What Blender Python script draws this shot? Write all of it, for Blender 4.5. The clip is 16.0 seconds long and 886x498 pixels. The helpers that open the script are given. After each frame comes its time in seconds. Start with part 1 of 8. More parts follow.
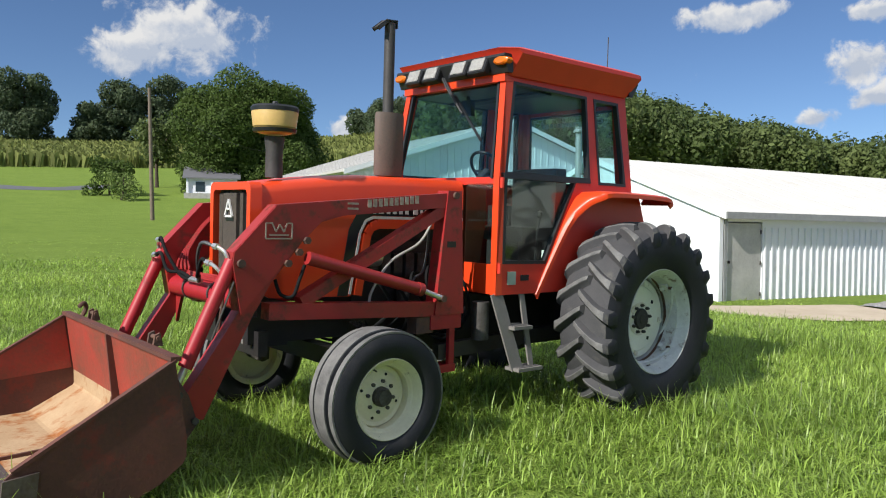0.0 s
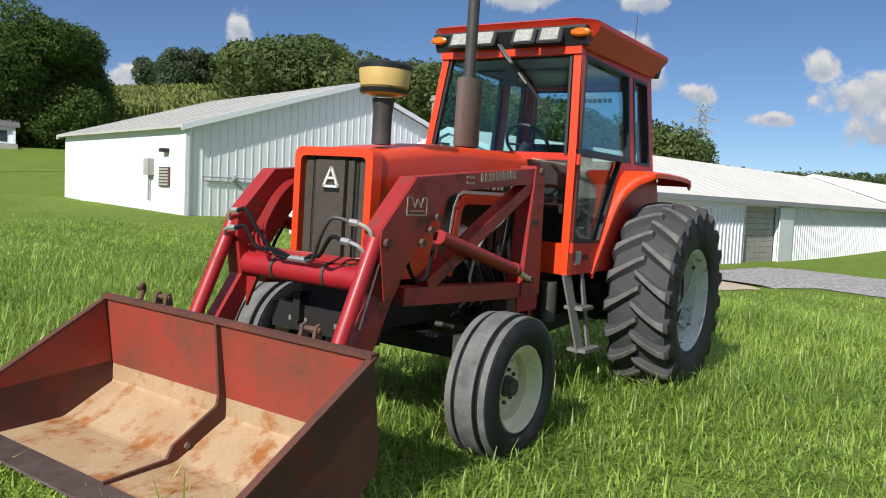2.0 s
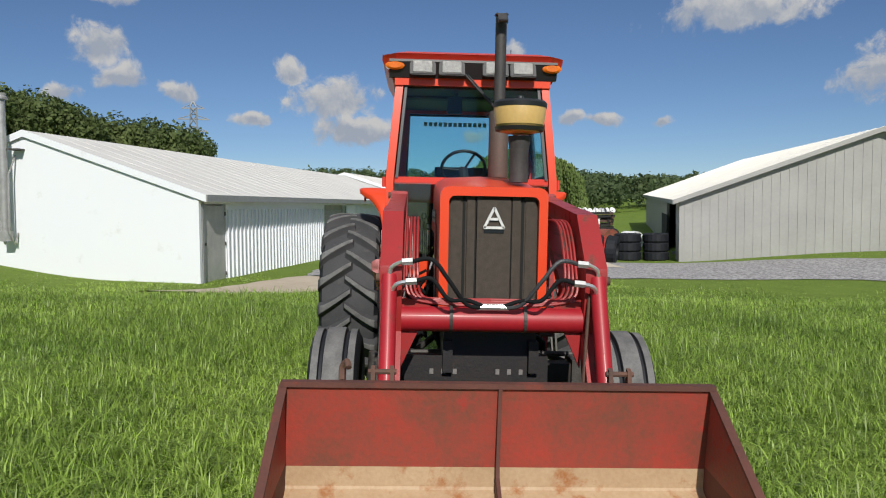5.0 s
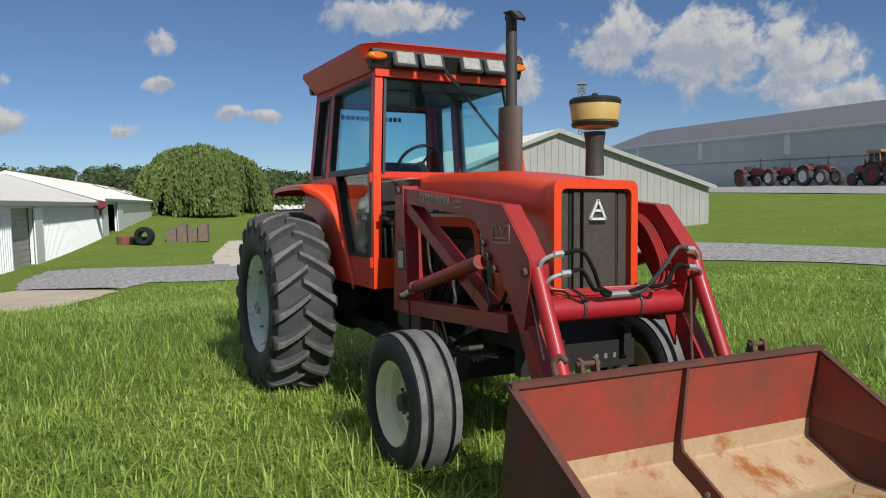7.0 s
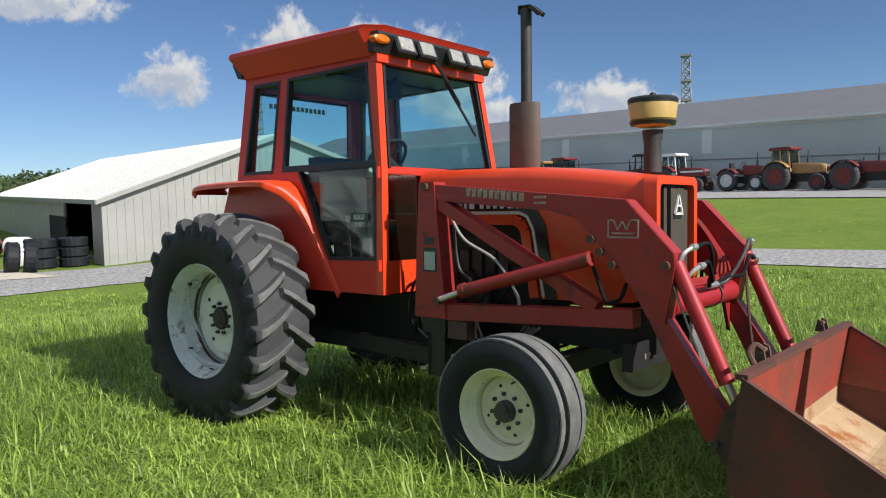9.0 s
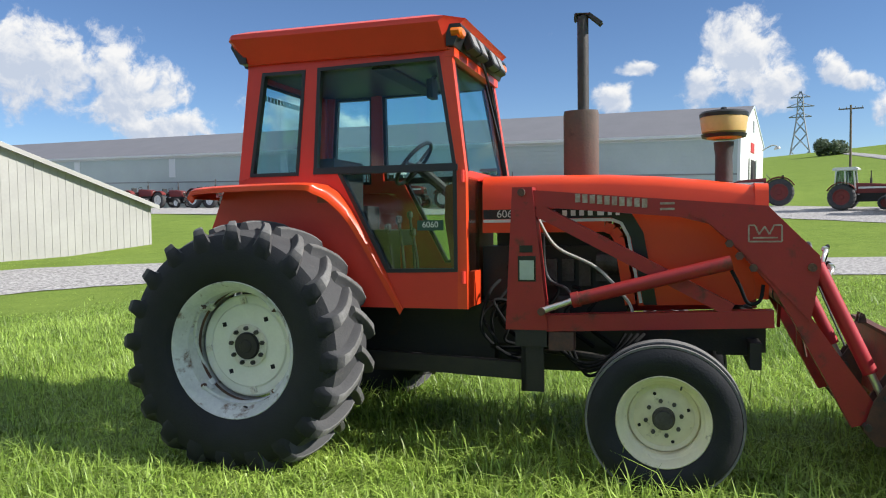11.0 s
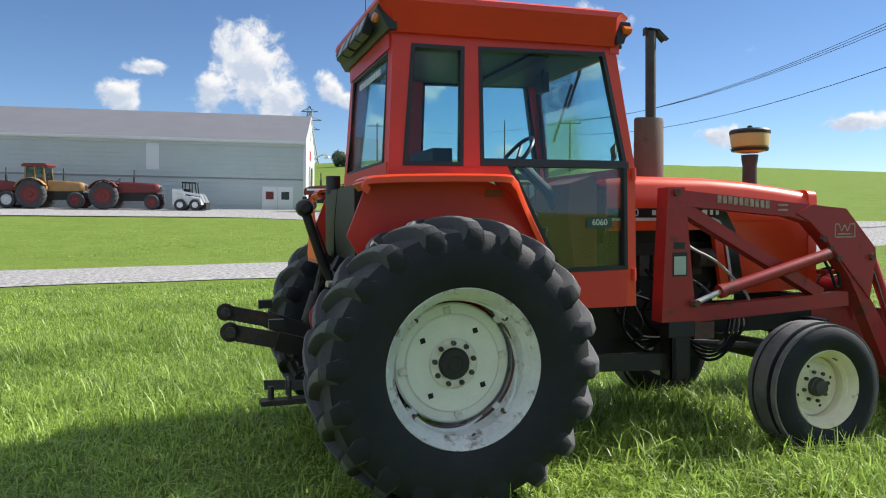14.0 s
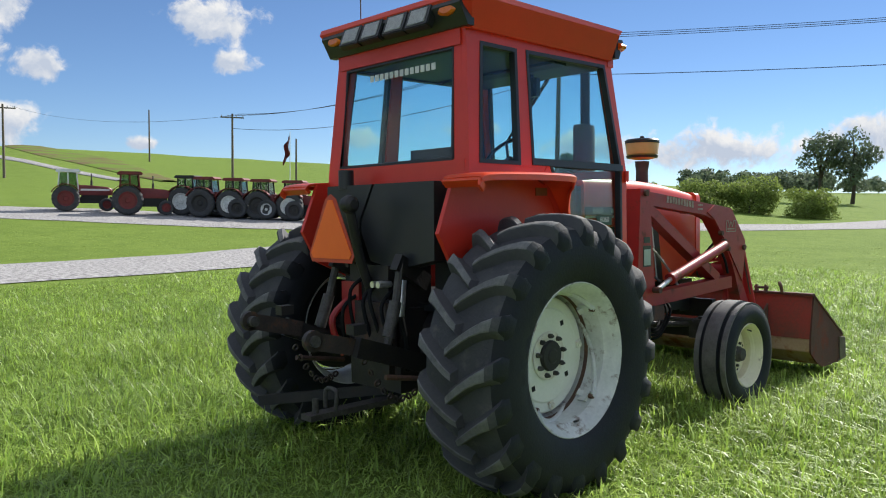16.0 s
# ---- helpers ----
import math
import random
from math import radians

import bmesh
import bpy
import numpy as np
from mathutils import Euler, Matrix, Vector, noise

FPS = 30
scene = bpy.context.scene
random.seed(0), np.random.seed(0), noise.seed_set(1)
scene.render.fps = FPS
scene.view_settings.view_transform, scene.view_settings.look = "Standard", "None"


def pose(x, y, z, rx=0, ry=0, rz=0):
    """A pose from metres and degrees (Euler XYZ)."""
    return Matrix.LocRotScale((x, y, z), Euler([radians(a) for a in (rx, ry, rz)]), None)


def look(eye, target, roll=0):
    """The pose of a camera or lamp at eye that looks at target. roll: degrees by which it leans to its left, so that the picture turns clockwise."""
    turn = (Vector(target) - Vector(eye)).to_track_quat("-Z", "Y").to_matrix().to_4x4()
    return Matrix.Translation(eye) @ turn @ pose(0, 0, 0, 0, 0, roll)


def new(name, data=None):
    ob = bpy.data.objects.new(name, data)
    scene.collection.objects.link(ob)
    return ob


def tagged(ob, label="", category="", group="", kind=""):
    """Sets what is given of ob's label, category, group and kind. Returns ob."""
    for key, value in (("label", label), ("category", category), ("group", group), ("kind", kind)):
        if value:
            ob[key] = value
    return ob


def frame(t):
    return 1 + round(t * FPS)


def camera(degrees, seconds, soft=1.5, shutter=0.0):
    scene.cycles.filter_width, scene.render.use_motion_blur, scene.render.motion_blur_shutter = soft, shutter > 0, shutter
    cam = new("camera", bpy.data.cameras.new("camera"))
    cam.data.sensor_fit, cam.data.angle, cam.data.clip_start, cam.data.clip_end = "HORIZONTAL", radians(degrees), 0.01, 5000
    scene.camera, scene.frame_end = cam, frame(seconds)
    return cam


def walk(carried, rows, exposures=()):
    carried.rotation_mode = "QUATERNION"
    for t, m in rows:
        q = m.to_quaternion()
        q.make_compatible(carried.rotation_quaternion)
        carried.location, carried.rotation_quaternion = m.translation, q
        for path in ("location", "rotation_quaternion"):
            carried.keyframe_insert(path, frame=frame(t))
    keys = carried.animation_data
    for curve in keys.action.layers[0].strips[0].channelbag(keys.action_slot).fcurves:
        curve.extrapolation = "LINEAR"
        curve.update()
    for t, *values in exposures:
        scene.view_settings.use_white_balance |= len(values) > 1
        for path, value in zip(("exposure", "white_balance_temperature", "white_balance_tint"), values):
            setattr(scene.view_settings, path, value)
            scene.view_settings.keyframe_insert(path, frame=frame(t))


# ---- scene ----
cam = camera(59.7, 16.0, soft=1.1)
# the ground under the tractor leans a little to its left; the path is given level with the tractor
SLOPE = pose(0, 0, 0, -1.6, 0, 0)
PATH = [
    (0, (4.882, 4.362, 1.411), (3.589, 2.84, 1.321), 1.7),
    (0.5, (5.052, 4.01, 1.376), (3.694, 2.546, 1.262), 2.4),
    (1, (5.345, 3.646, 1.363), (3.901, 2.27, 1.225), 3.3),
    (1.5, (5.607, 3.237, 1.355), (4.065, 1.971, 1.205), 3.4),
    (2, (5.878, 2.791, 1.389), (4.229, 1.67, 1.233), 3.8),
    (2.5, (6.144, 2.329, 1.424), (4.401, 1.362, 1.263), 3.2),
    (3, (6.361, 1.846, 1.439), (4.529, 1.06, 1.273), 2.9),
    (3.5, (6.569, 1.332, 1.444), (4.656, 0.768, 1.29), 2.6),
    (4, (6.754, 0.774, 1.458), (4.787, 0.442, 1.322), 2.2),
    (4.2, (6.789, 0.545, 1.458), (4.809, 0.295, 1.325), 2.2),
    (6.3, (6.503, -1.831, 1.451), (4.601, -1.224, 1.336), 0.1),
    (6.5, (6.438, -2.038, 1.449), (4.565, -1.348, 1.322), 0.5),
    (7, (6.139, -2.528, 1.423), (4.353, -1.634, 1.317), -0.3),
    (7.5, (5.804, -2.991, 1.402), (4.131, -1.899, 1.316), 0.2),
    (8, (5.43, -3.401, 1.386), (3.871, -2.15, 1.302), -0.2),
    (8.2, (5.275, -3.537, 1.386), (3.77, -2.223, 1.299), -0.3),
    (10.3, (3.183, -4.68, 1.372), (2.349, -2.865, 1.286), -0.7),
    (10.5, (2.962, -4.744, 1.37), (2.201, -2.896, 1.29), -0.6),
    (11, (2.395, -4.864, 1.356), (1.811, -2.952, 1.294), -0.7),
    (11.5, (1.797, -4.943, 1.366), (1.405, -2.982, 1.306), -0.7),
    (12, (1.186, -5.012, 1.37), (1.005, -3.021, 1.305), -0.4),
    (12.5, (0.586, -4.952, 1.367), (0.613, -2.953, 1.296), -0.3),
    (13, (-0.041, -4.859, 1.358), (0.197, -2.874, 1.288), -0.3),
    (13.5, (-0.641, -4.703, 1.35), (-0.21, -2.751, 1.284), -0.5),
    (14, (-1.217, -4.516, 1.358), (-0.599, -2.615, 1.293), -0.5),
    (14.5, (-1.781, -4.327, 1.364), (-0.973, -2.498, 1.305), -0.5),
    (15, (-2.301, -4.047, 1.363), (-1.294, -2.319, 1.307), -0.3),
    (15.5, (-2.716, -3.767, 1.373), (-1.526, -2.161, 1.307), -0.2),
    (16, (-3.123, -3.372, 1.382), (-1.732, -1.938, 1.3), -0.5),
]
walk(cam, [(t, SLOPE @ look(eye, target, roll)) for t, eye, target, roll in PATH],
     exposures=[(0, 0.40), (2, 0.22), (4, -0.15), (7, -0.10), (8, 0.06), (10.5, 0.57), (12.5, 0.77), (16, 0.57)])

# ---- world and sun ----
SUN_AZ, SUN_EL = radians(4), radians(36)
sun = new("sun", bpy.data.lights.new("sun", "SUN"))
sun.data.energy, sun.data.angle, sun.data.color = 4.8, radians(0.6), (1.0, 0.955, 0.89)
sun_way = Vector((math.cos(SUN_AZ) * math.cos(SUN_EL), math.sin(SUN_AZ) * math.cos(SUN_EL), math.sin(SUN_EL)))
sun.matrix_world = look(sun_way * 200, (0, 0, 0))
scene.view_settings.exposure = 0.0

world = bpy.data.worlds.new("sky")
scene.world = world
world.use_nodes = True
wn, wl = world.node_tree.nodes, world.node_tree.links
wn.clear()


sky = wn.new("ShaderNodeTexSky")
sky.sky_type = "NISHITA"
sky.sun_disc = False
sky.sun_elevation = SUN_EL
sky.sun_rotation = radians(90) - SUN_AZ
sky.altitude, sky.air_density, sky.dust_density, sky.ozone_density = 1500, 0.9, 0.0, 3.0


# scattered cumulus: azimuth, elevation, half width and half height of each heap, in degrees
HEAPS = [(-112, 13.3, 4.4, 2.4), (-108.5, 11.8, 3.4, 1.6), (-130.4, 11.2, 1.0, 1.7), (-123, 7.6, 1.6, 0.9), (-150.8, 14.8, 3.6, 0.9), (-159.5, 14.2, 2.0, 0.8), (-158.2, 10.8, 1.8, 1.5), (-159.6, 9.2, 1.6, 1.0),
         (-155.9, 7.7, 1.4, 0.7), (-163.5, 8.2, 1.7, 0.9), (-171.3, 9.6, 1.3, 0.9), (-168.3, 6.4, 1.6, 0.6), (-174.0, 7.9, 3.2, 1.9), (-176.0, 5.8, 3.4, 1.2), (172.8, 11.2, 1.2, 1.1), (173.1, 8.4, 0.9, 0.5),
         (175.6, 5.6, 0.9, 0.7), (168.5, 6.3, 0.8, 0.5), (166.2, 6.2, 1.4, 0.6), (162.2, 5.8, 0.9, 0.5), (156.8, 13.1, 5.6, 1.3), (148.4, 8.2, 2.3, 2.0), (140.0, 10.8, 3.6, 2.2), (134.5, 9.6, 4.6, 3.2),
         (128.6, 8.0, 3.2, 3.2), (126.2, 5.6, 4.0, 1.4), (117.5, 6.6, 3.6, 1.6), (114.0, 5.8, 2.6, 1.2), (85.8, 9.7, 2.5, 3.0), (88.4, 7.8, 1.8, 1.6), (83.6, 7.4, 1.6, 1.5), (92.6, 9.2, 1.6, 0.6), (94.5, 7.1, 1.5, 1.1),
         (80.2, 8.1, 1.0, 1.3), (78.8, 7.2, 1.5, 0.7), (76.0, 9.3, 0.9, 1.5), (75.4, 12.0, 1.6, 1.9), (73.0, 8.6, 1.6, 1.2), (75.8, 4.9, 2.3, 1.6), (62.6, 12.2, 2.9, 1.7), (61.0, 9.8, 1.7, 0.9), (66.8, 3.9, 1.4, 0.5),
         (52, 4.6, 1.8, 0.8), (44, 5.2, 2.2, 0.7), (34, 4.2, 5, 1.2), (26, 3.8, 6, 1.5), (14, 4.6, 6, 1.4)]


def wmath(kind, a, b, c=None):
    n = wn.new("ShaderNodeMath")
    n.operation = kind
    for k, v in enumerate((a, b, c)):
        if v is None:
            continue
        if isinstance(v, (int, float)):
            n.inputs[k].default_value = v
        else:
            wl.new(v, n.inputs[k])
    return n.outputs[0]


def wrange(value, a, b, smooth=False):
    n = wn.new("ShaderNodeMapRange")
    n.interpolation_type = "SMOOTHSTEP" if smooth else "LINEAR"
    n.inputs["From Min"].default_value, n.inputs["From Max"].default_value = a, b
    wl.new(value, n.inputs["Value"])
    return n.outputs[0]


def wnoise(vector, scale, detail, rough):
    n = wn.new("ShaderNodeTexNoise")
    n.inputs["Scale"].default_value, n.inputs["Detail"].default_value, n.inputs["Roughness"].default_value = scale, detail, rough
    wl.new(vector, n.inputs["Vector"])
    return n


def heap_field(vector, rise, aside):
    """The fullest of all heaps along a direction; rise and aside move every heap by shares of its size."""
    total, start = None, vector
    for k, (az, el, w, h) in enumerate(HEAPS):
        if k % 8 == 7:
            # passes the direction on once the heaps so far are done
            relay = wn.new("ShaderNodeVectorMath")
            relay.operation = "MULTIPLY_ADD"
            wl.new(total, relay.inputs[0])
            relay.inputs[1].default_value = (1e-7, 1e-7, 1e-7)
            wl.new(start, relay.inputs[2])
            vector = relay.outputs[0]
        turn = 1 if (az % 360) > 184 or (az % 360) < 4 else -1
        a, e = radians(az + aside * turn * w), radians(el + rise * h)
        ahead = Vector((math.cos(a) * math.cos(e), math.sin(a) * math.cos(e), math.sin(e)))
        side = Vector((-math.sin(a), math.cos(a), 0))
        up = ahead.cross(side)
        n = wn.new("ShaderNodeMapping")
        n.vector_type = "TEXTURE"
        n.inputs["Location"].default_value = ahead
        n.inputs["Rotation"].default_value = Matrix((ahead, side, up)).transposed().to_euler()
        n.inputs["Scale"].default_value = (0.5, radians(w), radians(h))
        wl.new(vector, n.inputs["Vector"])
        d = wn.new("ShaderNodeVectorMath")
        d.operation = "LENGTH"
        wl.new(n.outputs[0], d.inputs[0])
        f = wrange(d.outputs["Value"], 1.55, 0.0)
        total = f if total is None else wmath("MAXIMUM", total, f)
    return total


def clouds():
    """How much cloud covers each direction, and how far it is lit."""
    co = wn.new("ShaderNodeTexCoord").outputs["Generated"]
    swirl = wnoise(co, 16.0, 3.0, 0.5)
    warp = wn.new("ShaderNodeVectorMath")
    warp.operation = "MULTIPLY_ADD"
    wl.new(swirl.outputs["Color"], warp.inputs[0])
    warp.inputs[1].default_value = (0.035, 0.035, 0.035)
    wl.new(co, warp.inputs[2])
    back = wn.new("ShaderNodeVectorMath")
    back.inputs[1].default_value = (-0.0175, -0.0175, -0.0175)
    wl.new(warp.outputs[0], back.inputs[0])
    v = back.outputs[0]
    toward = wn.new("ShaderNodeVectorMath")
    toward.inputs[1].default_value = sun_way * 0.006 + Vector((0, 0, 0.008))
    wl.new(v, toward.inputs[0])
    fine, lit = wnoise(v, 30.0, 8.0, 0.62).outputs["Fac"], wnoise(toward.outputs[0], 30.0, 8.0, 0.62).outputs["Fac"]
    body, shifted = heap_field(v, 0.0, 0.0), heap_field(v, 0.55, 0.22)
    # unseen broken cloud overhead, added to lift the shade with fill light
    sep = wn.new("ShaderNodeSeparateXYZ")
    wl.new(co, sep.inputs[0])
    fill_cloud = wmath("MULTIPLY", wrange(wnoise(v, 3.2, 4.0, 0.55).outputs["Fac"], 0.32, 0.52), wrange(sep.outputs["Z"], 0.30, 0.46))
    body = wmath("MAXIMUM", body, fill_cloud)
    density = wmath("MULTIPLY_ADD", wmath("SUBTRACT", fine, 0.5), 1.5, body)
    cover = wrange(density, 0.28, 0.66, True)
    tone = wmath("MULTIPLY_ADD", wmath("SUBTRACT", fine, lit), 2.6, wmath("MULTIPLY_ADD", wmath("SUBTRACT", shifted, body), 1.5, 0.56))
    return cover, wrange(tone, 0.0, 1.0)


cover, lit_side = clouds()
cloud_tone = wn.new("ShaderNodeMixRGB")
cloud_tone.inputs[1].default_value, cloud_tone.inputs[2].default_value = (4.0, 4.5, 5.4, 1), (6.6, 6.6, 6.6, 1)
wl.new(lit_side, cloud_tone.inputs[0])
deep = wn.new("ShaderNodeMixRGB")
deep.blend_type = "MULTIPLY"
deep.inputs[0].default_value, deep.inputs[2].default_value = 1.0, (0.68, 0.76, 0.86, 1)
wl.new(sky.outputs[0], deep.inputs[1])
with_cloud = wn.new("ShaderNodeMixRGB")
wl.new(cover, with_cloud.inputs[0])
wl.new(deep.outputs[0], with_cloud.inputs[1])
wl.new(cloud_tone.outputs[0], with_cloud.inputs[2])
sky_out = wn.new("ShaderNodeBackground")
sky_out.inputs[1].default_value = 0.091
wl.new(with_cloud.outputs[0], sky_out.inputs[0])
world_out = wn.new("ShaderNodeOutputWorld")
wl.new(sky_out.outputs[0], world_out.inputs[0])


# ---- materials ----
def material(name, base, rough=0.6, metal=0.0, second=None, grain=8.0, fine=60.0, bump=0.0, spread=0.5, wear=None, wear_at=0.62, wear_scale=5.0, coat=0.0, spec=0.5, island=0.0, object_random=0.0, bump_scale=None):
    """A surface with variation at two scales, an optional worn colour in blotches and fine relief."""
    m = bpy.data.materials.new(name)
    m.use_nodes = True
    nt = m.node_tree
    n, l = nt.nodes, nt.links
    bsdf = n["Principled BSDF"]
    bsdf.inputs["Roughness"].default_value = rough
    bsdf.inputs["Metallic"].default_value = metal
    bsdf.inputs["Specular IOR Level"].default_value = spec
    bsdf.inputs["Coat Weight"].default_value = coat
    bsdf.inputs["Coat Roughness"].default_value = 0.15
    co = n.new("ShaderNodeTexCoord")
    second = second or tuple(c * 0.72 for c in base)
    a = n.new("ShaderNodeTexNoise")
    a.inputs["Scale"].default_value, a.inputs["Detail"].default_value, a.inputs["Roughness"].default_value = grain, 6, 0.6
    b = n.new("ShaderNodeTexNoise")
    b.inputs["Scale"].default_value, b.inputs["Detail"].default_value = fine, 4
    for t in (a, b):
        l.new(co.outputs["Object"], t.inputs["Vector"])
    mixf = n.new("ShaderNodeMath")
    mixf.operation = "MULTIPLY_ADD"
    mixf.inputs[1].default_value = 0.4
    l.new(b.outputs["Fac"], mixf.inputs[0])
    l.new(a.outputs["Fac"], mixf.inputs[2])
    ramp = n.new("ShaderNodeMapRange")
    ramp.inputs["From Min"].default_value, ramp.inputs["From Max"].default_value = 0.7 - spread * 0.45, 0.7 + spread * 0.45
    l.new(mixf.outputs[0], ramp.inputs["Value"])
    mix = n.new("ShaderNodeMixRGB")
    mix.inputs[1].default_value, mix.inputs[2].default_value = (*second, 1), (*base, 1)
    l.new(ramp.outputs[0], mix.inputs[0])
    colour = mix
    if island or object_random:
        if object_random:
            src, out, k = n.new("ShaderNodeObjectInfo"), "Random", object_random
        else:
            src, out, k = n.new("ShaderNodeNewGeometry"), "Random Per Island", island
        hsv = n.new("ShaderNodeHueSaturation")
        vr = n.new("ShaderNodeMapRange")
        vr.inputs["To Min"].default_value, vr.inputs["To Max"].default_value = 1 - k, 1 + k
        l.new(src.outputs[out], vr.inputs["Value"])
        l.new(vr.outputs[0], hsv.inputs["Value"])
        l.new(colour.outputs[0], hsv.inputs["Color"])
        colour = hsv
    if wear:
        w = n.new("ShaderNodeTexNoise")
        w.inputs["Scale"].default_value, w.inputs["Detail"].default_value, w.inputs["Roughness"].default_value = wear_scale, 9, 0.68
        l.new(co.outputs["Object"], w.inputs["Vector"])
        wr = n.new("ShaderNodeMapRange")
        wr.inputs["From Min"].default_value, wr.inputs["From Max"].default_value = wear_at - 0.05, wear_at + 0.07
        l.new(w.outputs["Fac"], wr.inputs["Value"])
        wm = n.new("ShaderNodeMixRGB")
        wm.inputs[2].default_value = (*wear, 1)
        l.new(wr.outputs[0], wm.inputs[0])
        l.new(colour.outputs[0], wm.inputs[1])
        colour = wm
        rr = n.new("ShaderNodeMapRange")
        rr.inputs["To Min"].default_value, rr.inputs["To Max"].default_value = rough, min(1, rough + 0.3)
        l.new(wr.outputs[0], rr.inputs["Value"])
        l.new(rr.outputs[0], bsdf.inputs["Roughness"])
    l.new(colour.outputs[0], bsdf.inputs["Base Color"])
    if bump:
        bp = n.new("ShaderNodeBump")
        bp.inputs["Strength"].default_value = bump
        bp.inputs["Distance"].default_value = 0.02
        src = b
        if bump_scale:
            src = n.new("ShaderNodeTexNoise")
            src.inputs["Scale"].default_value, src.inputs["Detail"].default_value = bump_scale, 5
            l.new(co.outputs["Object"], src.inputs["Vector"])
        l.new(src.outputs["Fac"], bp.inputs["Height"])
        l.new(bp.outputs[0], bsdf.inputs["Normal"])
    return m


def glass(name, tint, gloss=0.06):
    m = bpy.data.materials.new(name)
    m.use_nodes = True
    n, l = m.node_tree.nodes, m.node_tree.links
    n.clear()
    tr, gl, mx, fr, out = (n.new("ShaderNode" + k) for k in ("BsdfTransparent", "BsdfGlossy", "MixShader", "LayerWeight", "OutputMaterial"))
    tr.inputs[0].default_value = (*tint, 1)
    gl.inputs["Roughness"].default_value = 0.03
    fr.inputs["Blend"].default_value = 0.12
    mr = n.new("ShaderNodeMapRange")
    mr.inputs["To Min"].default_value, mr.inputs["To Max"].default_value = gloss * 0.5, 0.42
    l.new(fr.outputs["Fresnel"], mr.inputs["Value"])
    l.new(mr.outputs[0], mx.inputs[0])
    l.new(tr.outputs[0], mx.inputs[1])
    l.new(gl.outputs[0], mx.inputs[2])
    l.new(mx.outputs[0], out.inputs[0])
    return m


def leafy(name, base, second, island=0.35, through_light=0.36, gloss=0.2, rough=0.65, grain=0.35):
    m = material(name, base, rough, second=second, grain=grain, fine=3.0, spread=0.6, island=island, spec=gloss)
    n, l = m.node_tree.nodes, m.node_tree.links
    bsdf, out = n["Principled BSDF"], n["Material Output"]
    tl, mx = n.new("ShaderNodeBsdfTranslucent"), n.new("ShaderNodeMixShader")
    mx.inputs[0].default_value = through_light
    src = bsdf.inputs["Base Color"].links[0].from_socket
    l.new(src, tl.inputs[0])
    l.new(bsdf.outputs[0], mx.inputs[1])
    l.new(tl.outputs[0], mx.inputs[2])
    l.new(mx.outputs[0], out.inputs[0])
    return m


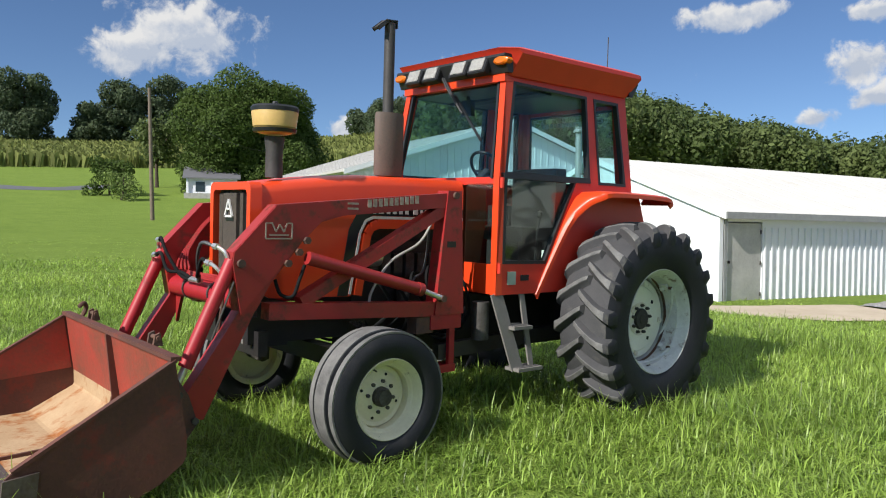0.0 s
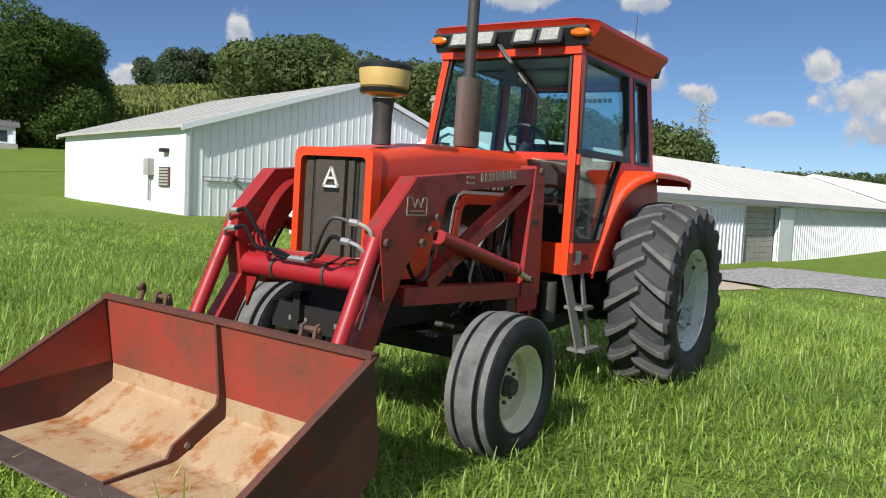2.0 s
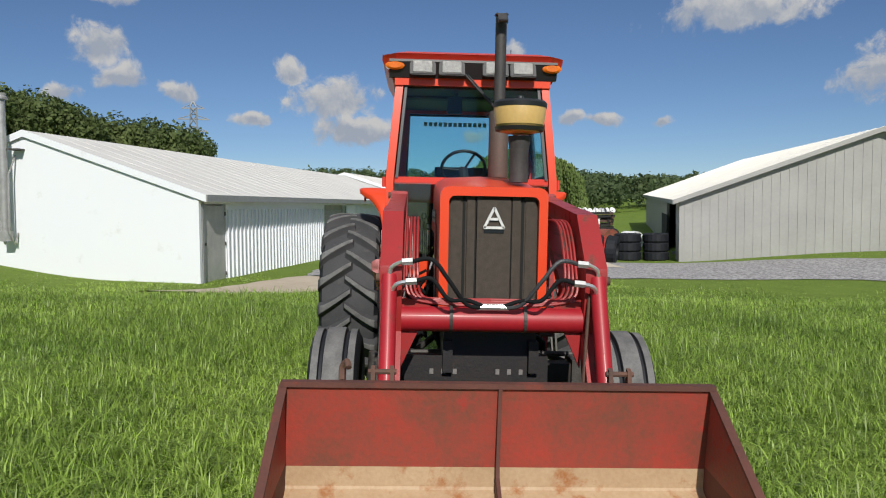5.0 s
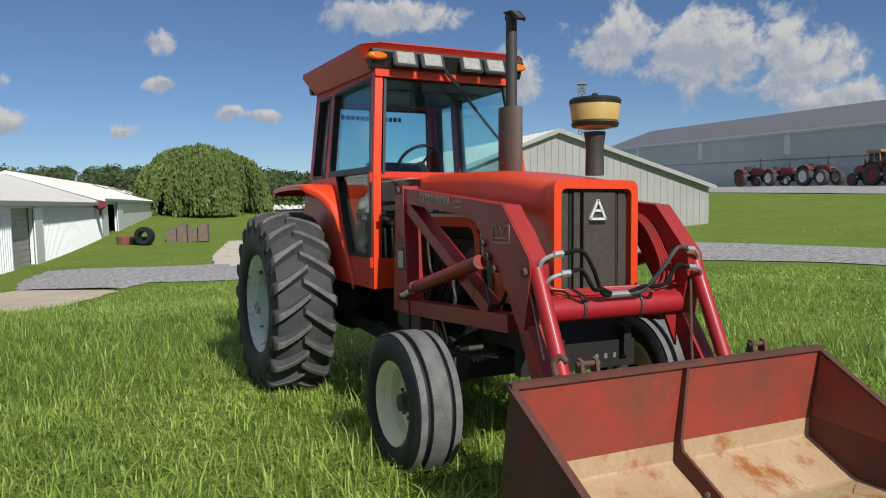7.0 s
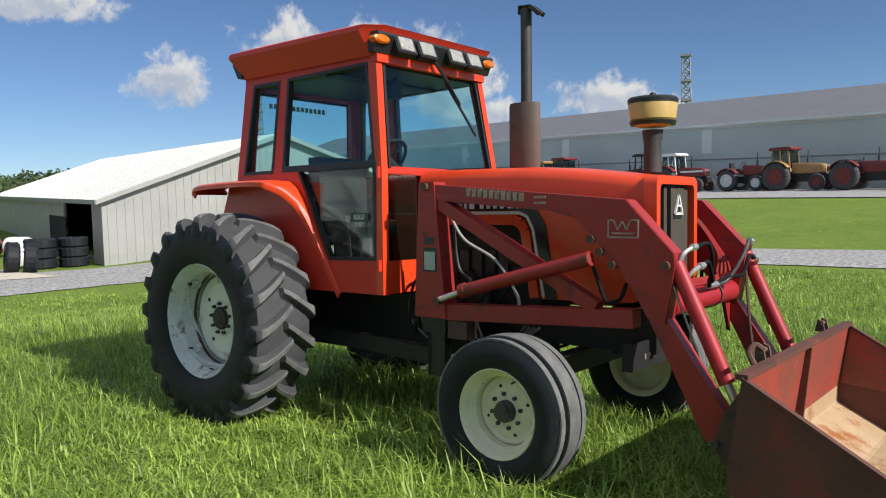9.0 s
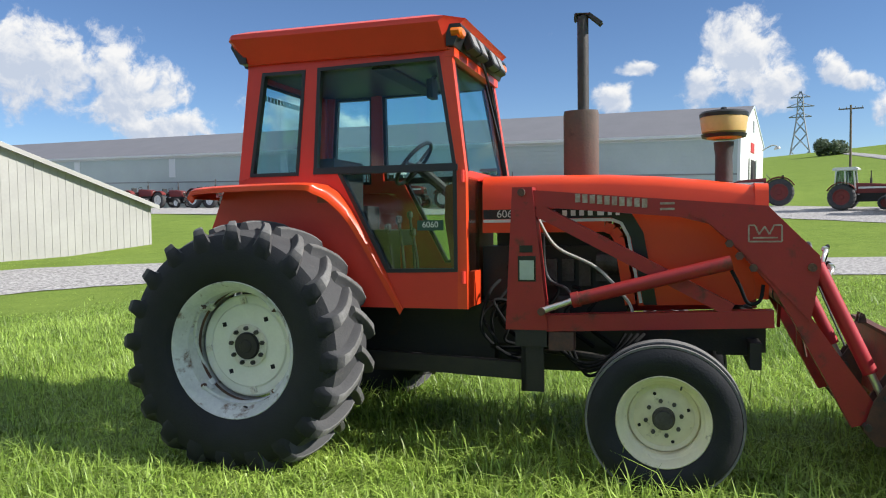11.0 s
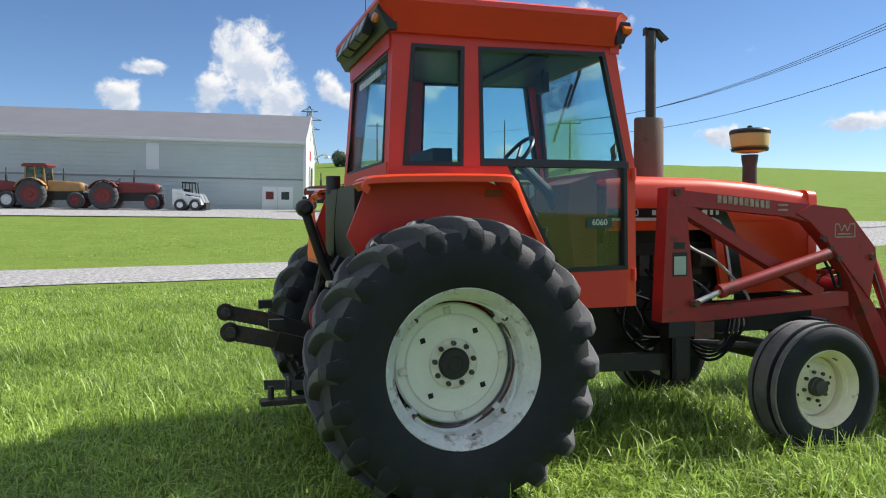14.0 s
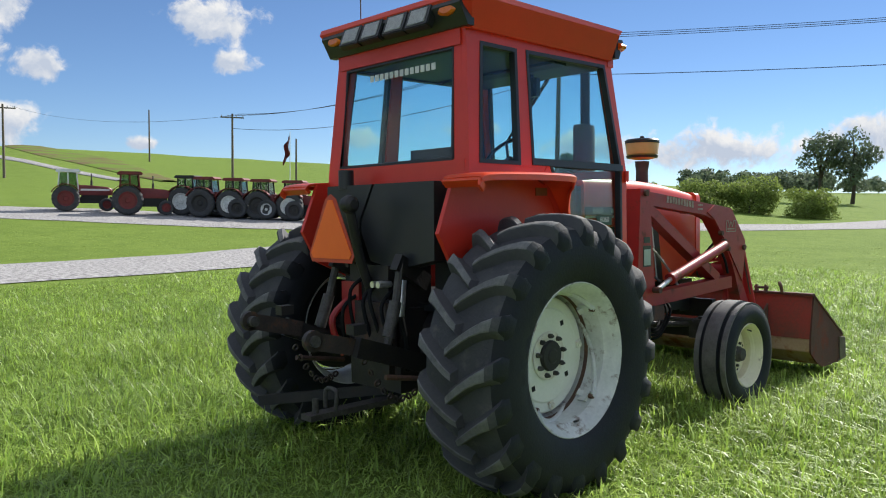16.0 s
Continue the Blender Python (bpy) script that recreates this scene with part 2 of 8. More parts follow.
M = {
    "orange": material("orange_paint", (0.76, 0.062, 0.012), 0.36, second=(0.66, 0.050, 0.012), grain=3, fine=200, bump=0.03, coat=0.12, spread=0.8),
    "orange_dull": material("orange_paint_dull", (0.70, 0.042, 0.022), 0.42, second=(0.56, 0.034, 0.018), grain=4, fine=120, bump=0.04, spread=0.8),
    "red": material("loader_red_paint", (0.36, 0.020, 0.022), 0.42, second=(0.25, 0.020, 0.019), grain=5, fine=90, wear=(0.12, 0.035, 0.022), wear_at=0.60, wear_scale=7, bump=0.06, spread=0.8),
    "red_bright": material("cylinder_red_paint", (0.42, 0.012, 0.022), 0.5, second=(0.28, 0.010, 0.016), grain=6, fine=80, coat=0.05, wear=(0.10, 0.03, 0.02), wear_at=0.68, spread=0.7),
    "bucket_red": material("bucket_worn_red", (0.35, 0.043, 0.028), 0.6, second=(0.17, 0.055, 0.034), grain=3.2, fine=45, bump=0.12, spread=0.42, wear=(0.40, 0.030, 0.022), wear_at=0.64, wear_scale=7),
    "bucket_steel": material("bucket_bare_steel", (0.50, 0.37, 0.23), 0.62, second=(0.34, 0.21, 0.11), grain=2.8, fine=55, wear=(0.30, 0.105, 0.025), wear_at=0.57, wear_scale=4.5, bump=0.12, spread=0.7),
    "bucket_rust": material("bucket_rust_brown", (0.13, 0.043, 0.030), 0.75, second=(0.075, 0.030, 0.022), grain=4, fine=60, wear=(0.19, 0.045, 0.03), wear_at=0.60, bump=0.1),
    "cutting_edge": material("dull_steel_edge", (0.16, 0.13, 0.12), 0.5, metal=0.4, second=(0.09, 0.06, 0.05), grain=9, bump=0.1),
    "rubber": material("tyre_rubber", (0.013, 0.015, 0.020), 0.62, second=(0.009, 0.010, 0.013), grain=6, fine=90, bump=0.12, spec=0.32, wear=(0.026, 0.026, 0.029), wear_at=0.60, wear_scale=4),
    "rubber_worn": material("tyre_tread_dusty", (0.19, 0.188, 0.182), 0.75, second=(0.085, 0.085, 0.085), grain=9, fine=110, bump=0.2, object_random=0.12),
    "rubber_dusty": material("tyre_tread_grey", (0.060, 0.060, 0.063), 0.8, second=(0.036, 0.037, 0.041), grain=5, fine=90, bump=0.15, wear=(0.10, 0.097, 0.09), wear_at=0.62, wear_scale=6),
    "rim_white": material("rim_silver_white", (0.72, 0.73, 0.71), 0.45, second=(0.50, 0.51, 0.51), grain=6, fine=50, wear=(0.17, 0.11, 0.08), wear_at=0.61, wear_scale=11, bump=0.05),
    "rim_disc": material("rim_disc_cream_white", (0.84, 0.84, 0.75), 0.45, second=(0.74, 0.74, 0.65), grain=5, fine=60, wear=(0.20, 0.11, 0.07), wear_at=0.70, wear_scale=8),
    "rim_hub": material("rust_stained_hub", (0.80, 0.79, 0.70), 0.5, second=(0.64, 0.58, 0.48), grain=14, fine=70, wear=(0.20, 0.09, 0.05), wear_at=0.63, wear_scale=16),
    "rim_cream": material("rim_cream_paint", (0.82, 0.77, 0.56), 0.45, second=(0.70, 0.64, 0.45), grain=6, fine=60, wear=(0.14, 0.09, 0.06), wear_at=0.66, wear_scale=10),
    "black": material("black_painted_iron", (0.012, 0.012, 0.014), 0.55, second=(0.022, 0.018, 0.016), grain=9, fine=70, bump=0.1, wear=(0.05, 0.03, 0.02), wear_at=0.66),
    "black_gloss": material("black_decal", (0.010, 0.012, 0.016), 0.3),
    "plastic": material("black_plastic", (0.017, 0.019, 0.022), 0.45, grain=4, fine=150, bump=0.05),
    "iron": material("greasy_grey_iron", (0.10, 0.095, 0.09), 0.6, metal=0.3, second=(0.04, 0.035, 0.03), grain=14, fine=90, bump=0.2),
    "chrome": material("bright_steel", (0.78, 0.78, 0.76), 0.28, metal=0.75, second=(0.6, 0.6, 0.58)),
    "hose_pale": material("pale_grey_hose", (0.42, 0.41, 0.39), 0.5, fine=220, bump=0.2),
    "rust": material("rusty_steel", (0.14, 0.065, 0.04), 0.8, second=(0.06, 0.04, 0.035), grain=9, fine=80, bump=0.2),
    "link": material("greasy_rusty_iron", (0.055, 0.034, 0.028), 0.6, second=(0.025, 0.020, 0.019), grain=14, fine=80, bump=0.2, wear=(0.11, 0.05, 0.03), wear_at=0.60, wear_scale=14),
    "muffler": material("weathered_muffler", (0.15, 0.10, 0.08), 0.75, second=(0.10, 0.08, 0.07), grain=4, fine=60, wear=(0.06, 0.05, 0.048), wear_at=0.62, wear_scale=4, bump=0.1),
    "pipe": material("sooty_pipe", (0.060, 0.056, 0.055), 0.6, second=(0.030, 0.028, 0.028), grain=9, bump=0.1),
    "yellow_cap": material("faded_yellow_plastic", (0.62, 0.42, 0.15), 0.4, second=(0.50, 0.33, 0.11), grain=5),
    "grille": material("brown_grille_mesh", (0.085, 0.068, 0.052), 0.75, second=(0.055, 0.045, 0.036), grain=30, fine=420, bump=0.5, bump_scale=500),
    "white_mark": material("white_lettering", (0.72, 0.72, 0.70), 0.5),
    "silver_mark": material("faded_silver_lettering", (0.42, 0.36, 0.30), 0.6, second=(0.26, 0.16, 0.12), grain=30),
    "amber": material("amber_lens", (0.75, 0.17, 0.01), 0.2, coat=0.3),
    "lamp_glass": material("ribbed_lamp_lens", (0.40, 0.40, 0.38), 0.30, metal=0.15, second=(0.24, 0.24, 0.23), grain=40, fine=160, bump=0.4),
    "smv": material("fluorescent_orange_sign", (1.0, 0.17, 0.015), 0.5, second=(0.96, 0.15, 0.012)),
    "smv_red": material("red_sign_border", (0.62, 0.06, 0.03), 0.4),
    "hose": material("rubber_hose", (0.014, 0.015, 0.016), 0.85, bump=0.1, spec=0.12),
    "hose_grey": material("grey_braided_hose", (0.055, 0.056, 0.06), 0.45, fine=220, bump=0.2),
    "seat": material("dark_vinyl_seat", (0.025, 0.027, 0.03), 0.6, bump=0.1),
    "tan": material("faded_orange_console", (0.27, 0.08, 0.035), 0.6),
    "plate_green": material("dark_green_plate", (0.02, 0.07, 0.045), 0.4),
    "decal": material("pale_green_warning_label", (0.42, 0.50, 0.44), 0.5, fine=300),
    "glass": glass("tinted_cab_glass", (0.80, 0.925, 0.935)),
    "glass_low": glass("lightly_tinted_glass", (0.80, 0.88, 0.84), 0.12),
    "shed_white": material("white_painted_sheet_metal", (0.736, 0.754, 0.773), 0.45, second=(0.72, 0.75, 0.78), grain=0.7, fine=9, bump=0.02, wear=(0.62, 0.63, 0.62), wear_at=0.66, wear_scale=1.5),
    "shed_roof_cream": material("cream_metal_roof", (0.80, 0.78, 0.71), 0.6, second=(0.70, 0.68, 0.62), grain=0.5, fine=7, wear=(0.60, 0.56, 0.48), wear_at=0.66, wear_scale=0.8),
    "red_plastic": material("red_plastic", (0.55, 0.03, 0.03), 0.45, second=(0.42, 0.03, 0.03), grain=5),
    "roof_white": material("sun_bleached_metal_roof", (0.70, 0.685, 0.64), 0.65, second=(0.63, 0.61, 0.565), grain=0.5, fine=7, wear=(0.56, 0.52, 0.45), wear_at=0.66, wear_scale=0.8),
    "shed_roof": material("white_metal_roof", (0.47, 0.465, 0.44), 0.65, second=(0.41, 0.40, 0.38), grain=0.5, fine=7, wear=(0.48, 0.46, 0.42), wear_at=0.62, wear_scale=0.8),
    "shed_grey": material("weathered_white_metal", (0.37, 0.365, 0.345), 0.6, second=(0.31, 0.305, 0.29), grain=0.8, fine=9),
    "shed_blue": material("pale_grey_metal", (0.52, 0.585, 0.575), 0.5, second=(0.47, 0.53, 0.525), grain=0.5, fine=7),
    "roof_grey": material("slate_grey_metal_roof", (0.155, 0.155, 0.17), 0.55, second=(0.13, 0.13, 0.145), grain=0.5, fine=6, wear=(0.2, 0.19, 0.19), wear_at=0.68),
    "trim": material("grey_trim", (0.30, 0.31, 0.31), 0.5),
    "door_grey": material("grey_door_paint", (0.46, 0.46, 0.43), 0.5, grain=2, fine=20),
    "board": material("weathered_boards", (0.42, 0.41, 0.38), 0.8, second=(0.30, 0.29, 0.27), grain=4, fine=40, bump=0.2),
    # near-black that carries the shade inside openings, holes and slots
    "dark": material("dark_interior", (0.012, 0.012, 0.012), 0.9),
    "concrete": material("worn_concrete", (0.52, 0.44, 0.33), 0.9, second=(0.42, 0.34, 0.25), grain=1.5, fine=25, bump=0.2),
    "wood": material("weathered_pole", (0.20, 0.155, 0.115), 0.85, second=(0.12, 0.095, 0.075), grain=6, fine=50, bump=0.3),
    "steel_far": material("galvanised_lattice", (0.30, 0.31, 0.33), 0.6),
    "tank_white": material("white_tank_paint", (0.84, 0.85, 0.84), 0.3, second=(0.76, 0.77, 0.76), grain=2),
    "zinc": material("galvanised_flue", (0.46, 0.46, 0.45), 0.4, metal=0.4, second=(0.30, 0.29, 0.28), grain=5),
    "far_red": material("far_tractor_red", (0.21, 0.022, 0.020), 0.5, second=(0.12, 0.022, 0.020), grain=3),
    "step": material("dusty_grey_steel", (0.20, 0.19, 0.18), 0.7, second=(0.16, 0.15, 0.14), grain=12, fine=90, bump=0.15, wear=(0.20, 0.10, 0.06), wear_at=0.66),
    "far_orange": material("far_tractor_tan", (0.42, 0.24, 0.085), 0.6, second=(0.30, 0.17, 0.06), grain=3),
    "far_pane": glass("far_cab_pane", (0.62, 0.70, 0.70)),
    "far_glass": material("far_cab_glass", (0.03, 0.045, 0.05), 0.1),
    "bark": material("tree_bark", (0.09, 0.065, 0.045), 0.9, second=(0.05, 0.04, 0.03), grain=6, fine=30, bump=0.5),
    "leaf_oak": leafy("oak_leaves", (0.105, 0.155, 0.034), (0.045, 0.078, 0.019)),
    "leaf_ridge": leafy("ridge_leaves", (0.125, 0.170, 0.072), (0.070, 0.105, 0.048), 0.3, 0.42),
    "rust_red": material("faded_red_rusty_steel", (0.34, 0.06, 0.04), 0.7, second=(0.20, 0.075, 0.045), grain=4, fine=40, wear=(0.16, 0.07, 0.045), wear_at=0.5, wear_scale=3, bump=0.1),
    "leaf_shrub": leafy("light_shrub_leaves", (0.27, 0.34, 0.085), (0.15, 0.21, 0.05), 0.35, 0.5),
    # greens made lighter and bluer, with the haze of distance painted in
    "leaf_hill": leafy("hill_haze_leaves", (0.125, 0.165, 0.085), (0.060, 0.090, 0.050), 0.3, 0.4),
    "leaf_wood": leafy("woodland_leaves", (0.16, 0.20, 0.066), (0.050, 0.082, 0.030), 0.25, grain=0.12),
    "leaf_willow": leafy("willow_leaves", (0.22, 0.29, 0.085), (0.10, 0.15, 0.045)),
    # distance haze is mixed into these pale, bluish greens
    "leaf_far": leafy("haze_tinted_leaves", (0.15, 0.19, 0.12), (0.10, 0.135, 0.085), 0.25, 0.5),
    "corn": leafy("corn_leaves", (0.25, 0.27, 0.08), (0.13, 0.165, 0.05)),
}


def grass_material():
    m = bpy.data.materials.new("meadow")
    m.use_nodes = True
    n, l = m.node_tree.nodes, m.node_tree.links
    bsdf = n["Principled BSDF"]
    bsdf.inputs["Roughness"].default_value = 0.9
    bsdf.inputs["Specular IOR Level"].default_value = 0.05
    co = n.new("ShaderNodeTexCoord")
    cols = [((0.098, 0.158, 0.027), (0.188, 0.265, 0.052), 0.33), ((0.085, 0.142, 0.025), (0.215, 0.290, 0.061), 1.5), ((0.065, 0.115, 0.020), (0.245, 0.33, 0.070), 16.0)]
    last = None
    for k, (a, b, s) in enumerate(cols):
        t = n.new("ShaderNodeTexNoise")
        t.inputs["Scale"].default_value, t.inputs["Detail"].default_value, t.inputs["Roughness"].default_value = s, 6, 0.65
        l.new(co.outputs["Object"], t.inputs["Vector"])
        r = n.new("ShaderNodeMapRange")
        r.inputs["From Min"].default_value, r.inputs["From Max"].default_value = 0.32, 0.68
        l.new(t.outputs["Fac"], r.inputs["Value"])
        mx = n.new("ShaderNodeMixRGB")
        mx.inputs[1].default_value, mx.inputs[2].default_value = (*a, 1), (*b, 1)
        l.new(r.outputs[0], mx.inputs[0])
        if last is None:
            last = mx
        else:
            j = n.new("ShaderNodeMixRGB")
            j.inputs[0].default_value = 0.45
            l.new(last.outputs[0], j.inputs[1])
            l.new(mx.outputs[0], j.inputs[2])
            last = j
        if k == 2:
            bp = n.new("ShaderNodeBump")
            bp.inputs["Strength"].default_value, bp.inputs["Distance"].default_value = 0.7, 0.06
            l.new(t.outputs["Fac"], bp.inputs["Height"])
            l.new(bp.outputs[0], bsdf.inputs["Normal"])
    l.new(last.outputs[0], bsdf.inputs["Base Color"])
    return m


def gravel_material():
    m = material("crushed_stone", (0.50, 0.485, 0.475), 0.9, second=(0.15, 0.145, 0.145), grain=9.0, fine=16, spread=0.42, bump=0.8, bump_scale=22, spec=0.08)
    return m


M["grass"] = grass_material()
M["gravel"] = gravel_material()
M["soil"] = material("bare_brown_soil", (0.17, 0.115, 0.07), 0.95, second=(0.13, 0.13, 0.05), grain=0.12, fine=1.5, spread=0.6, spec=0.05, wear=(0.13, 0.21, 0.035), wear_at=0.50, wear_scale=0.14)
M["dirt"] = material("tan_dirt_track", (0.60, 0.53, 0.43), 0.95, second=(0.52, 0.47, 0.39), grain=0.8, fine=12, spread=0.7, bump=0.5, bump_scale=14, spec=0.05, wear=(0.17, 0.22, 0.05), wear_at=0.60, wear_scale=0.9)
M["blade"] = leafy("grass_blades", (0.43, 0.57, 0.118), (0.165, 0.272, 0.045), 0.55, 0.45, 0.5, 0.45)


# ---- mesh helpers ----
def bm_new():
    return bmesh.new()


def link_mesh(name, bm, mat, sharp=32, bevel=0.0):
    if bevel:
        es = [e for e in bm.edges if len(e.link_faces) == 2 and e.calc_face_angle(0) > 0.6]
        bmesh.ops.bevel(bm, geom=es, offset=bevel, segments=2, affect="EDGES", clamp_overlap=True)
    bmesh.ops.recalc_face_normals(bm, faces=bm.faces[:])
    me = bpy.data.meshes.new(name)
    bm.to_mesh(me)
    bm.free()
    me.materials.append(mat)
    me.polygons.foreach_set("use_smooth", [True] * len(me.polygons))
    me.set_sharp_from_angle(angle=radians(sharp))
    return new(name, me)


def part(name, bm, mat, parent, label="", bevel=0.0, sharp=32):
    ob = link_mesh(name, bm, mat, sharp, bevel)
    ob.parent = parent
    if label:
        ob["label"] = label
    return ob


def thing(name, label, category, m=None, group="", kind=""):
    ob = new(name)
    ob.empty_display_size = 0.2
    if m is not None:
        ob.matrix_world = m
    return tagged(ob, label, category, group, kind)


def single(name, bm, mat, label, category, m=None, group="", kind="", bevel=0.0, sharp=32):
    ob = link_mesh(name, bm, mat, sharp, bevel)
    if m is not None:
        ob.matrix_world = m
    return tagged(ob, label, category, group, kind)


def box(bm, x0, x1, y0, y1, z0, z1):
    v = [bm.verts.new(p) for p in ((x0, y0, z0), (x1, y0, z0), (x1, y1, z0), (x0, y1, z0), (x0, y0, z1), (x1, y0, z1), (x1, y1, z1), (x0, y1, z1))]
    for f in ((3, 2, 1, 0), (4, 5, 6, 7), (0, 1, 5, 4), (1, 2, 6, 5), (2, 3, 7, 6), (3, 0, 4, 7)):
        bm.faces.new([v[i] for i in f])
    return v


def prism(bm, pts, axis, a, b):
    """The outline pts swept along an axis from a to b. Outlines are (x, z) along y, (y, z) along x, (x, y) along z."""
    put = {"y": lambda u, v, w: (u, w, v), "x": lambda u, v, w: (w, u, v), "z": lambda u, v, w: (u, v, w)}[axis]
    lo, hi = [bm.verts.new(put(u, v, a)) for u, v in pts], [bm.verts.new(put(u, v, b)) for u, v in pts]
    n = len(pts)
    bm.faces.new(lo)
    bm.faces.new(hi[::-1])
    for i in range(n):
        bm.faces.new((lo[i], lo[(i + 1) % n], hi[(i + 1) % n], hi[i]))
    return lo + hi


def frame_basis(d):
    d = Vector(d).normalized()
    u = d.cross(Vector((0, 0, 1)) if abs(d.z) < 0.9 else Vector((1, 0, 0))).normalized()
    return d, u, d.cross(u)


def cyl(bm, p, q, r, n=16, r2=None, caps=True):
    p, q = Vector(p), Vector(q)
    r2 = r if r2 is None else r2
    _, u, w = frame_basis(q - p)
    rings = []
    for c, rad in ((p, r), (q, r2)):
        rings.append([bm.verts.new(c + (u * math.cos(2 * math.pi * k / n) + w * math.sin(2 * math.pi * k / n)) * rad) for k in range(n)])
    for k in range(n):
        bm.faces.new((rings[0][k], rings[0][(k + 1) % n], rings[1][(k + 1) % n], rings[1][k]))
    if caps:
        bm.faces.new(rings[0][::-1])
        bm.faces.new(rings[1])


def lathe(bm, profile, c, way, n=32, closed=False):
    """The profile (along, radius) turned about the axis through c; closed joins its ends, else open ends on the axis are capped."""
    c = Vector(c)
    d, u, w = frame_basis(way)
    rings = []
    for a, r in profile:
        rings.append([bm.verts.new(c + d * a + (u * math.cos(2 * math.pi * k / n) + w * math.sin(2 * math.pi * k / n)) * r) for k in range(n)])
    m = len(rings)
    for i in range(m if closed else m - 1):
        s, t = rings[i], rings[(i + 1) % m]
        for k in range(n):
            bm.faces.new((s[k], s[(k + 1) % n], t[(k + 1) % n], t[k]))
    if not closed:
        bm.faces.new(rings[0][::-1])
        bm.faces.new(rings[-1])


def smooth_path(pts, steps=6):
    pts = [Vector(p) for p in pts]
    out = []
    for i in range(len(pts) - 1):
        p0, p1, p2, p3 = pts[max(i - 1, 0)], pts[i], pts[i + 1], pts[min(i + 2, len(pts) - 1)]
        for k in range(steps):
            t = k / steps
            out.append(0.5 * ((2 * p1) + (p2 - p0) * t + (2 * p0 - 5 * p1 + 4 * p2 - p3) * t * t + (3 * p1 - p0 - 3 * p2 + p3) * t ** 3))
    return out + [pts[-1]]


def tube(bm, pts, r, n=8, soft=True, taper=None):
    pts = smooth_path(pts) if soft else [Vector(p) for p in pts]
    last = None
    for i, p in enumerate(pts):
        d, u, w = frame_basis(pts[min(i + 1, len(pts) - 1)] - pts[max(i - 1, 0)])
        if last:
            u = (last - d * last.dot(d)).normalized()
            w = d.cross(u)
        last = u
        rad = r if taper is None else r + (taper - r) * i / (len(pts) - 1)
        ring = [bm.verts.new(p + (u * math.cos(2 * math.pi * k / n) + w * math.sin(2 * math.pi * k / n)) * rad) for k in range(n)]
        if i:
            for k in range(n):
                bm.faces.new((prev[k], prev[(k + 1) % n], ring[(k + 1) % n], ring[k]))
        else:
            bm.faces.new(ring[::-1])
        prev = ring
    bm.faces.new(prev)


def beam(bm, p, q, w, h, side=(0, 1, 0)):
    """A rectangular bar from p to q, w wide along side and h deep across it."""
    p, q, s = Vector(p), Vector(q), Vector(side).normalized()
    d = (q - p).normalized()
    s = (s - d * s.dot(d)).normalized()
    up = d.cross(s)
    a = [bm.verts.new(p + s * i * w / 2 + up * j * h / 2) for i, j in ((-1, -1), (1, -1), (1, 1), (-1, 1))]
    b = [bm.verts.new(q + s * i * w / 2 + up * j * h / 2) for i, j in ((-1, -1), (1, -1), (1, 1), (-1, 1))]
    bm.faces.new(a[::-1])
    bm.faces.new(b)
    for k in range(4):
        bm.faces.new((a[k], a[(k + 1) % 4], b[(k + 1) % 4], b[k]))


def mesh_from(name, verts, faces, mat, smooth=False):
    me = bpy.data.meshes.new(name)
    verts = np.asarray(verts, dtype=np.float32)
    faces = np.asarray(faces, dtype=np.int32)
    k = faces.shape[1]
    me.vertices.add(len(verts))
    me.vertices.foreach_set("co", verts.ravel())
    me.loops.add(faces.size)
    me.loops.foreach_set("vertex_index", faces.ravel())
    me.polygons.add(len(faces))
    me.polygons.foreach_set("loop_start", np.arange(0, faces.size, k, dtype=np.int32))
    me.update(calc_edges=True)
    if smooth:
        me.polygons.foreach_set("use_smooth", [True] * len(faces))
    me.materials.append(mat)
    return new(name, me)


# ---- ground ----
def ramp(v, a, b):
    t = np.clip((v - a) / (b - a), 0, 1)
    return t * t * (3 - 2 * t)


HILL_AZ = np.radians([-180, -172, -165, -158, -149, -144, -139, -135, -128, -120, -105, -90, -60, -30, 0, 20, 32, 50, 75, 90, 110, 140, 165, 180])
HILL_EL = [2.4, 2.0, 1.6, 2.6, 4.8, 6.4, 6.8, 8.0, 7.2, 6.4, 5.7, 5.0, 3.0, 1.2, 0.9, 1.2, 1.9, 2.8, 3.6, 2.6, 1.2, 0.8, 0.6, 2.4]


def height(x, y):
    """The lie of the land: the near slope, the dip along the drive, the yard before the long shed, and the hills all round."""
    x, y = np.asarray(x, dtype=float), np.asarray(y, dtype=float)
    z = -0.028 * np.clip(y, -25, 10.5) + 1.15 * np.clip((y - 20) / 18, 0, 1)
    z = z + 0.011 * np.clip(5 - x, 0, 45) * ramp(y, 24, 40)
    z = z - 0.55 * ramp(-x, 4, 12) * ramp(y, -14, -8) * (1 - ramp(y, 8, 18))
    z = z - (0.36 + 0.18 * ramp(x, -16, 4)) * ramp(y, 23, 44)
    r = np.hypot(x, y)
    el = np.interp(np.arctan2(y, x), HILL_AZ, HILL_EL)
    rise = np.clip((r - 28) / 172, 0, 1) ** 1.25
    z = z + (200 * np.tan(np.radians(el)) + 0.6) * rise
    z = z + 1.5 * np.sin(x * 0.021 + 1) * np.sin(y * 0.017) * ramp(r, 90, 300)
    return z


def hz(x, y):
    return float(height(x, y))


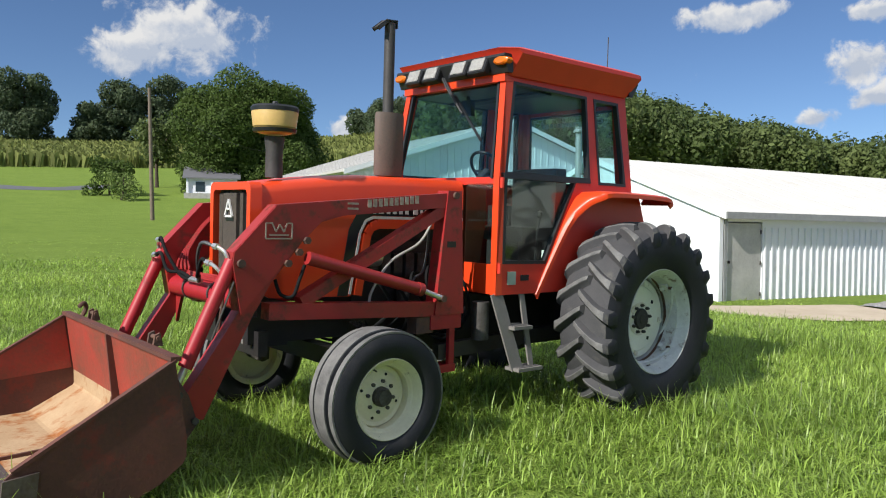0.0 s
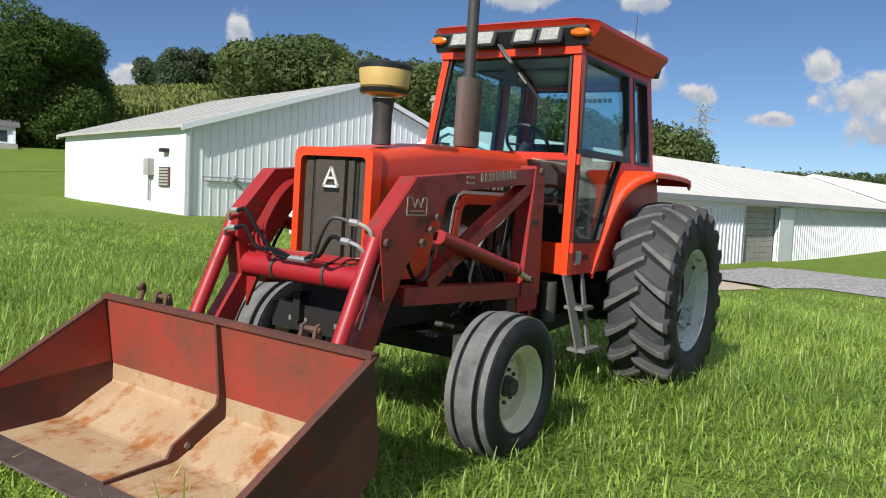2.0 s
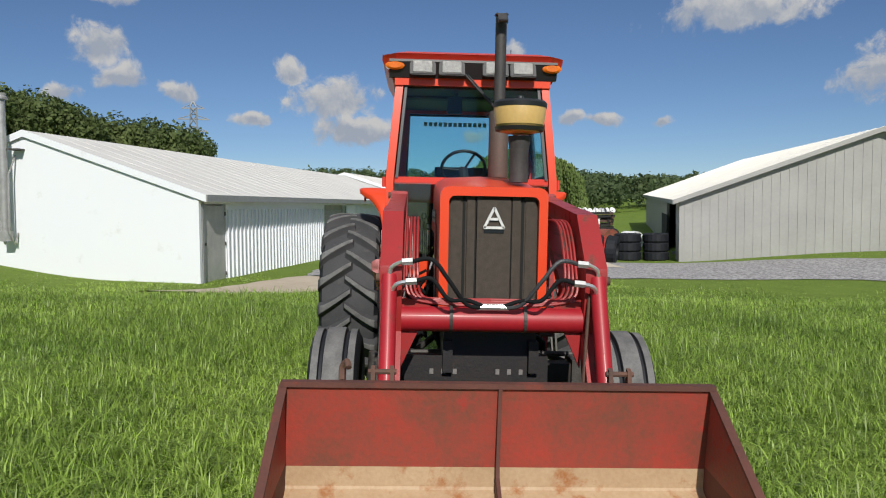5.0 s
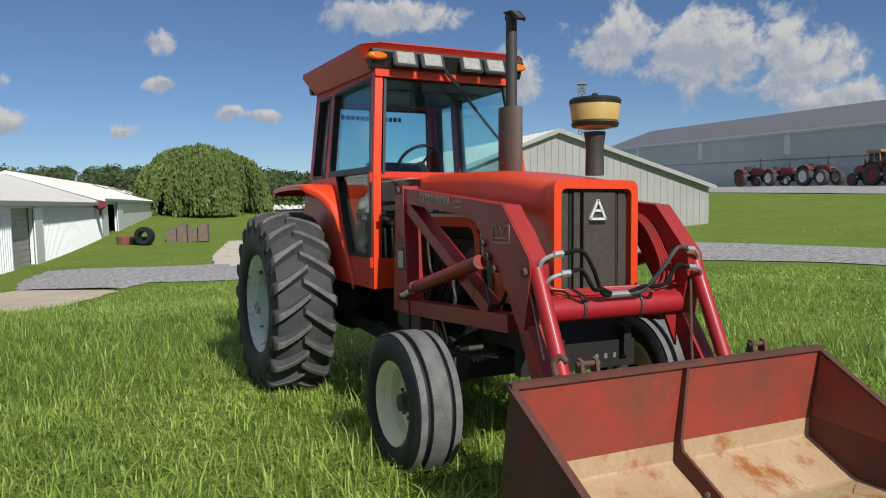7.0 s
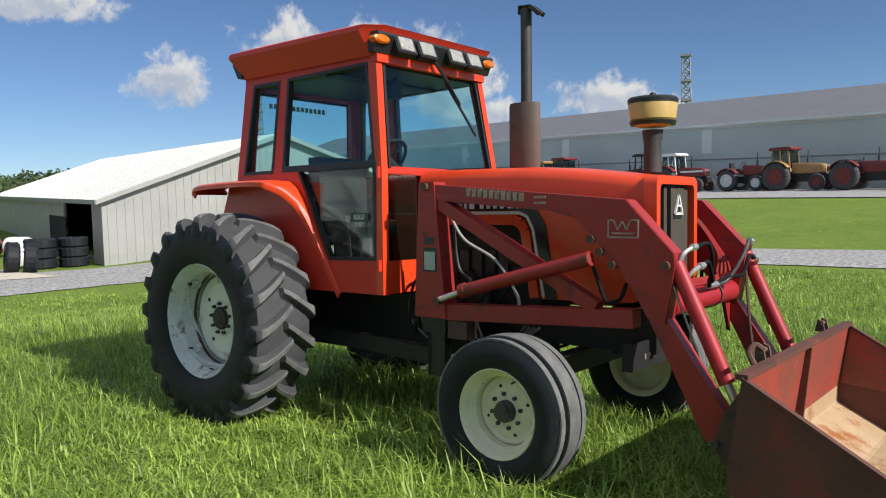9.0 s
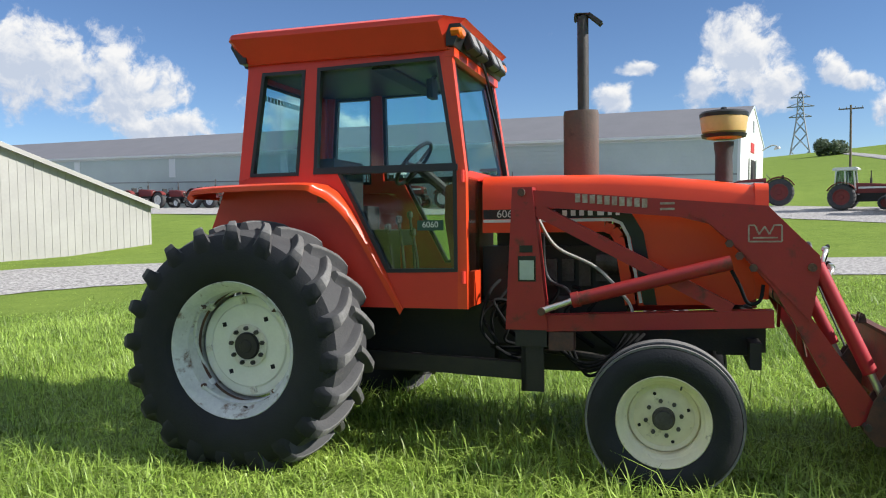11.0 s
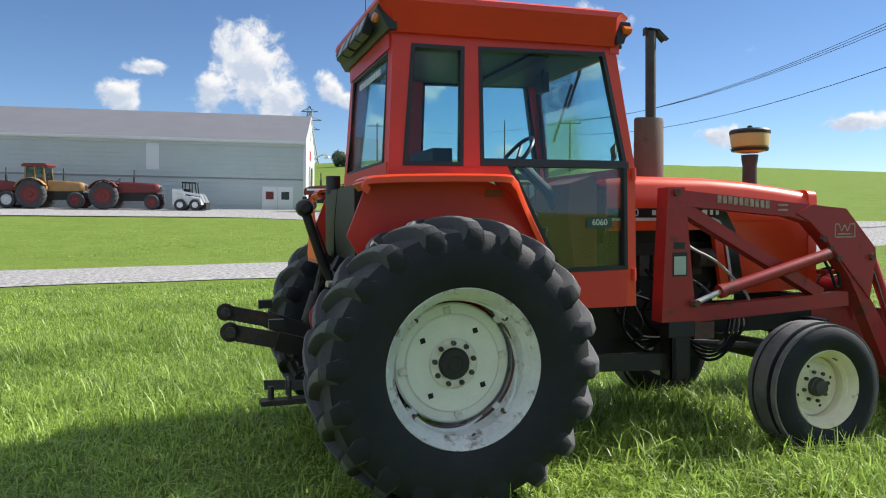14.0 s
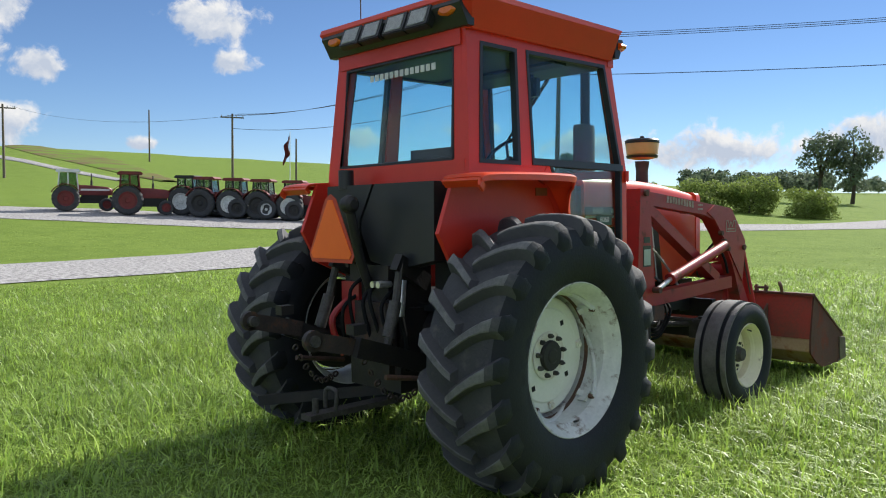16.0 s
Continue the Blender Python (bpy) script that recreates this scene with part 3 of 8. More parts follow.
def ground_sheet():
    k = np.linspace(-1, 1, 221)
    s = np.sign(k) * (np.sinh(np.abs(k) * 6.2) / math.sinh(6.2)) * 2600
    X, Y = np.meshgrid(s, s, indexing="ij")
    V = np.stack([X, Y, height(X, Y)], -1).reshape(-1, 3)
    i = np.arange(220)
    a = (i[:, None] * 221 + i[None, :]).ravel()
    F = np.stack([a, a + 221, a + 222, a + 1], -1)
    return tagged(mesh_from("ground", V, F, M["grass"], True), "rolling mown meadow grass, lush green", "ground", kind="structure")


ground_sheet()


def strip(name, line, widths, mat, label, category, lift=0.03, step=0.8):
    """A road or track laid on the land along a line of points, with its width at each."""
    pts = smooth_path([(x, y, w) for (x, y), w in zip(line, widths)], 10)
    V, n = [], 9
    for i, p in enumerate(pts):
        q0, q1 = pts[max(i - 1, 0)], pts[min(i + 1, len(pts) - 1)]
        t = Vector((q1.x - q0.x, q1.y - q0.y)).normalized()
        for j in range(n):
            o = (j / (n - 1) - 0.5) * (p.z + (0.10 * math.sin(i * 1.7 + j) if j in (0, n - 1) else 0))
            x, y = p.x - t.y * o, p.y + t.x * o
            V.append((x, y, hz(x, y) + lift * (0.35 if j in (0, n - 1) else 1)))
    F = [(i * n + j, i * n + j + 1, (i + 1) * n + j + 1, (i + 1) * n + j) for i in range(len(pts) - 1) for j in range(n - 1)]
    return tagged(mesh_from(name, V, F, mat, True), label, category, kind="structure")


strip("gravel_drive", [(-19.5, -2.4), (-18.7, 2), (-19.7, 7), (-18.5, 11.5), (-15.3, 14.2), (-10, 15.8), (-2, 16.3), (6.5, 17.1), (18, 20), (28, 25)], [5.6, 6.4, 7.0, 6.2, 5.0, 4.2, 4.6, 5.2, 6, 8], M["gravel"], "pale grey crushed stone farm drive", "road", 0.06)
strip("farm_track", [(-20, 4.8), (-26, 5.2), (-31, 5.9), (-37.6, 6.8)], [5.2, 4.2, 3.2, 1.6], M["dirt"], "tan dirt and gravel track between sheds", "road", 0.075)
strip("gravel_yard", [(-80, 57), (-40, 48.5), (-20, 45.2), (-7, 44.2), (2.5, 42.4), (8.8, 37.0), (13.6, 32.3), (17.4, 29.2), (24, 26.3), (33, 24.0), (46.5, 17.3), (60, 13.4), (120, 8)], [13, 15, 15.5, 12.5, 10.5, 7.4, 6.6, 6.2, 6.0, 6.2, 6, 6, 6], M["gravel"], "pale gravel yard road before the long shed", "road", 0.07)
strip("field_track", [(33, 160), (32, 130), (30, 98), (28.6, 76)], [2.2, 2.2, 2.0, 1.6], M["gravel"], "pale gravel track climbing the field", "road", 0.15)
strip("bare_soil", [(52, 192), (46, 144), (42, 116), (33.5, 76)], [9, 12, 8, 2], M["soil"], "bare brown soil strip on the grassy hill", "ground", 0.2)
strip("gravel_apron", [(-14.8, -2.3), (-17.5, -1.6), (-21, -0.6)], [2.4, 3.8, 4.6], M["gravel"], "pale crushed stone beside the shed wall", "road", 0.055)
strip("concrete_apron", [(-8.6, -5.2), (-11.2, -3.9), (-14.4, -2.5)], [1.7, 2.5, 2.7], M["concrete"], "worn tan concrete apron beside the shed", "pavement", 0.06)


# ---- sheds ----
def plan(x, y, z, degrees):
    return pose(x, y, z, 0, 0, degrees)


def ribs(bm, u0, u1, top, z0, step, face, out, w=0.035, d=0.016, axis="x", skip=()):
    """Upright ribs of sheet metal, proud of a wall; top(u) gives their height."""
    u = u0 + step / 2
    while u < u1:
        if not any(a < u < b for a, b in skip):
            a, b = (face, face + out * d) if out > 0 else (face - d, face)
            if axis == "x":
                box(bm, u - w / 2, u + w / 2, a, b, z0, top(u))
            else:
                box(bm, a, b, u - w / 2, u + w / 2, z0, top(u))
        u += step


def shed(name, label, m, L, W, eave, ridge, wall_mat, roof_mat, base=0.0, over=0.25, rib_front=0, rib_end=0, holes=(), trim_mat=None, category="shed", seam_high=0.03, verge=None):
    """A gabled shed: x along its front wall, y back from it. holes: (u0, u1, z0, z1) through the front wall."""
    t = thing(name, label, category, m)
    th = 0.12
    us = sorted({0, L, *[h for q in holes for h in q[:2]]})
    for a, b in zip(us, us[1:]):
        hole = next((q for q in holes if q[0] <= a and b <= q[1]), None)
        if hole is None:
            bands = [(base, eave)]
        else:
            bands = [(hole[3], eave)] * (hole[3] < eave - 0.01) + [(base, hole[2])] * (hole[2] > base + 0.01)
        for z0, z1 in bands:
            bm = bm_new()
            box(bm, a, b, 0, th, z0, z1)
            part("front_wall", bm, wall_mat, t)
    bm = bm_new()
    box(bm, 0, L, W - th, W, base, eave)
    part("back_wall", bm, wall_mat, t)
    for k, (a, b) in enumerate(((0, th), (L - th, L))):
        bm = bm_new()
        prism(bm, [(th, base), (W - th, base), (W - th, eave), (W / 2, ridge - 0.03), (th, eave)], "x", a, b)
        part("gable_wall", bm, wall_mat, t)
    if rib_front:
        bm = bm_new()
        ribs(bm, 0.05, L - 0.05, lambda u: eave - 0.02, base + 0.03, rib_front, 0, -1, skip=[q[:2] for q in holes])
        tagged(part("wall_rib", bm, wall_mat, t), kind="stuff")
    if rib_end:
        for face, out in ((0, -1), (L, 1)):
            bm = bm_new()
            ribs(bm, 0.05, W - 0.05, lambda v: eave + (ridge - eave) * (1 - abs(v - W / 2) / (W / 2)) - 0.06, base + 0.03, rib_end, face, out, axis="y")
            tagged(part("gable_rib", bm, wall_mat, t), kind="stuff")
    sl = (ridge - eave) / (W / 2)
    rake = over if verge is None else verge
    for sgn in (0, 1):
        bm = bm_new()
        y0, y1 = (-over, W / 2) if not sgn else (W + over, W / 2)
        z0 = eave - sl * over
        prism(bm, [(y0, z0 + 0.01), (y1, ridge + 0.01), (y1, ridge + 0.09), (y0, z0 + 0.09)], "x", -rake, L + rake)
        slope = part("roof_slope", bm, roof_mat, t)
        if seam_high:
            bm = bm_new()
            n = max(2, int(L / 0.9))
            for i in range(n + 1):
                x = -rake + (L + 2 * rake) * i / n
                beam(bm, (x, y0, z0 + 0.092), (x, y1, ridge + 0.092), 0.03, seam_high, (1, 0, 0))
            tagged(part("roof_seam", bm, roof_mat, t), kind="stuff")
    bm = bm_new()
    box(bm, -rake, L + rake, -over - 0.03, -over, eave - sl * over - 0.07, eave - sl * over + 0.1)
    part("fascia", bm, trim_mat or M["trim"], t)
    for a in (-rake - 0.03, L + rake):
        for s in (0, 1):
            bm = bm_new()
            y0 = -over if not s else W + over
            prism(bm, [(y0, eave - sl * over - 0.08), (W / 2, ridge - 0.08), (W / 2, ridge + 0.1), (y0, eave - sl * over + 0.1)], "x", a, a + 0.03)
            part("verge_board", bm, wall_mat, t)
    return t


def poses_on(m, u, v, z):
    return m @ Matrix.Translation((u, v, z))


A_AT = plan(-12.7, -5.75, 0, 169.2)
shed_a = shed("long_white_shed", "long low white sheet-metal shed with pale roof", A_AT, 29.7, 9.4, 1.82, 3.45, M["shed_white"], M["roof_white"], base=-0.75,
              holes=((0.24, 1.60, -0.75, 1.60), (10.3, 13.2, -0.75, 1.60)), seam_high=0.008, verge=0.06)
A2_AT = plan(-12.7 - 29.75 * 0.9823, -5.75 + 29.75 * 0.1874, 0, 169.2)
shed_a2 = shed("far_white_shed", "long white shed with patched rusty roof and dark doorway", A2_AT, 45, 9.4, 2.05, 3.65, M["shed_white"], M["roof_white"], base=-0.8,
               holes=((2.6, 6.2, -0.8, 1.75),))
B_AT = plan(-9.6, -17.7, 0, 169.2)
shed_b = shed("white_gable_shed", "white ribbed metal shed with wide gable", B_AT @ pose(13.4, 0, 0, 0, 0, 0) @ pose(0, 0, 0, 0, 0, 90), 10.5, 13.4, 3.3, 5.45, M["shed_white"], M["shed_roof"], base=0.1, rib_end=0.3)
C_AT = pose(-23.5 - 32 * 0.968, 10.1 + 32 * 0.25, 0, 0, 1.2, -14.5)
shed_c = shed("grey_ribbed_shed", "weathered white ribbed metal shed with low gable", C_AT, 32, 14.4, 2.36, 4.9, M["shed_grey"], M["shed_roof_cream"], base=-0.5, rib_end=0.32, holes=[(24.6, 30.3, -0.5, 2.2)])
D_AT = pose(-78.4, 64.45, 1.79, 0, 1.19, -11.0)
shed_d = shed("long_grey_shed", "very long pale grey machinery shed with slate-grey roof", D_AT, 86.0, 14.5, 5.60, 8.01, M["shed_blue"], M["roof_grey"], base=0.2, trim_mat=M["shed_white"], seam_high=0.0, verge=0.06)


# ---- tractor ----
tractor = thing("tractor", "orange cab farm tractor with dark red front loader, standing on grass", "tractor", SLOPE)
CY = 0.015


def rear_tyre(c):
    """The carcass: upright sidewalls and a broad, gently crowned tread, which is greyer than the walls."""
    bm = bm_new()
    prof = [(-0.195, 0.378), (-0.222, 0.42), (-0.238, 0.50), (-0.240, 0.565), (-0.228, 0.615), (-0.205, 0.648), (-0.165, 0.664), (-0.09, 0.672), (0, 0.675), (0.09, 0.672), (0.165, 0.664), (0.205, 0.648), (0.228, 0.615), (0.240, 0.565), (0.238, 0.50), (0.222, 0.42), (0.195, 0.378), (0.17, 0.365), (-0.17, 0.365)]
    lathe(bm, prof, c, (0, 1, 0), 80, True)
    for f in bm.faces:
        p = f.calc_center_median() - c
        f.material_index = 1 if math.hypot(p.x, p.z) > 0.632 else 0
    return bm


def lug_mesh(side):
    """One slanting tread bar with flared feet, from the middle of the tyre out over its shoulder, at the top of the wheel."""
    bm = bm_new()
    line = [(-0.022, 0.716, 0.684, -0.012, 0.017), (0.02, 0.726, 0.684, 0.028, 0.019), (0.07, 0.728, 0.682, 0.078, 0.020), (0.125, 0.725, 0.675, 0.130, 0.021), (0.175, 0.717, 0.662, 0.172, 0.025), (0.215, 0.701, 0.640, 0.200, 0.031), (0.236, 0.668, 0.606, 0.220, 0.038), (0.243, 0.606, 0.560, 0.236, 0.030)]
    rows = []
    for y, r, foot, da, wide in line:
        row = []
        for rr, q in ((foot - 0.012, -2.3), (foot + (r - foot) * 0.25, -1.45), (r - 0.005, -1.05), (r, -0.82), (r, 0.82), (r - 0.005, 1.05), (foot + (r - foot) * 0.25, 1.45), (foot - 0.012, 2.3)):
            a = da + q * wide / 0.70
            out = y if abs(q) < 1.5 else y - 0.012
            row.append(bm.verts.new((math.sin(a) * rr, side * out, math.cos(a) * rr)))
        rows.append(row)
    for i, (p, q) in enumerate(zip(rows, rows[1:])):
        for j in range(7):
            f = bm.faces.new((p[j], p[j + 1], q[j + 1], q[j]))
            f.material_index = 0 if i < 5 and 1 < j < 5 else (2 if i < 6 else 1)
            f.smooth = True
    bm.faces.new(rows[0]).material_index = 2
    bm.faces.new(rows[-1][::-1]).material_index = 1
    bmesh.ops.recalc_face_normals(bm, faces=bm.faces[:])
    me = bpy.data.meshes.new("tread_bar")
    bm.to_mesh(me)
    bm.free()
    for key in ("rubber_worn", "rubber", "rubber_dusty"):
        me.materials.append(M[key])
    me.set_sharp_from_angle(angle=radians(38))
    return me


LUG = {1: lug_mesh(1), -1: lug_mesh(-1)}
BARS = 20


def rear_wheel(side):
    c = Vector((0, side * 0.905, 0.67))
    way = (0, side, 0)

    def at(a, r, out):
        return Vector((math.cos(a) * r, side * out, math.sin(a) * r)) + c

    bm = bm_new()
    lathe(bm, [(0.205, 0.384), (0.200, 0.390), (0.190, 0.384), (0.186, 0.372), (0.178, 0.367), (0.160, 0.364), (0.150, 0.354), (0.138, 0.342), (0.06, 0.336), (0.045, 0.331), (0.03, 0.336), (-0.12, 0.342), (-0.18, 0.364), (-0.2, 0.39), (-0.2, 0.38), (-0.17, 0.355), (-0.11, 0.330), (0.02, 0.323), (0.128, 0.330), (0.145, 0.345), (0.178, 0.357)], c, way, 72, True)
    rim = part("rear_wheel", bm, M["rim_white"], tractor, "silver-white spun steel rear wheel, scratched and rusty")
    tyre = part("tyre", rear_tyre(c), M["rubber"], rim, "deep-lugged black tractor tyre with grey dusty tread")
    tyre.data.materials.append(M["rubber_dusty"])
    for hand in (1, -1):
        for k in range(BARS):
            bar = new("tread_bar", LUG[hand])
            bar.parent = rim
            bar.matrix_local = pose(c.x, c.y, c.z, 0, 360 * (k + (0.5 if hand < 0 else 0)) / BARS, 0)
    # thin dark grey ring just inside the lip
    bm = bm_new()
    lathe(bm, [(0.168, 0.3600), (0.168, 0.3640), (0.180, 0.3662), (0.180, 0.3622)], c, way, 72, True)
    part("rim_groove", bm, M["iron"], rim, "dark grey groove ring inside the rim lip")
    bm = bm_new()
    lathe(bm, [(0.012, 0.318), (0.012, 0.3345), (0.040, 0.3345), (0.040, 0.326)], c, way, 72, True)
    part("rim_band", bm, M["rust"], rim, "rust-stained band in the rim well")
    # slanting rails welded round the inside of the barrel, with a clamp on each
    for k in range(4):
        a = radians(44 + 90 * k)
        bm = bm_new()
        tube(bm, [at(a + 0.26 * q, 0.326, 0.130 - 0.026 * q) for q in range(6)], 0.013, 8)
        part("rim_rail", bm, M["rim_white"], rim, "welded slanting rim rail")
        bm = bm_new()
        d = Vector((-math.sin(a), 0, math.cos(a)))
        beam(bm, at(a, 0.325, 0.085) - d * 0.040, at(a, 0.325, 0.085) + d * 0.040, 0.05, 0.030, way)
        beam(bm, at(a, 0.300, 0.045), at(a, 0.333, 0.085), 0.035, 0.024, d)
        part("rim_clamp", bm, M["rim_white"], rim, "scuffed rim clamp", bevel=0.004)
        bm = bm_new()
        cyl(bm, at(a, 0.322, 0.105), at(a, 0.322, 0.135), 0.013, 6)
        part("clamp_bolt", bm, M["rust"], rim)
    c = c + Vector((0, side * 0.035, 0))
    bm = bm_new()
    lathe(bm, [(-0.06, 0.05), (-0.06, 0.280), (-0.05, 0.298), (-0.036, 0.300), (-0.028, 0.290), (-0.029, 0.248), (-0.022, 0.238), (-0.022, 0.05)], c, way, 56)
    part("wheel_disc", bm, M["rim_disc"], rim, "cream-white wheel disc")
    # black plate behind the disc
    bm = bm_new()
    lathe(bm, [(-0.075, 0.09), (-0.075, 0.300), (-0.066, 0.300), (-0.066, 0.09)], c, way, 40)
    part("wheel_back", bm, M["black"], rim, "dark back of the wheel")
    bm = bm_new()
    lathe(bm, [(-0.03, 0.080), (0.000, 0.079), (0.010, 0.072), (0.011, 0.040), (0.016, 0.034), (0.017, 0.01)], c, way, 32)
    part("hub_cap", bm, M["black"], rim, "black hub end")
    bm = bm_new()
    lathe(bm, [(-0.024, 0.075), (-0.024, 0.122), (-0.014, 0.126), (-0.010, 0.120), (-0.010, 0.075)], c, way, 40)
    part("hub_flange", bm, M["rim_hub"], rim, "cream hub flange stained with rust")
    for k in range(9):
        a = 2 * math.pi * (k + 0.3) / 9
        bm = bm_new()
        cyl(bm, at(a, 0.102, -0.012), at(a, 0.102, 0.008), 0.013, 6)
        cyl(bm, at(a, 0.102, 0.008), at(a, 0.102, 0.018), 0.007, 8)
        part("wheel_bolt", bm, M["iron"], rim)
    for k in range(4):
        a = radians(6 + 90 * k)
        bm = bm_new()
        beam(bm, at(a, 0.262, -0.032), at(a, 0.262, -0.014), 0.036, 0.036, (math.cos(a + 0.2), 0, math.sin(a + 0.2)))
        cyl(bm, at(a, 0.262, -0.014), at(a, 0.262, -0.006), 0.012, 8)
        part("carriage_bolt", bm, M["rim_hub"], rim, "square rusty carriage bolt")
        a += radians(47)
        bm = bm_new()
        beam(bm, at(a, 0.195, -0.0225), at(a, 0.195, -0.0205), 0.026, 0.026, (math.cos(a + 0.9), 0, math.sin(a + 0.9)))
        part("slot", bm, M["dark"], rim)
    bm = bm_new()
    tube(bm, [at(-1.4, 0.340, 0.095), at(-1.4, 0.325, 0.130)], 0.006, 6, False)
    part("valve_stem", bm, M["iron"], rim)


def front_wheel(side):
    c = Vector((2.32, side * 0.815, 0.366))
    way = (0, side, 0)

    def at(a, r, out):
        return Vector((math.cos(a) * r, side * out, math.sin(a) * r)) + c

    bm = bm_new()
    lathe(bm, [(0.118, 0.228), (0.112, 0.234), (0.104, 0.226), (0.098, 0.216), (0.080, 0.212), (0.060, 0.190), (-0.09, 0.196), (-0.105, 0.222), (-0.105, 0.212), (-0.09, 0.186), (0.045, 0.180), (0.072, 0.202), (0.096, 0.208)], c, way, 56, True)
    rim = part("front_wheel", bm, M["rim_cream"], tractor, "cream-painted steel front wheel")
    bm = bm_new()
    prof = [(-0.108, 0.228), (-0.130, 0.255), (-0.140, 0.30), (-0.135, 0.34), (-0.118, 0.368), (-0.085, 0.378), (-0.078, 0.379), (-0.072, 0.367), (-0.058, 0.367), (-0.052, 0.385), (0, 0.389), (0.052, 0.385), (0.058, 0.367), (0.072, 0.367), (0.078, 0.379), (0.085, 0.378), (0.118, 0.368), (0.135, 0.34), (0.140, 0.30), (0.130, 0.255), (0.110, 0.228), (0.100, 0.224), (-0.100, 0.224)]
    lathe(bm, prof, c, way, 72, True)
    part("tyre", bm, M["rubber"], rim, "three-rib black front tyre")
    for a, b in ((-0.116, -0.079), (-0.050, 0.050), (0.079, 0.116)):
        bm = bm_new()
        lathe(bm, [(a, 0.372), (b, 0.372), (b, 0.383 if abs(b) > 0.06 else 0.3915), (a, 0.383 if abs(a) > 0.06 else 0.3915)], c, way, 72, True)
        part("tread_rib", bm, M["rubber_worn"], rim, "worn grey tread rib")
    bm = bm_new()
    lathe(bm, [(-0.05, 0.04), (-0.03, 0.182), (-0.015, 0.184), (0.0, 0.172), (-0.004, 0.150), (0.012, 0.112), (0.018, 0.05)], c, way, 48)
    part("wheel_disc", bm, M["rim_cream"], rim)
    bm = bm_new()
    lathe(bm, [(0.0, 0.058), (0.045, 0.056), (0.050, 0.050), (0.072, 0.044), (0.076, 0.015)], c, way, 28)
    part("hub_cap", bm, M["iron"], rim, "dark greasy hub cap")
    for k in range(8):
        a = 2 * math.pi * (k + 0.2) / 8
        bm = bm_new()
        cyl(bm, at(a, 0.088, 0.008), at(a, 0.088, 0.030), 0.011, 6)
        part("wheel_bolt", bm, M["iron"], rim)
    for k in range(4):
        a = radians(20 + 90 * k)
        bm = bm_new()
        cyl(bm, at(a, 0.128, 0.000), at(a, 0.128, 0.0085), 0.009, 10)
        part("hole", bm, M["dark"], rim)
    bm = bm_new()
    tube(bm, [at(1.1, 0.192, 0.06), at(1.1, 0.184, 0.095)], 0.005, 6, False)
    part("valve_stem", bm, M["iron"], rim)


for s in (1, -1):
    rear_wheel(s)
    front_wheel(s)


def half(z):
    """Half the cab's width at a height: it draws in towards the roof."""
    return 0.615 - max(0, z - 1.62) * 0.085


def inset(pts, d):
    """A convex outline drawn in by d."""
    n, out = len(pts), []
    cx, cz = sum(p[0] for p in pts) / n, sum(p[1] for p in pts) / n
    lines = []
    for i in range(n):
        (ax, az), (bx, bz) = pts[i], pts[(i + 1) % n]
        nx, nz = -(bz - az), bx - ax
        k = math.hypot(nx, nz)
        nx, nz = nx / k, nz / k
        if (cx - ax) * nx + (cz - az) * nz < 0:
            nx, nz = -nx, -nz
        lines.append((nx, nz, nx * ax + nz * az + d))
    for i in range(n):
        a, b = lines[i - 1], lines[i]
        det = a[0] * b[1] - a[1] * b[0]
        out.append(((a[2] * b[1] - a[1] * b[2]) / det, (a[0] * b[2] - a[2] * b[0]) / det))
    return out


def side_plate(bm, pts, s, outer=0.0, thick=0.05):
    """A panel of the cab's side: outline (x, z), its outer face lying outer inside the cab's skin."""
    n = len(pts)
    o = [bm.verts.new((x, CY + s * (half(z) - outer), z)) for x, z in pts]
    i = [bm.verts.new((x, CY + s * (half(z) - outer - thick), z)) for x, z in pts]
    bm.faces.new(o)
    bm.faces.new(i[::-1])
    for k in range(n):
        bm.faces.new((o[k], o[(k + 1) % n], i[(k + 1) % n], i[k]))


def side_ring(bm, pts, s, w, outer=0.0, thick=0.03):
    ins = inset(pts, w)
    n = len(pts)
    for k in range(n):
        side_plate(bm, [pts[k], pts[(k + 1) % n], ins[(k + 1) % n], ins[k]], s, outer, thick)


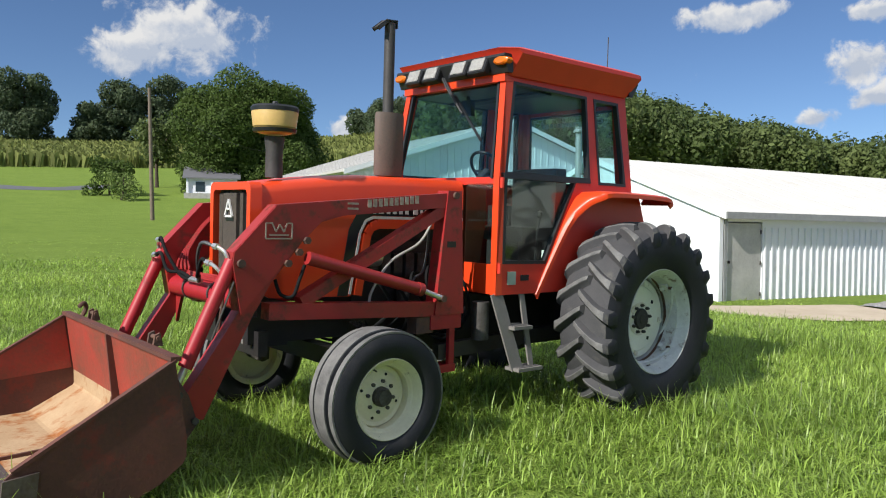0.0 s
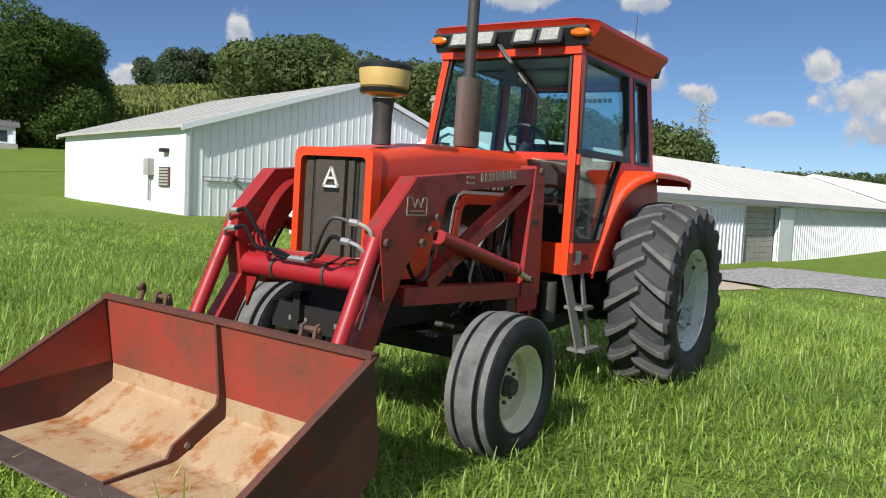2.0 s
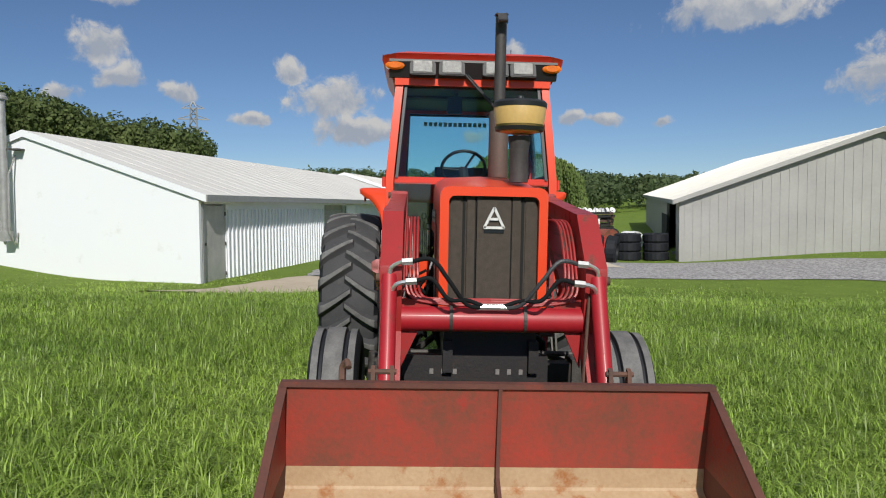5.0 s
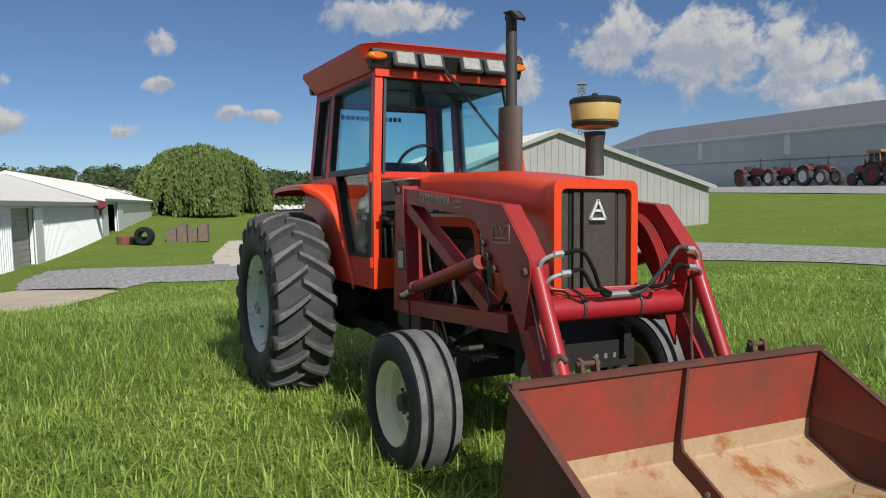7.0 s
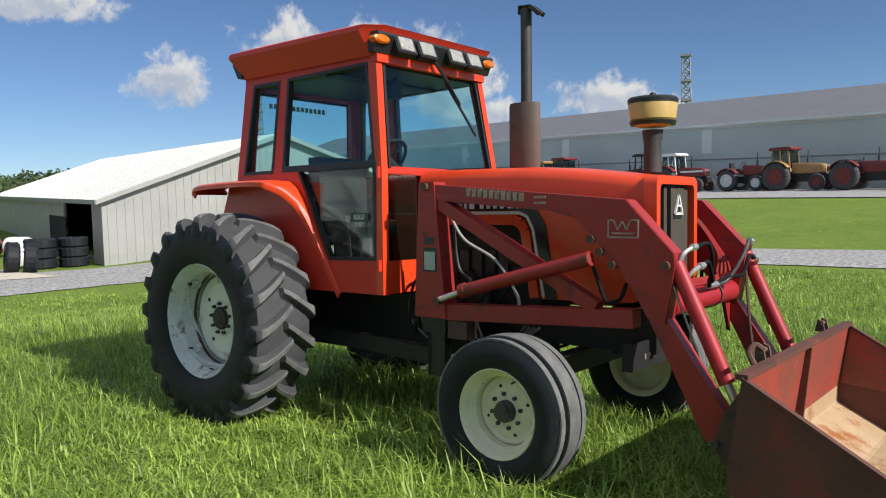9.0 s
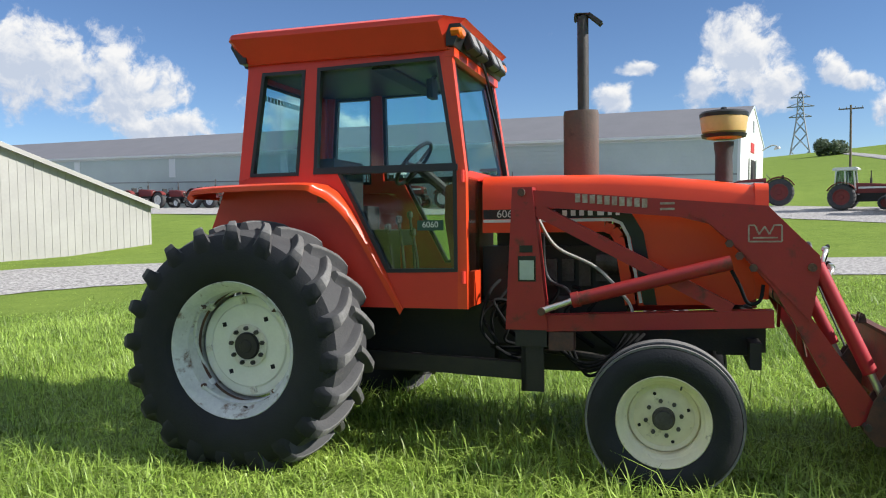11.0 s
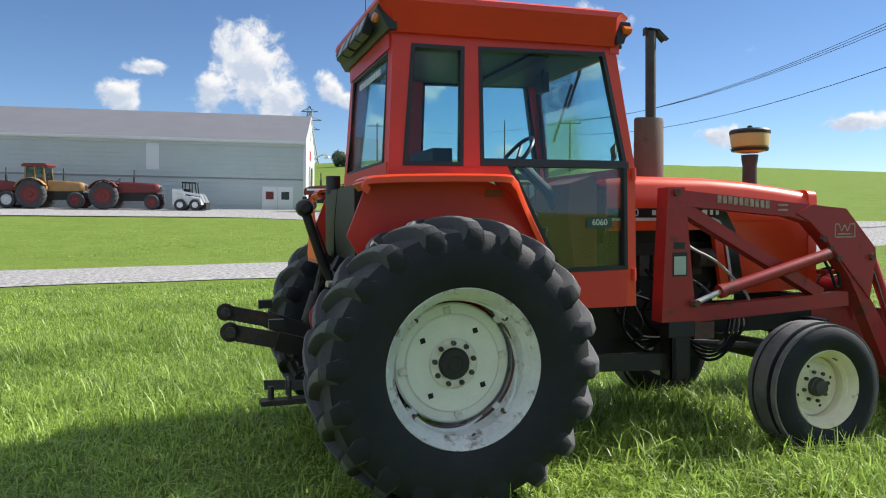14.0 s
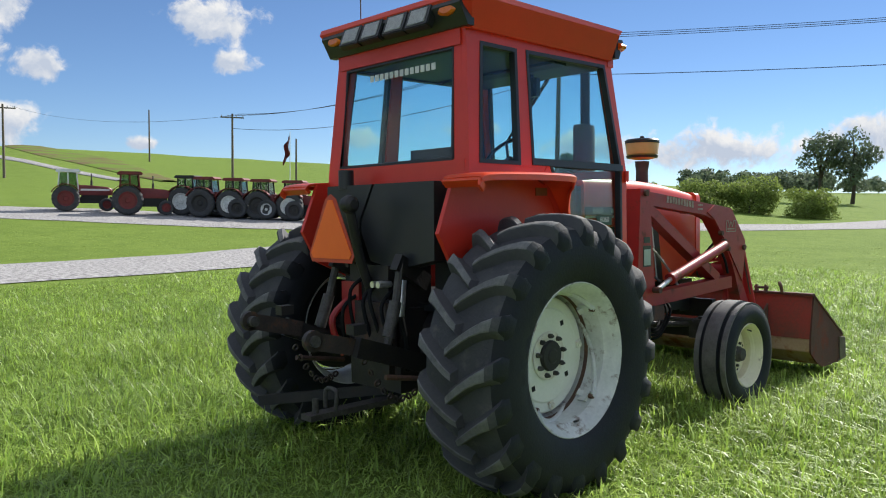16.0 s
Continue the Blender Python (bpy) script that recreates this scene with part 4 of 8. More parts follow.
DOOR_UP = [(0.287, 2.325), (1.066, 2.340), (1.178, 1.690), (0.275, 1.690)]
DOOR_LOW = [(0.425, 1.690), (1.178, 1.690), (1.180, 1.085), (0.744, 1.078)]
QUARTER = [(-0.092, 2.319), (0.208, 2.319), (0.176, 1.667), (-0.162, 1.667)]
for s in (1, -1):
    for name, pts in (
        ("front_post", [(1.066, 2.340), (1.136, 2.375), (1.232, 1.66), (1.236, 0.872), (1.176, 0.872), (1.180, 1.085), (1.178, 1.690)]),
        ("door_post", [(0.208, 2.319), (0.287, 2.325), (0.275, 1.69), (0.275, 1.655), (0.176, 1.667)]),
        ("rear_post", [(-0.193, 2.319), (-0.092, 2.319), (-0.162, 1.667), (-0.24, 1.63)]),
        ("roof_rail", [(-0.196, 2.385), (1.134, 2.385), (1.136, 2.375), (1.066, 2.340), (0.287, 2.325), (0.208, 2.319), (-0.092, 2.319), (-0.193, 2.319)]),
        ("belt_rail", [(-0.24, 1.63), (-0.162, 1.667), (0.176, 1.667), (0.275, 1.655), (0.275, 1.69), (0.425, 1.69), (0.46, 1.60), (-0.24, 1.60)]),
        ("door_sill", [(0.744, 1.078), (1.180, 1.085), (1.176, 0.872), (0.80, 0.872), (0.66, 1.08)]),
        ("door_jamb", [(0.425, 1.69), (0.744, 1.078), (0.68, 1.05), (0.36, 1.61)]),
    ):
        bm = bm_new()
        side_plate(bm, pts, s, 0.0 if name != "belt_rail" else 0.003, 0.055)
        part(name, bm, M["orange"] if name == "front_post" else M["orange_dull"], tractor, bevel=0.006)
    for name, pts, gm in (("door_window", DOOR_UP, "glass"), ("lower_door_window", DOOR_LOW, "glass_low"), ("quarter_window", QUARTER, "glass")):
        bm = bm_new()
        side_plate(bm, pts, s, 0.028, 0.006)
        g = part(name, bm, M[gm], tractor, "tinted safety glass in a black rubber seal")
        g.visible_shadow = False
        bm = bm_new()
        side_ring(bm, pts, s, 0.022, -0.004, 0.04)
        part("rubber_seal", bm, M["plastic"], g)
    bm = bm_new()
    side_plate(bm, [(0.275, 1.672), (1.185, 1.668), (1.185, 1.706), (0.275, 1.706)], s, -0.008, 0.035)
    part("door_crossbar", bm, M["plastic"], tractor, "black door crossbar", bevel=0.004)
    # hinges on the front post
    for z in (1.60, 1.02):
        bm = bm_new()
        cyl(bm, (1.215, CY + s * 0.625, z), (1.215, CY + s * 0.625, z + 0.07), 0.014, 10)
        part("door_hinge", bm, M["orange_dull"], tractor)

# fenders: a flat top with a rolled lip that runs down the cab's front corner, and the upright inner panel
for s in (1, -1):
    prof = [(-0.385, 1.545), (-0.36, 1.598), (0.28, 1.612), (0.40, 1.585), (0.47, 1.525), (0.58, 1.36), (0.845, 0.872)]
    wide = [0.27, 0.275, 0.265, 0.225, 0.14, 0.065, 0.022]
    path = smooth_path([(x, w, z) for (x, z), w in zip(prof, wide)], 5)
    bm = bm_new()
    last = None
    for p in path:
        row = [bm.verts.new((p.x + dx, CY + s * (0.60 + u), p.z + dz)) for u, dx, dz in ((0, 0, 0), (p.y * 0.6, 0, 0.004), (p.y - 0.02, 0, 0), (p.y, -0.006, -0.012), (p.y, -0.022, -0.042), (p.y - 0.014, -0.024, -0.040), (p.y - 0.02, -0.012, -0.016), (0, -0.012, -0.016))]
        if last:
            for k in range(8):
                bm.faces.new((last[k], last[(k + 1) % 8], row[(k + 1) % 8], row[k]))
        last = row
    part("fender", bm, M["orange"], tractor, "orange flat-topped rear fender with rolled lip", sharp=50)
    bm = bm_new()
    prism(bm, [(-0.345, 1.59), (0.28, 1.60), (0.46, 1.53), (0.82, 0.872), (0.30, 0.872), (-0.10, 1.0), (-0.35, 1.11), (-0.46, 1.30)], "y", CY + s * 0.585, CY + s * 0.612)
    part("fender_panel", bm, M["orange_dull"], tractor, bevel=0.004)
    bm = bm_new()
    box(bm, 0.30, 0.40, CY + s * 0.613, CY + s * 0.618, 1.50, 1.545)
    part("reflector", bm, M["tan"], tractor)

# front: windscreen, its rails, and the dark lower front panes beside the hood
bm = bm_new()
v = [bm.verts.new(p) for p in ((1.215, CY - 0.53, 1.665), (1.215, CY + 0.53, 1.665), (1.120, CY + 0.475, 2.33), (1.120, CY - 0.475, 2.33))]
bm.faces.new(v)
v2 = [bm.verts.new((p.co.x - 0.006, p.co.y, p.co.z)) for p in v]
bm.faces.new(v2[::-1])
wind = part("windscreen", bm, M["glass"], tractor, "large tinted windscreen")
wind.visible_shadow = False
for name, p, q, w, h, mt in (("windscreen_header", (1.128, CY - 0.56, 2.362), (1.128, CY + 0.56, 2.362), 0.06, 0.06, "orange"), ("windscreen_sill", (1.20, CY - 0.60, 1.650), (1.20, CY + 0.60, 1.650), 0.05, 0.04, "orange_dull")):
    bm = bm_new()
    beam(bm, p, q, w, h, (0, 0, 1))
    part(name, bm, M[mt], tractor, bevel=0.005)
for s in (1, -1):
    bm = bm_new()
    beam(bm, (1.218, CY + s * 0.535, 1.665), (1.122, CY + s * 0.478, 2.335), 0.02, 0.03, (0, 1, 0))
    part("windscreen_seal", bm, M["plastic"], tractor)
    bm = bm_new()
    a, b = (0.29, 0.575) if s > 0 else (-0.575, -0.29)
    box(bm, 1.222, 1.228, CY + a, CY + b, 1.08, 1.635)
    g = part("lower_front_window", bm, M["glass_low"], tractor, "dark lower front pane")
    g.visible_shadow = False
    bm = bm_new()
    box(bm, 1.20, 1.236, CY + a, CY + b, 0.875, 1.08)
    part("front_corner_panel", bm, M["orange"], tractor, bevel=0.004)
# wiper
bm = bm_new()
tube(bm, [(1.19, CY - 0.06, 2.41), (1.205, CY + 0.01, 2.33), (1.215, CY + 0.20, 2.13)], 0.010, 6, False)
tube(bm, [(1.19, CY - 0.04, 2.41), (1.205, CY + 0.03, 2.33), (1.215, CY + 0.20, 2.13)], 0.006, 6, False)
beam(bm, (1.185, CY + 0.08, 2.27), (1.205, CY + 0.39, 1.93), 0.012, 0.016, (1, 0, 0))
part("wiper", bm, M["plastic"], tractor, "black wiper arm and blade")

# rear window
bm = bm_new()
box(bm, -0.225, -0.219, CY - 0.50, CY + 0.50, 1.685, 2.29)
for vert in bm.verts:
    vert.co.x += (vert.co.z - 1.685) * 0.065
    vert.co.y = CY + (vert.co.y - CY) * (1 - (vert.co.z - 1.685) * 0.09)
rw = part("rear_window", bm, M["glass"], tractor, "tinted rear window")
rw.visible_shadow = False
for name, z, h in (("rear_header", 2.345, 0.11), ("rear_sill", 1.645, 0.08)):
    bm = bm_new()
    beam(bm, (-0.215 + (z - 1.685) * 0.05, CY - half(z) + 0.03, z), (-0.215 + (z - 1.685) * 0.05, CY + half(z) - 0.03, z), 0.05, h, (1, 0, 0))
    part(name, bm, M["orange_dull"], tractor, bevel=0.005)
bm = bm_new()
tube(bm, [(-0.232, CY - 0.49, 1.69), (-0.19, CY - 0.462, 2.28), (-0.19, CY + 0.462, 2.28), (-0.232, CY + 0.49, 1.69), (-0.232, CY - 0.49, 1.69)], 0.013, 6, False)
part("rear_seal", bm, M["plastic"], rw)
for s in (1, -1):
    bm = bm_new()
    prism(bm, [(-0.24, 1.62), (-0.19, 2.385), (-0.14, 2.385), (-0.185, 1.62)], "y", CY + s * 0.50, CY + s * 0.56)
    for vert in bm.verts:
        vert.co.y -= s * max(0, vert.co.z - 1.62) * 0.06
    part("rear_corner_post", bm, M["orange_dull"], tractor, bevel=0.006)

# lower rear panel of the cab
bm = bm_new()
box(bm, -0.25, -0.225, CY - 0.60, CY + 0.60, 1.50, 1.61)
part("rear_panel", bm, M["orange_dull"], tractor, bevel=0.005)

# roof: flared skirt, crowned top, black lamp recess fore and aft
bm = bm_new()
rings = []
for x0, x1, w, z in ((-0.20, 1.135, 0.575, 2.37), (-0.285, 1.19, 0.655, 2.515), (-0.275, 1.225, 0.652, 2.545), (-0.20, 1.13, 0.58, 2.575)):
    c = 0.10 if z > 2.5 else 0.02
    rings.append([bm.verts.new((x, CY + y, z)) for x, y in ((x0 + 0.03, -w), (x1 - c, -w), (x1, -w + c), (x1, w - c), (x1 - c, w), (x0 + 0.03, w), (x0, w - 0.03), (x0, -w + 0.03))])
for a, b in zip(rings, rings[1:]):
    for k in range(8):
        bm.faces.new((a[k], a[(k + 1) % 8], b[(k + 1) % 8], b[k]))
bm.faces.new(rings[0][::-1])
bm.faces.new(rings[-1])
part("roof", bm, M["orange_dull"], tractor, "orange roof with flared skirt", bevel=0.006)
for k, (xa, xb, face) in enumerate(((1.13, 1.232, 1), (-0.30, -0.19, -1))):
    bm = bm_new()
    if face > 0:
        prism(bm, [(1.12, 2.385), (1.165, 2.385), (1.212, 2.49), (1.206, 2.508), (1.12, 2.508)], "y", CY - 0.60, CY + 0.60)
    else:
        prism(bm, [(-0.18, 2.375), (-0.225, 2.375), (-0.287, 2.48), (-0.28, 2.50), (-0.18, 2.50)], "y", CY - 0.60, CY + 0.60)
    panel = part("lamp_panel", bm, M["plastic"], tractor, "black work-lamp recess")
    tilt = -22 if face > 0 else 22
    xs = (-0.362, -0.155, 0.155, 0.352) if face > 0 else (-0.30, -0.11, 0.10, 0.29)
    for y in xs:
        m = pose(1.205 if face > 0 else -0.275, CY + y, 2.446, 0, tilt if face > 0 else tilt, 0)
        bm = bm_new()
        box(bm, -0.03, 0.022, -0.092, 0.092, -0.062, 0.062)
        bmesh.ops.transform(bm, matrix=m, verts=bm.verts[:])
        lamp = part("work_lamp", bm, M["plastic"], tractor, "rectangular work lamp", bevel=0.006)
        bm = bm_new()
        x0 = 0.022 if face > 0 else -0.034
        box(bm, x0, x0 + 0.006, -0.068, 0.068, -0.047, 0.047)
        bmesh.ops.transform(bm, matrix=m, verts=bm.verts[:])
        part("lens", bm, M["lamp_glass"], lamp, "ribbed clear lens", bevel=0.003)
    for s in (1, -1):
        bm = bm_new()
        c = Vector((1.185 if face > 0 else -0.252, CY + s * (0.56 if face > 0 else 0.49), 2.462))
        lathe(bm, [(-0.03, 0.030), (0.02, 0.030), (0.032, 0.020)], c, (face, 0, 0), 18)
        for vert in bm.verts:
            vert.co.y = c.y + (vert.co.y - c.y) * 2.3
        part("flasher", bm, M["amber"], tractor, "oval amber flasher")
bm = bm_new()
cyl(bm, (-0.12, CY + 0.42, 2.56), (-0.12, CY + 0.42, 2.86), 0.004, 6)
part("aerial", bm, M["iron"], tractor)

# cab floor, seat, wheel and controls
bm = bm_new()
box(bm, -0.20, 1.20, CY - 0.54, CY + 0.54, 0.86, 0.90)
part("cab_floor", bm, M["plastic"], tractor)
for a, b in ((-0.52, -0.30), (0.30, 0.52)):
    bm = bm_new()
    box(bm, -0.19, 0.25, CY + a, CY + b, 0.90, 1.50)
    part("side_console", bm, M["seat"], tractor, bevel=0.02)
bm = bm_new()
box(bm, 0.20, 0.62, CY - 0.25, CY + 0.25, 1.22, 1.33)
box(bm, 0.12, 0.24, CY - 0.24, CY + 0.24, 1.33, 1.80)
box(bm, 0.28, 0.55, CY - 0.15, CY + 0.15, 0.90, 1.22)
part("seat", bm, M["seat"], tractor, "dark padded driver's seat", bevel=0.04)
bm = bm_new()
pts = [(0.72 + 0.17 * math.cos(a) * 0.63, CY - 0.03 + 0.17 * math.sin(a), 1.765 + 0.17 * math.cos(a) * 0.77) for a in np.linspace(0, 2 * math.pi, 25)]
tube(bm, pts, 0.013, 8, False)
for a in (0.5, 2.6, 4.7):
    tube(bm, [(0.74, CY - 0.03, 1.75), (0.72 + 0.17 * math.cos(a) * 0.63, CY - 0.03 + 0.17 * math.sin(a), 1.765 + 0.17 * math.cos(a) * 0.77)], 0.010, 6, False)
part("steering_wheel", bm, M["plastic"], tractor, "black steering wheel")
bm = bm_new()
tube(bm, [(0.735, CY - 0.03, 1.755), (0.96, CY - 0.02, 1.56), (1.08, CY, 1.35)], 0.035, 10, False)
part("steering_column", bm, M["seat"], tractor)
bm = bm_new()
prism(bm, [(1.00, 1.60), (1.19, 1.66), (1.19, 0.90), (1.06, 0.90), (0.99, 1.40)], "y", CY - 0.24, CY + 0.24)
part("dash_console", bm, M["tan"], tractor, "faded orange-brown dash console", bevel=0.02)
for k, (x, y, z) in enumerate(((0.72, -0.33, 1.38), (0.66, -0.37, 1.33), (0.80, -0.30, 1.30), (0.55, 0.36, 1.42))):
    bm = bm_new()
    tube(bm, [(x + 0.02, CY + y, 0.90), (x + 0.03, CY + y, 1.1), (x, CY + y, z)], 0.010, 6)
    lathe(bm, [(-0.02, 0.010), (0, 0.022), (0.03, 0.020), (0.04, 0.008)], (x, CY + y, z), (0, 0, 1), 10)
    part("control_lever", bm, M["plastic"], tractor)
bm = bm_new()
box(bm, 0.86, 0.90, CY - 0.17, CY - 0.06, 2.17, 2.29)
cyl(bm, (0.88, CY - 0.11, 2.28), (0.90, CY - 0.10, 2.33), 0.015, 8)
part("mirror", bm, M["plastic"], tractor, "black rear-view mirror", bevel=0.01)
bm = bm_new()
box(bm, -0.17, 1.10, CY - 0.53, CY + 0.53, 2.318, 2.342)
part("headliner", bm, M["plastic"], tractor, "dark padded headliner", bevel=0.008)
bm = bm_new()
box(bm, 0.62, 0.74, CY - 0.50, CY + 0.50, 2.300, 2.318)
part("roof_console", bm, M["seat"], tractor, bevel=0.01)

# hood
bm = bm_new()
last = None
for x, top in ((1.245, 1.664), (1.6, 1.662), (2.0, 1.654), (2.3, 1.634), (2.55, 1.606), (2.72, 1.582), (2.80, 1.570)):
    row = [bm.verts.new((x, CY + y, z)) for y, z in ((-0.272, 1.365), (-0.270, top - 0.075), (-0.255, top - 0.035), (-0.215, top - 0.012), (0, top), (0.215, top - 0.012), (0.255, top - 0.035), (0.270, top - 0.075), (0.272, 1.365), (0.25, 1.365), (0.245, top - 0.08), (0, top - 0.025), (-0.245, top - 0.08), (-0.25, 1.365))]
    if last:
        for k in range(14):
            bm.faces.new((last[k], last[(k + 1) % 14], row[(k + 1) % 14], row[k]))
    else:
        bm.faces.new(row[::-1])
    last = row
bm.faces.new(last)
part("hood", bm, M["orange"], tractor, "orange hood with rounded shoulders", sharp=40)
# nose frame with rounded top corners round the grille
bm = bm_new()


def nose_ring(w, top, low, r):
    pts = [(-w, low), (-w, top - r)] + [(-w + r - r * math.cos(a), top - r + r * math.sin(a)) for a in (0.5, 1.05)] + [(-w + r, top)]
    return pts + [(-y, z) for y, z in pts[::-1]]


outer, inner = nose_ring(0.275, 1.570, 0.925, 0.045), nose_ring(0.228, 1.520, 0.925, 0.03)
loops = [[bm.verts.new((x, CY + y, z)) for y, z in ring] for x, ring in ((2.80, outer), (2.872, [(y * 0.992, z - 0.004) for y, z in outer]), (2.872, inner), (2.80, inner))]
n = len(outer)
for a, b in zip(loops, loops[1:] + loops[:1]):
    for k in range(n - 1):
        bm.faces.new((a[k], a[k + 1], b[k + 1], b[k]))
for k in (0, n - 1):
    bm.faces.new([lp[k] for lp in loops] if k else [lp[k] for lp in loops][::-1])
part("nose_frame", bm, M["orange"], tractor, "orange grille surround", bevel=0.005)
bm = bm_new()
box(bm, 2.815, 2.83, CY - 0.23, CY + 0.23, 0.93, 1.525)
grille = part("grille", bm, M["grille"], tractor, "brown mesh grille with upright ribs")
for y0, y1, d in ((-0.215, -0.165, 0.0), (-0.135, -0.095, 0.012), (-0.085, 0.085, 0.03), (0.095, 0.135, 0.012), (0.165, 0.215, 0.0)):
    bm = bm_new()
    box(bm, 2.83, 2.838 + d, CY + y0, CY + y1, 0.94, 1.50)
    part("grille_rib", bm, M["grille"], grille, bevel=0.004)
for y in (-0.15, -0.09, 0.09, 0.15):
    bm = bm_new()
    box(bm, 2.83, 2.835, CY + y - 0.007, CY + y + 0.007, 0.94, 1.515)
    part("grille_slot", bm, M["dark"], grille)
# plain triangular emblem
bm = bm_new()
for a, b in (((0, 1.462), (-0.05, 1.36)), ((0, 1.462), (0.05, 1.36)), ((-0.052, 1.362), (0.052, 1.362)), ((-0.02, 1.405), (0.02, 1.405))):
    beam(bm, (2.876, CY + a[0], a[1]), (2.876, CY + b[0], b[1]), 0.010, 0.013, (1, 0, 0))
part("emblem", bm, M["white_mark"], tractor, "white triangular emblem")
bm = bm_new()
box(bm, 2.868, 2.872, CY - 0.052, CY + 0.052, 1.335, 1.36)
part("emblem_plate", bm, M["black_gloss"], tractor)

# side panels, engine arch and stripes
for s in (1, -1):
    bm = bm_new()
    ya, yb = CY + s * 0.245, CY + s * 0.268
    prism(bm, [(2.10, 1.40), (2.805, 1.48), (2.805, 0.925), (2.74, 0.89), (2.17, 0.875), (2.14, 1.1)], "y", ya, yb)
    part("front_side_panel", bm, M["orange"], tractor, bevel=0.004)
    bm = bm_new()
    arch = [(1.245, 1.335), (1.98, 1.335), (2.03, 1.315), (2.06, 1.27), (2.125, 0.88)]
    for (ax, az), (bx, bz) in zip(arch, arch[1:]):
        beam(bm, (ax, CY + s * 0.262, az), (bx, CY + s * 0.262, bz), 0.035, 0.06, (0, 1, 0))
    part("engine_arch", bm, M["orange"], tractor, bevel=0.01)
    # black band along the hood and down behind the arch, with a white line under it
    y = CY + s * 0.274
    bm = bm_new()
    prism(bm, [(1.25, 1.445), (2.02, 1.448), (2.13, 1.42), (2.20, 1.30), (2.275, 0.88), (2.20, 0.88), (2.13, 1.27), (2.08, 1.36), (2.02, 1.388), (1.25, 1.388)], "y", y - 0.002, y + 0.002)
    part("side_stripe", bm, M["black_gloss"], tractor, "black side stripe")
    bm = bm_new()
    line = [(1.25, 1.376), (2.02, 1.376), (2.075, 1.355), (2.115, 1.28), (2.185, 0.89)]
    for (ax, az), (bx, bz) in zip(line, line[1:]):
        beam(bm, (ax, y + s * 0.002, az), (bx, y + s * 0.002, bz), 0.003, 0.018, (0, 1, 0))
    part("pin_stripe", bm, M["white_mark"], tractor, "white pin stripe")
    # plain bars where the maker's name stands
    for a, b in ((1.56, 1.60), (1.61, 1.64), (1.65, 1.70), (1.73, 1.77), (1.78, 1.82), (1.83, 1.87), (1.88, 1.92), (1.935, 1.985), (1.995, 2.03), (2.04, 2.075)):
        bm = bm_new()
        box(bm, a + 0.004, b - 0.008, y + s * 0.003 - 0.001, y + s * 0.003 + 0.001, 1.402, 1.434)
        part("name_bar", bm, M["white_mark"], tractor)


def lettering(text, size, m, mat, parent, name="lettering"):
    cu = bpy.data.curves.new(name, "FONT")
    cu.body, cu.size, cu.align_x, cu.align_y, cu.extrude = text, size, "CENTER", "CENTER", 0.0008
    tmp = bpy.data.objects.new(name, cu)
    scene.collection.objects.link(tmp)
    bpy.context.view_layer.update()
    me = bpy.data.meshes.new_from_object(tmp)
    bpy.data.objects.remove(tmp)
    me.materials.append(mat)
    ob = new(name, me)
    ob.parent = parent
    ob.matrix_local = m
    return ob


for s in (1, -1):
    lettering("6060", 0.066, pose(1.40, CY + s * 0.2785, 1.417, 90, 0, 0 if s < 0 else 180), M["white_mark"], tractor)

# exhaust and air cleaner
bm = bm_new()
lathe(bm, [(0, 0.05), (0.0, 0.106), (0.02, 0.112), (0.40, 0.112), (0.42, 0.106), (0.425, 0.04)], (1.80, CY + 0.125, 1.655), (0, 0, 1), 28)
for vert in bm.verts:
    vert.co.y = CY + 0.125 + (vert.co.y - CY - 0.125) * 0.55
muffler = part("muffler", bm, M["muffler"], tractor, "rusty upright muffler")
bm = bm_new()
lathe(bm, [(0, 0.036), (0.60, 0.036), (0.60, 0.031), (0.45, 0.03)], (1.815, CY + 0.125, 2.07), (0, 0, 1), 20)
part("exhaust_pipe", bm, M["pipe"], muffler, "sooty exhaust pipe")
bm = bm_new()
box(bm, -0.040, 0.050, -0.042, 0.042, 0, 0.010)
prism(bm, [(0.045, 0.010), (0.125, -0.045), (0.110, -0.060), (0.035, -0.002)], "y", -0.030, 0.030)
box(bm, -0.052, -0.036, -0.02, 0.02, -0.04, 0.015)
bmesh.ops.transform(bm, matrix=pose(1.815, CY + 0.125, 2.676, 0, 4, 0), verts=bm.verts[:])
part("rain_flap", bm, M["pipe"], muffler, "hinged rain flap", bevel=0.004)
bm = bm_new()
lathe(bm, [(0, 0.052), (0.16, 0.050), (0.20, 0.056), (0.24, 0.060)], (2.66, CY + 0.145, 1.60), (0, 0, 1), 24)
stem = part("air_intake", bm, M["pipe"], tractor, "black air intake stem")
bm = bm_new()
lathe(bm, [(0.0, 0.062), (0.008, 0.100), (0.03, 0.112), (0.045, 0.128), (0.13, 0.139), (0.14, 0.136)], (2.66, CY + 0.145, 1.855), (0, 0, 1), 36)
part("pre_cleaner_bowl", bm, M["yellow_cap"], stem, "faded yellow pre-cleaner bowl")
bm = bm_new()
lathe(bm, [(0.0, 0.141), (0.022, 0.143), (0.034, 0.132), (0.040, 0.09), (0.042, 0.02)], (2.66, CY + 0.145, 1.990), (0, 0, 1), 36)
lathe(bm, [(0, 0.02), (0.02, 0.018), (0.025, 0.008)], (2.66, CY + 0.145, 2.03), (0, 0, 1), 10)
lathe(bm, [(0.0, 0.119), (0.0, 0.126), (0.02, 0.133), (0.02, 0.12)], (2.66, CY + 0.145, 1.868), (0, 0, 1), 36)
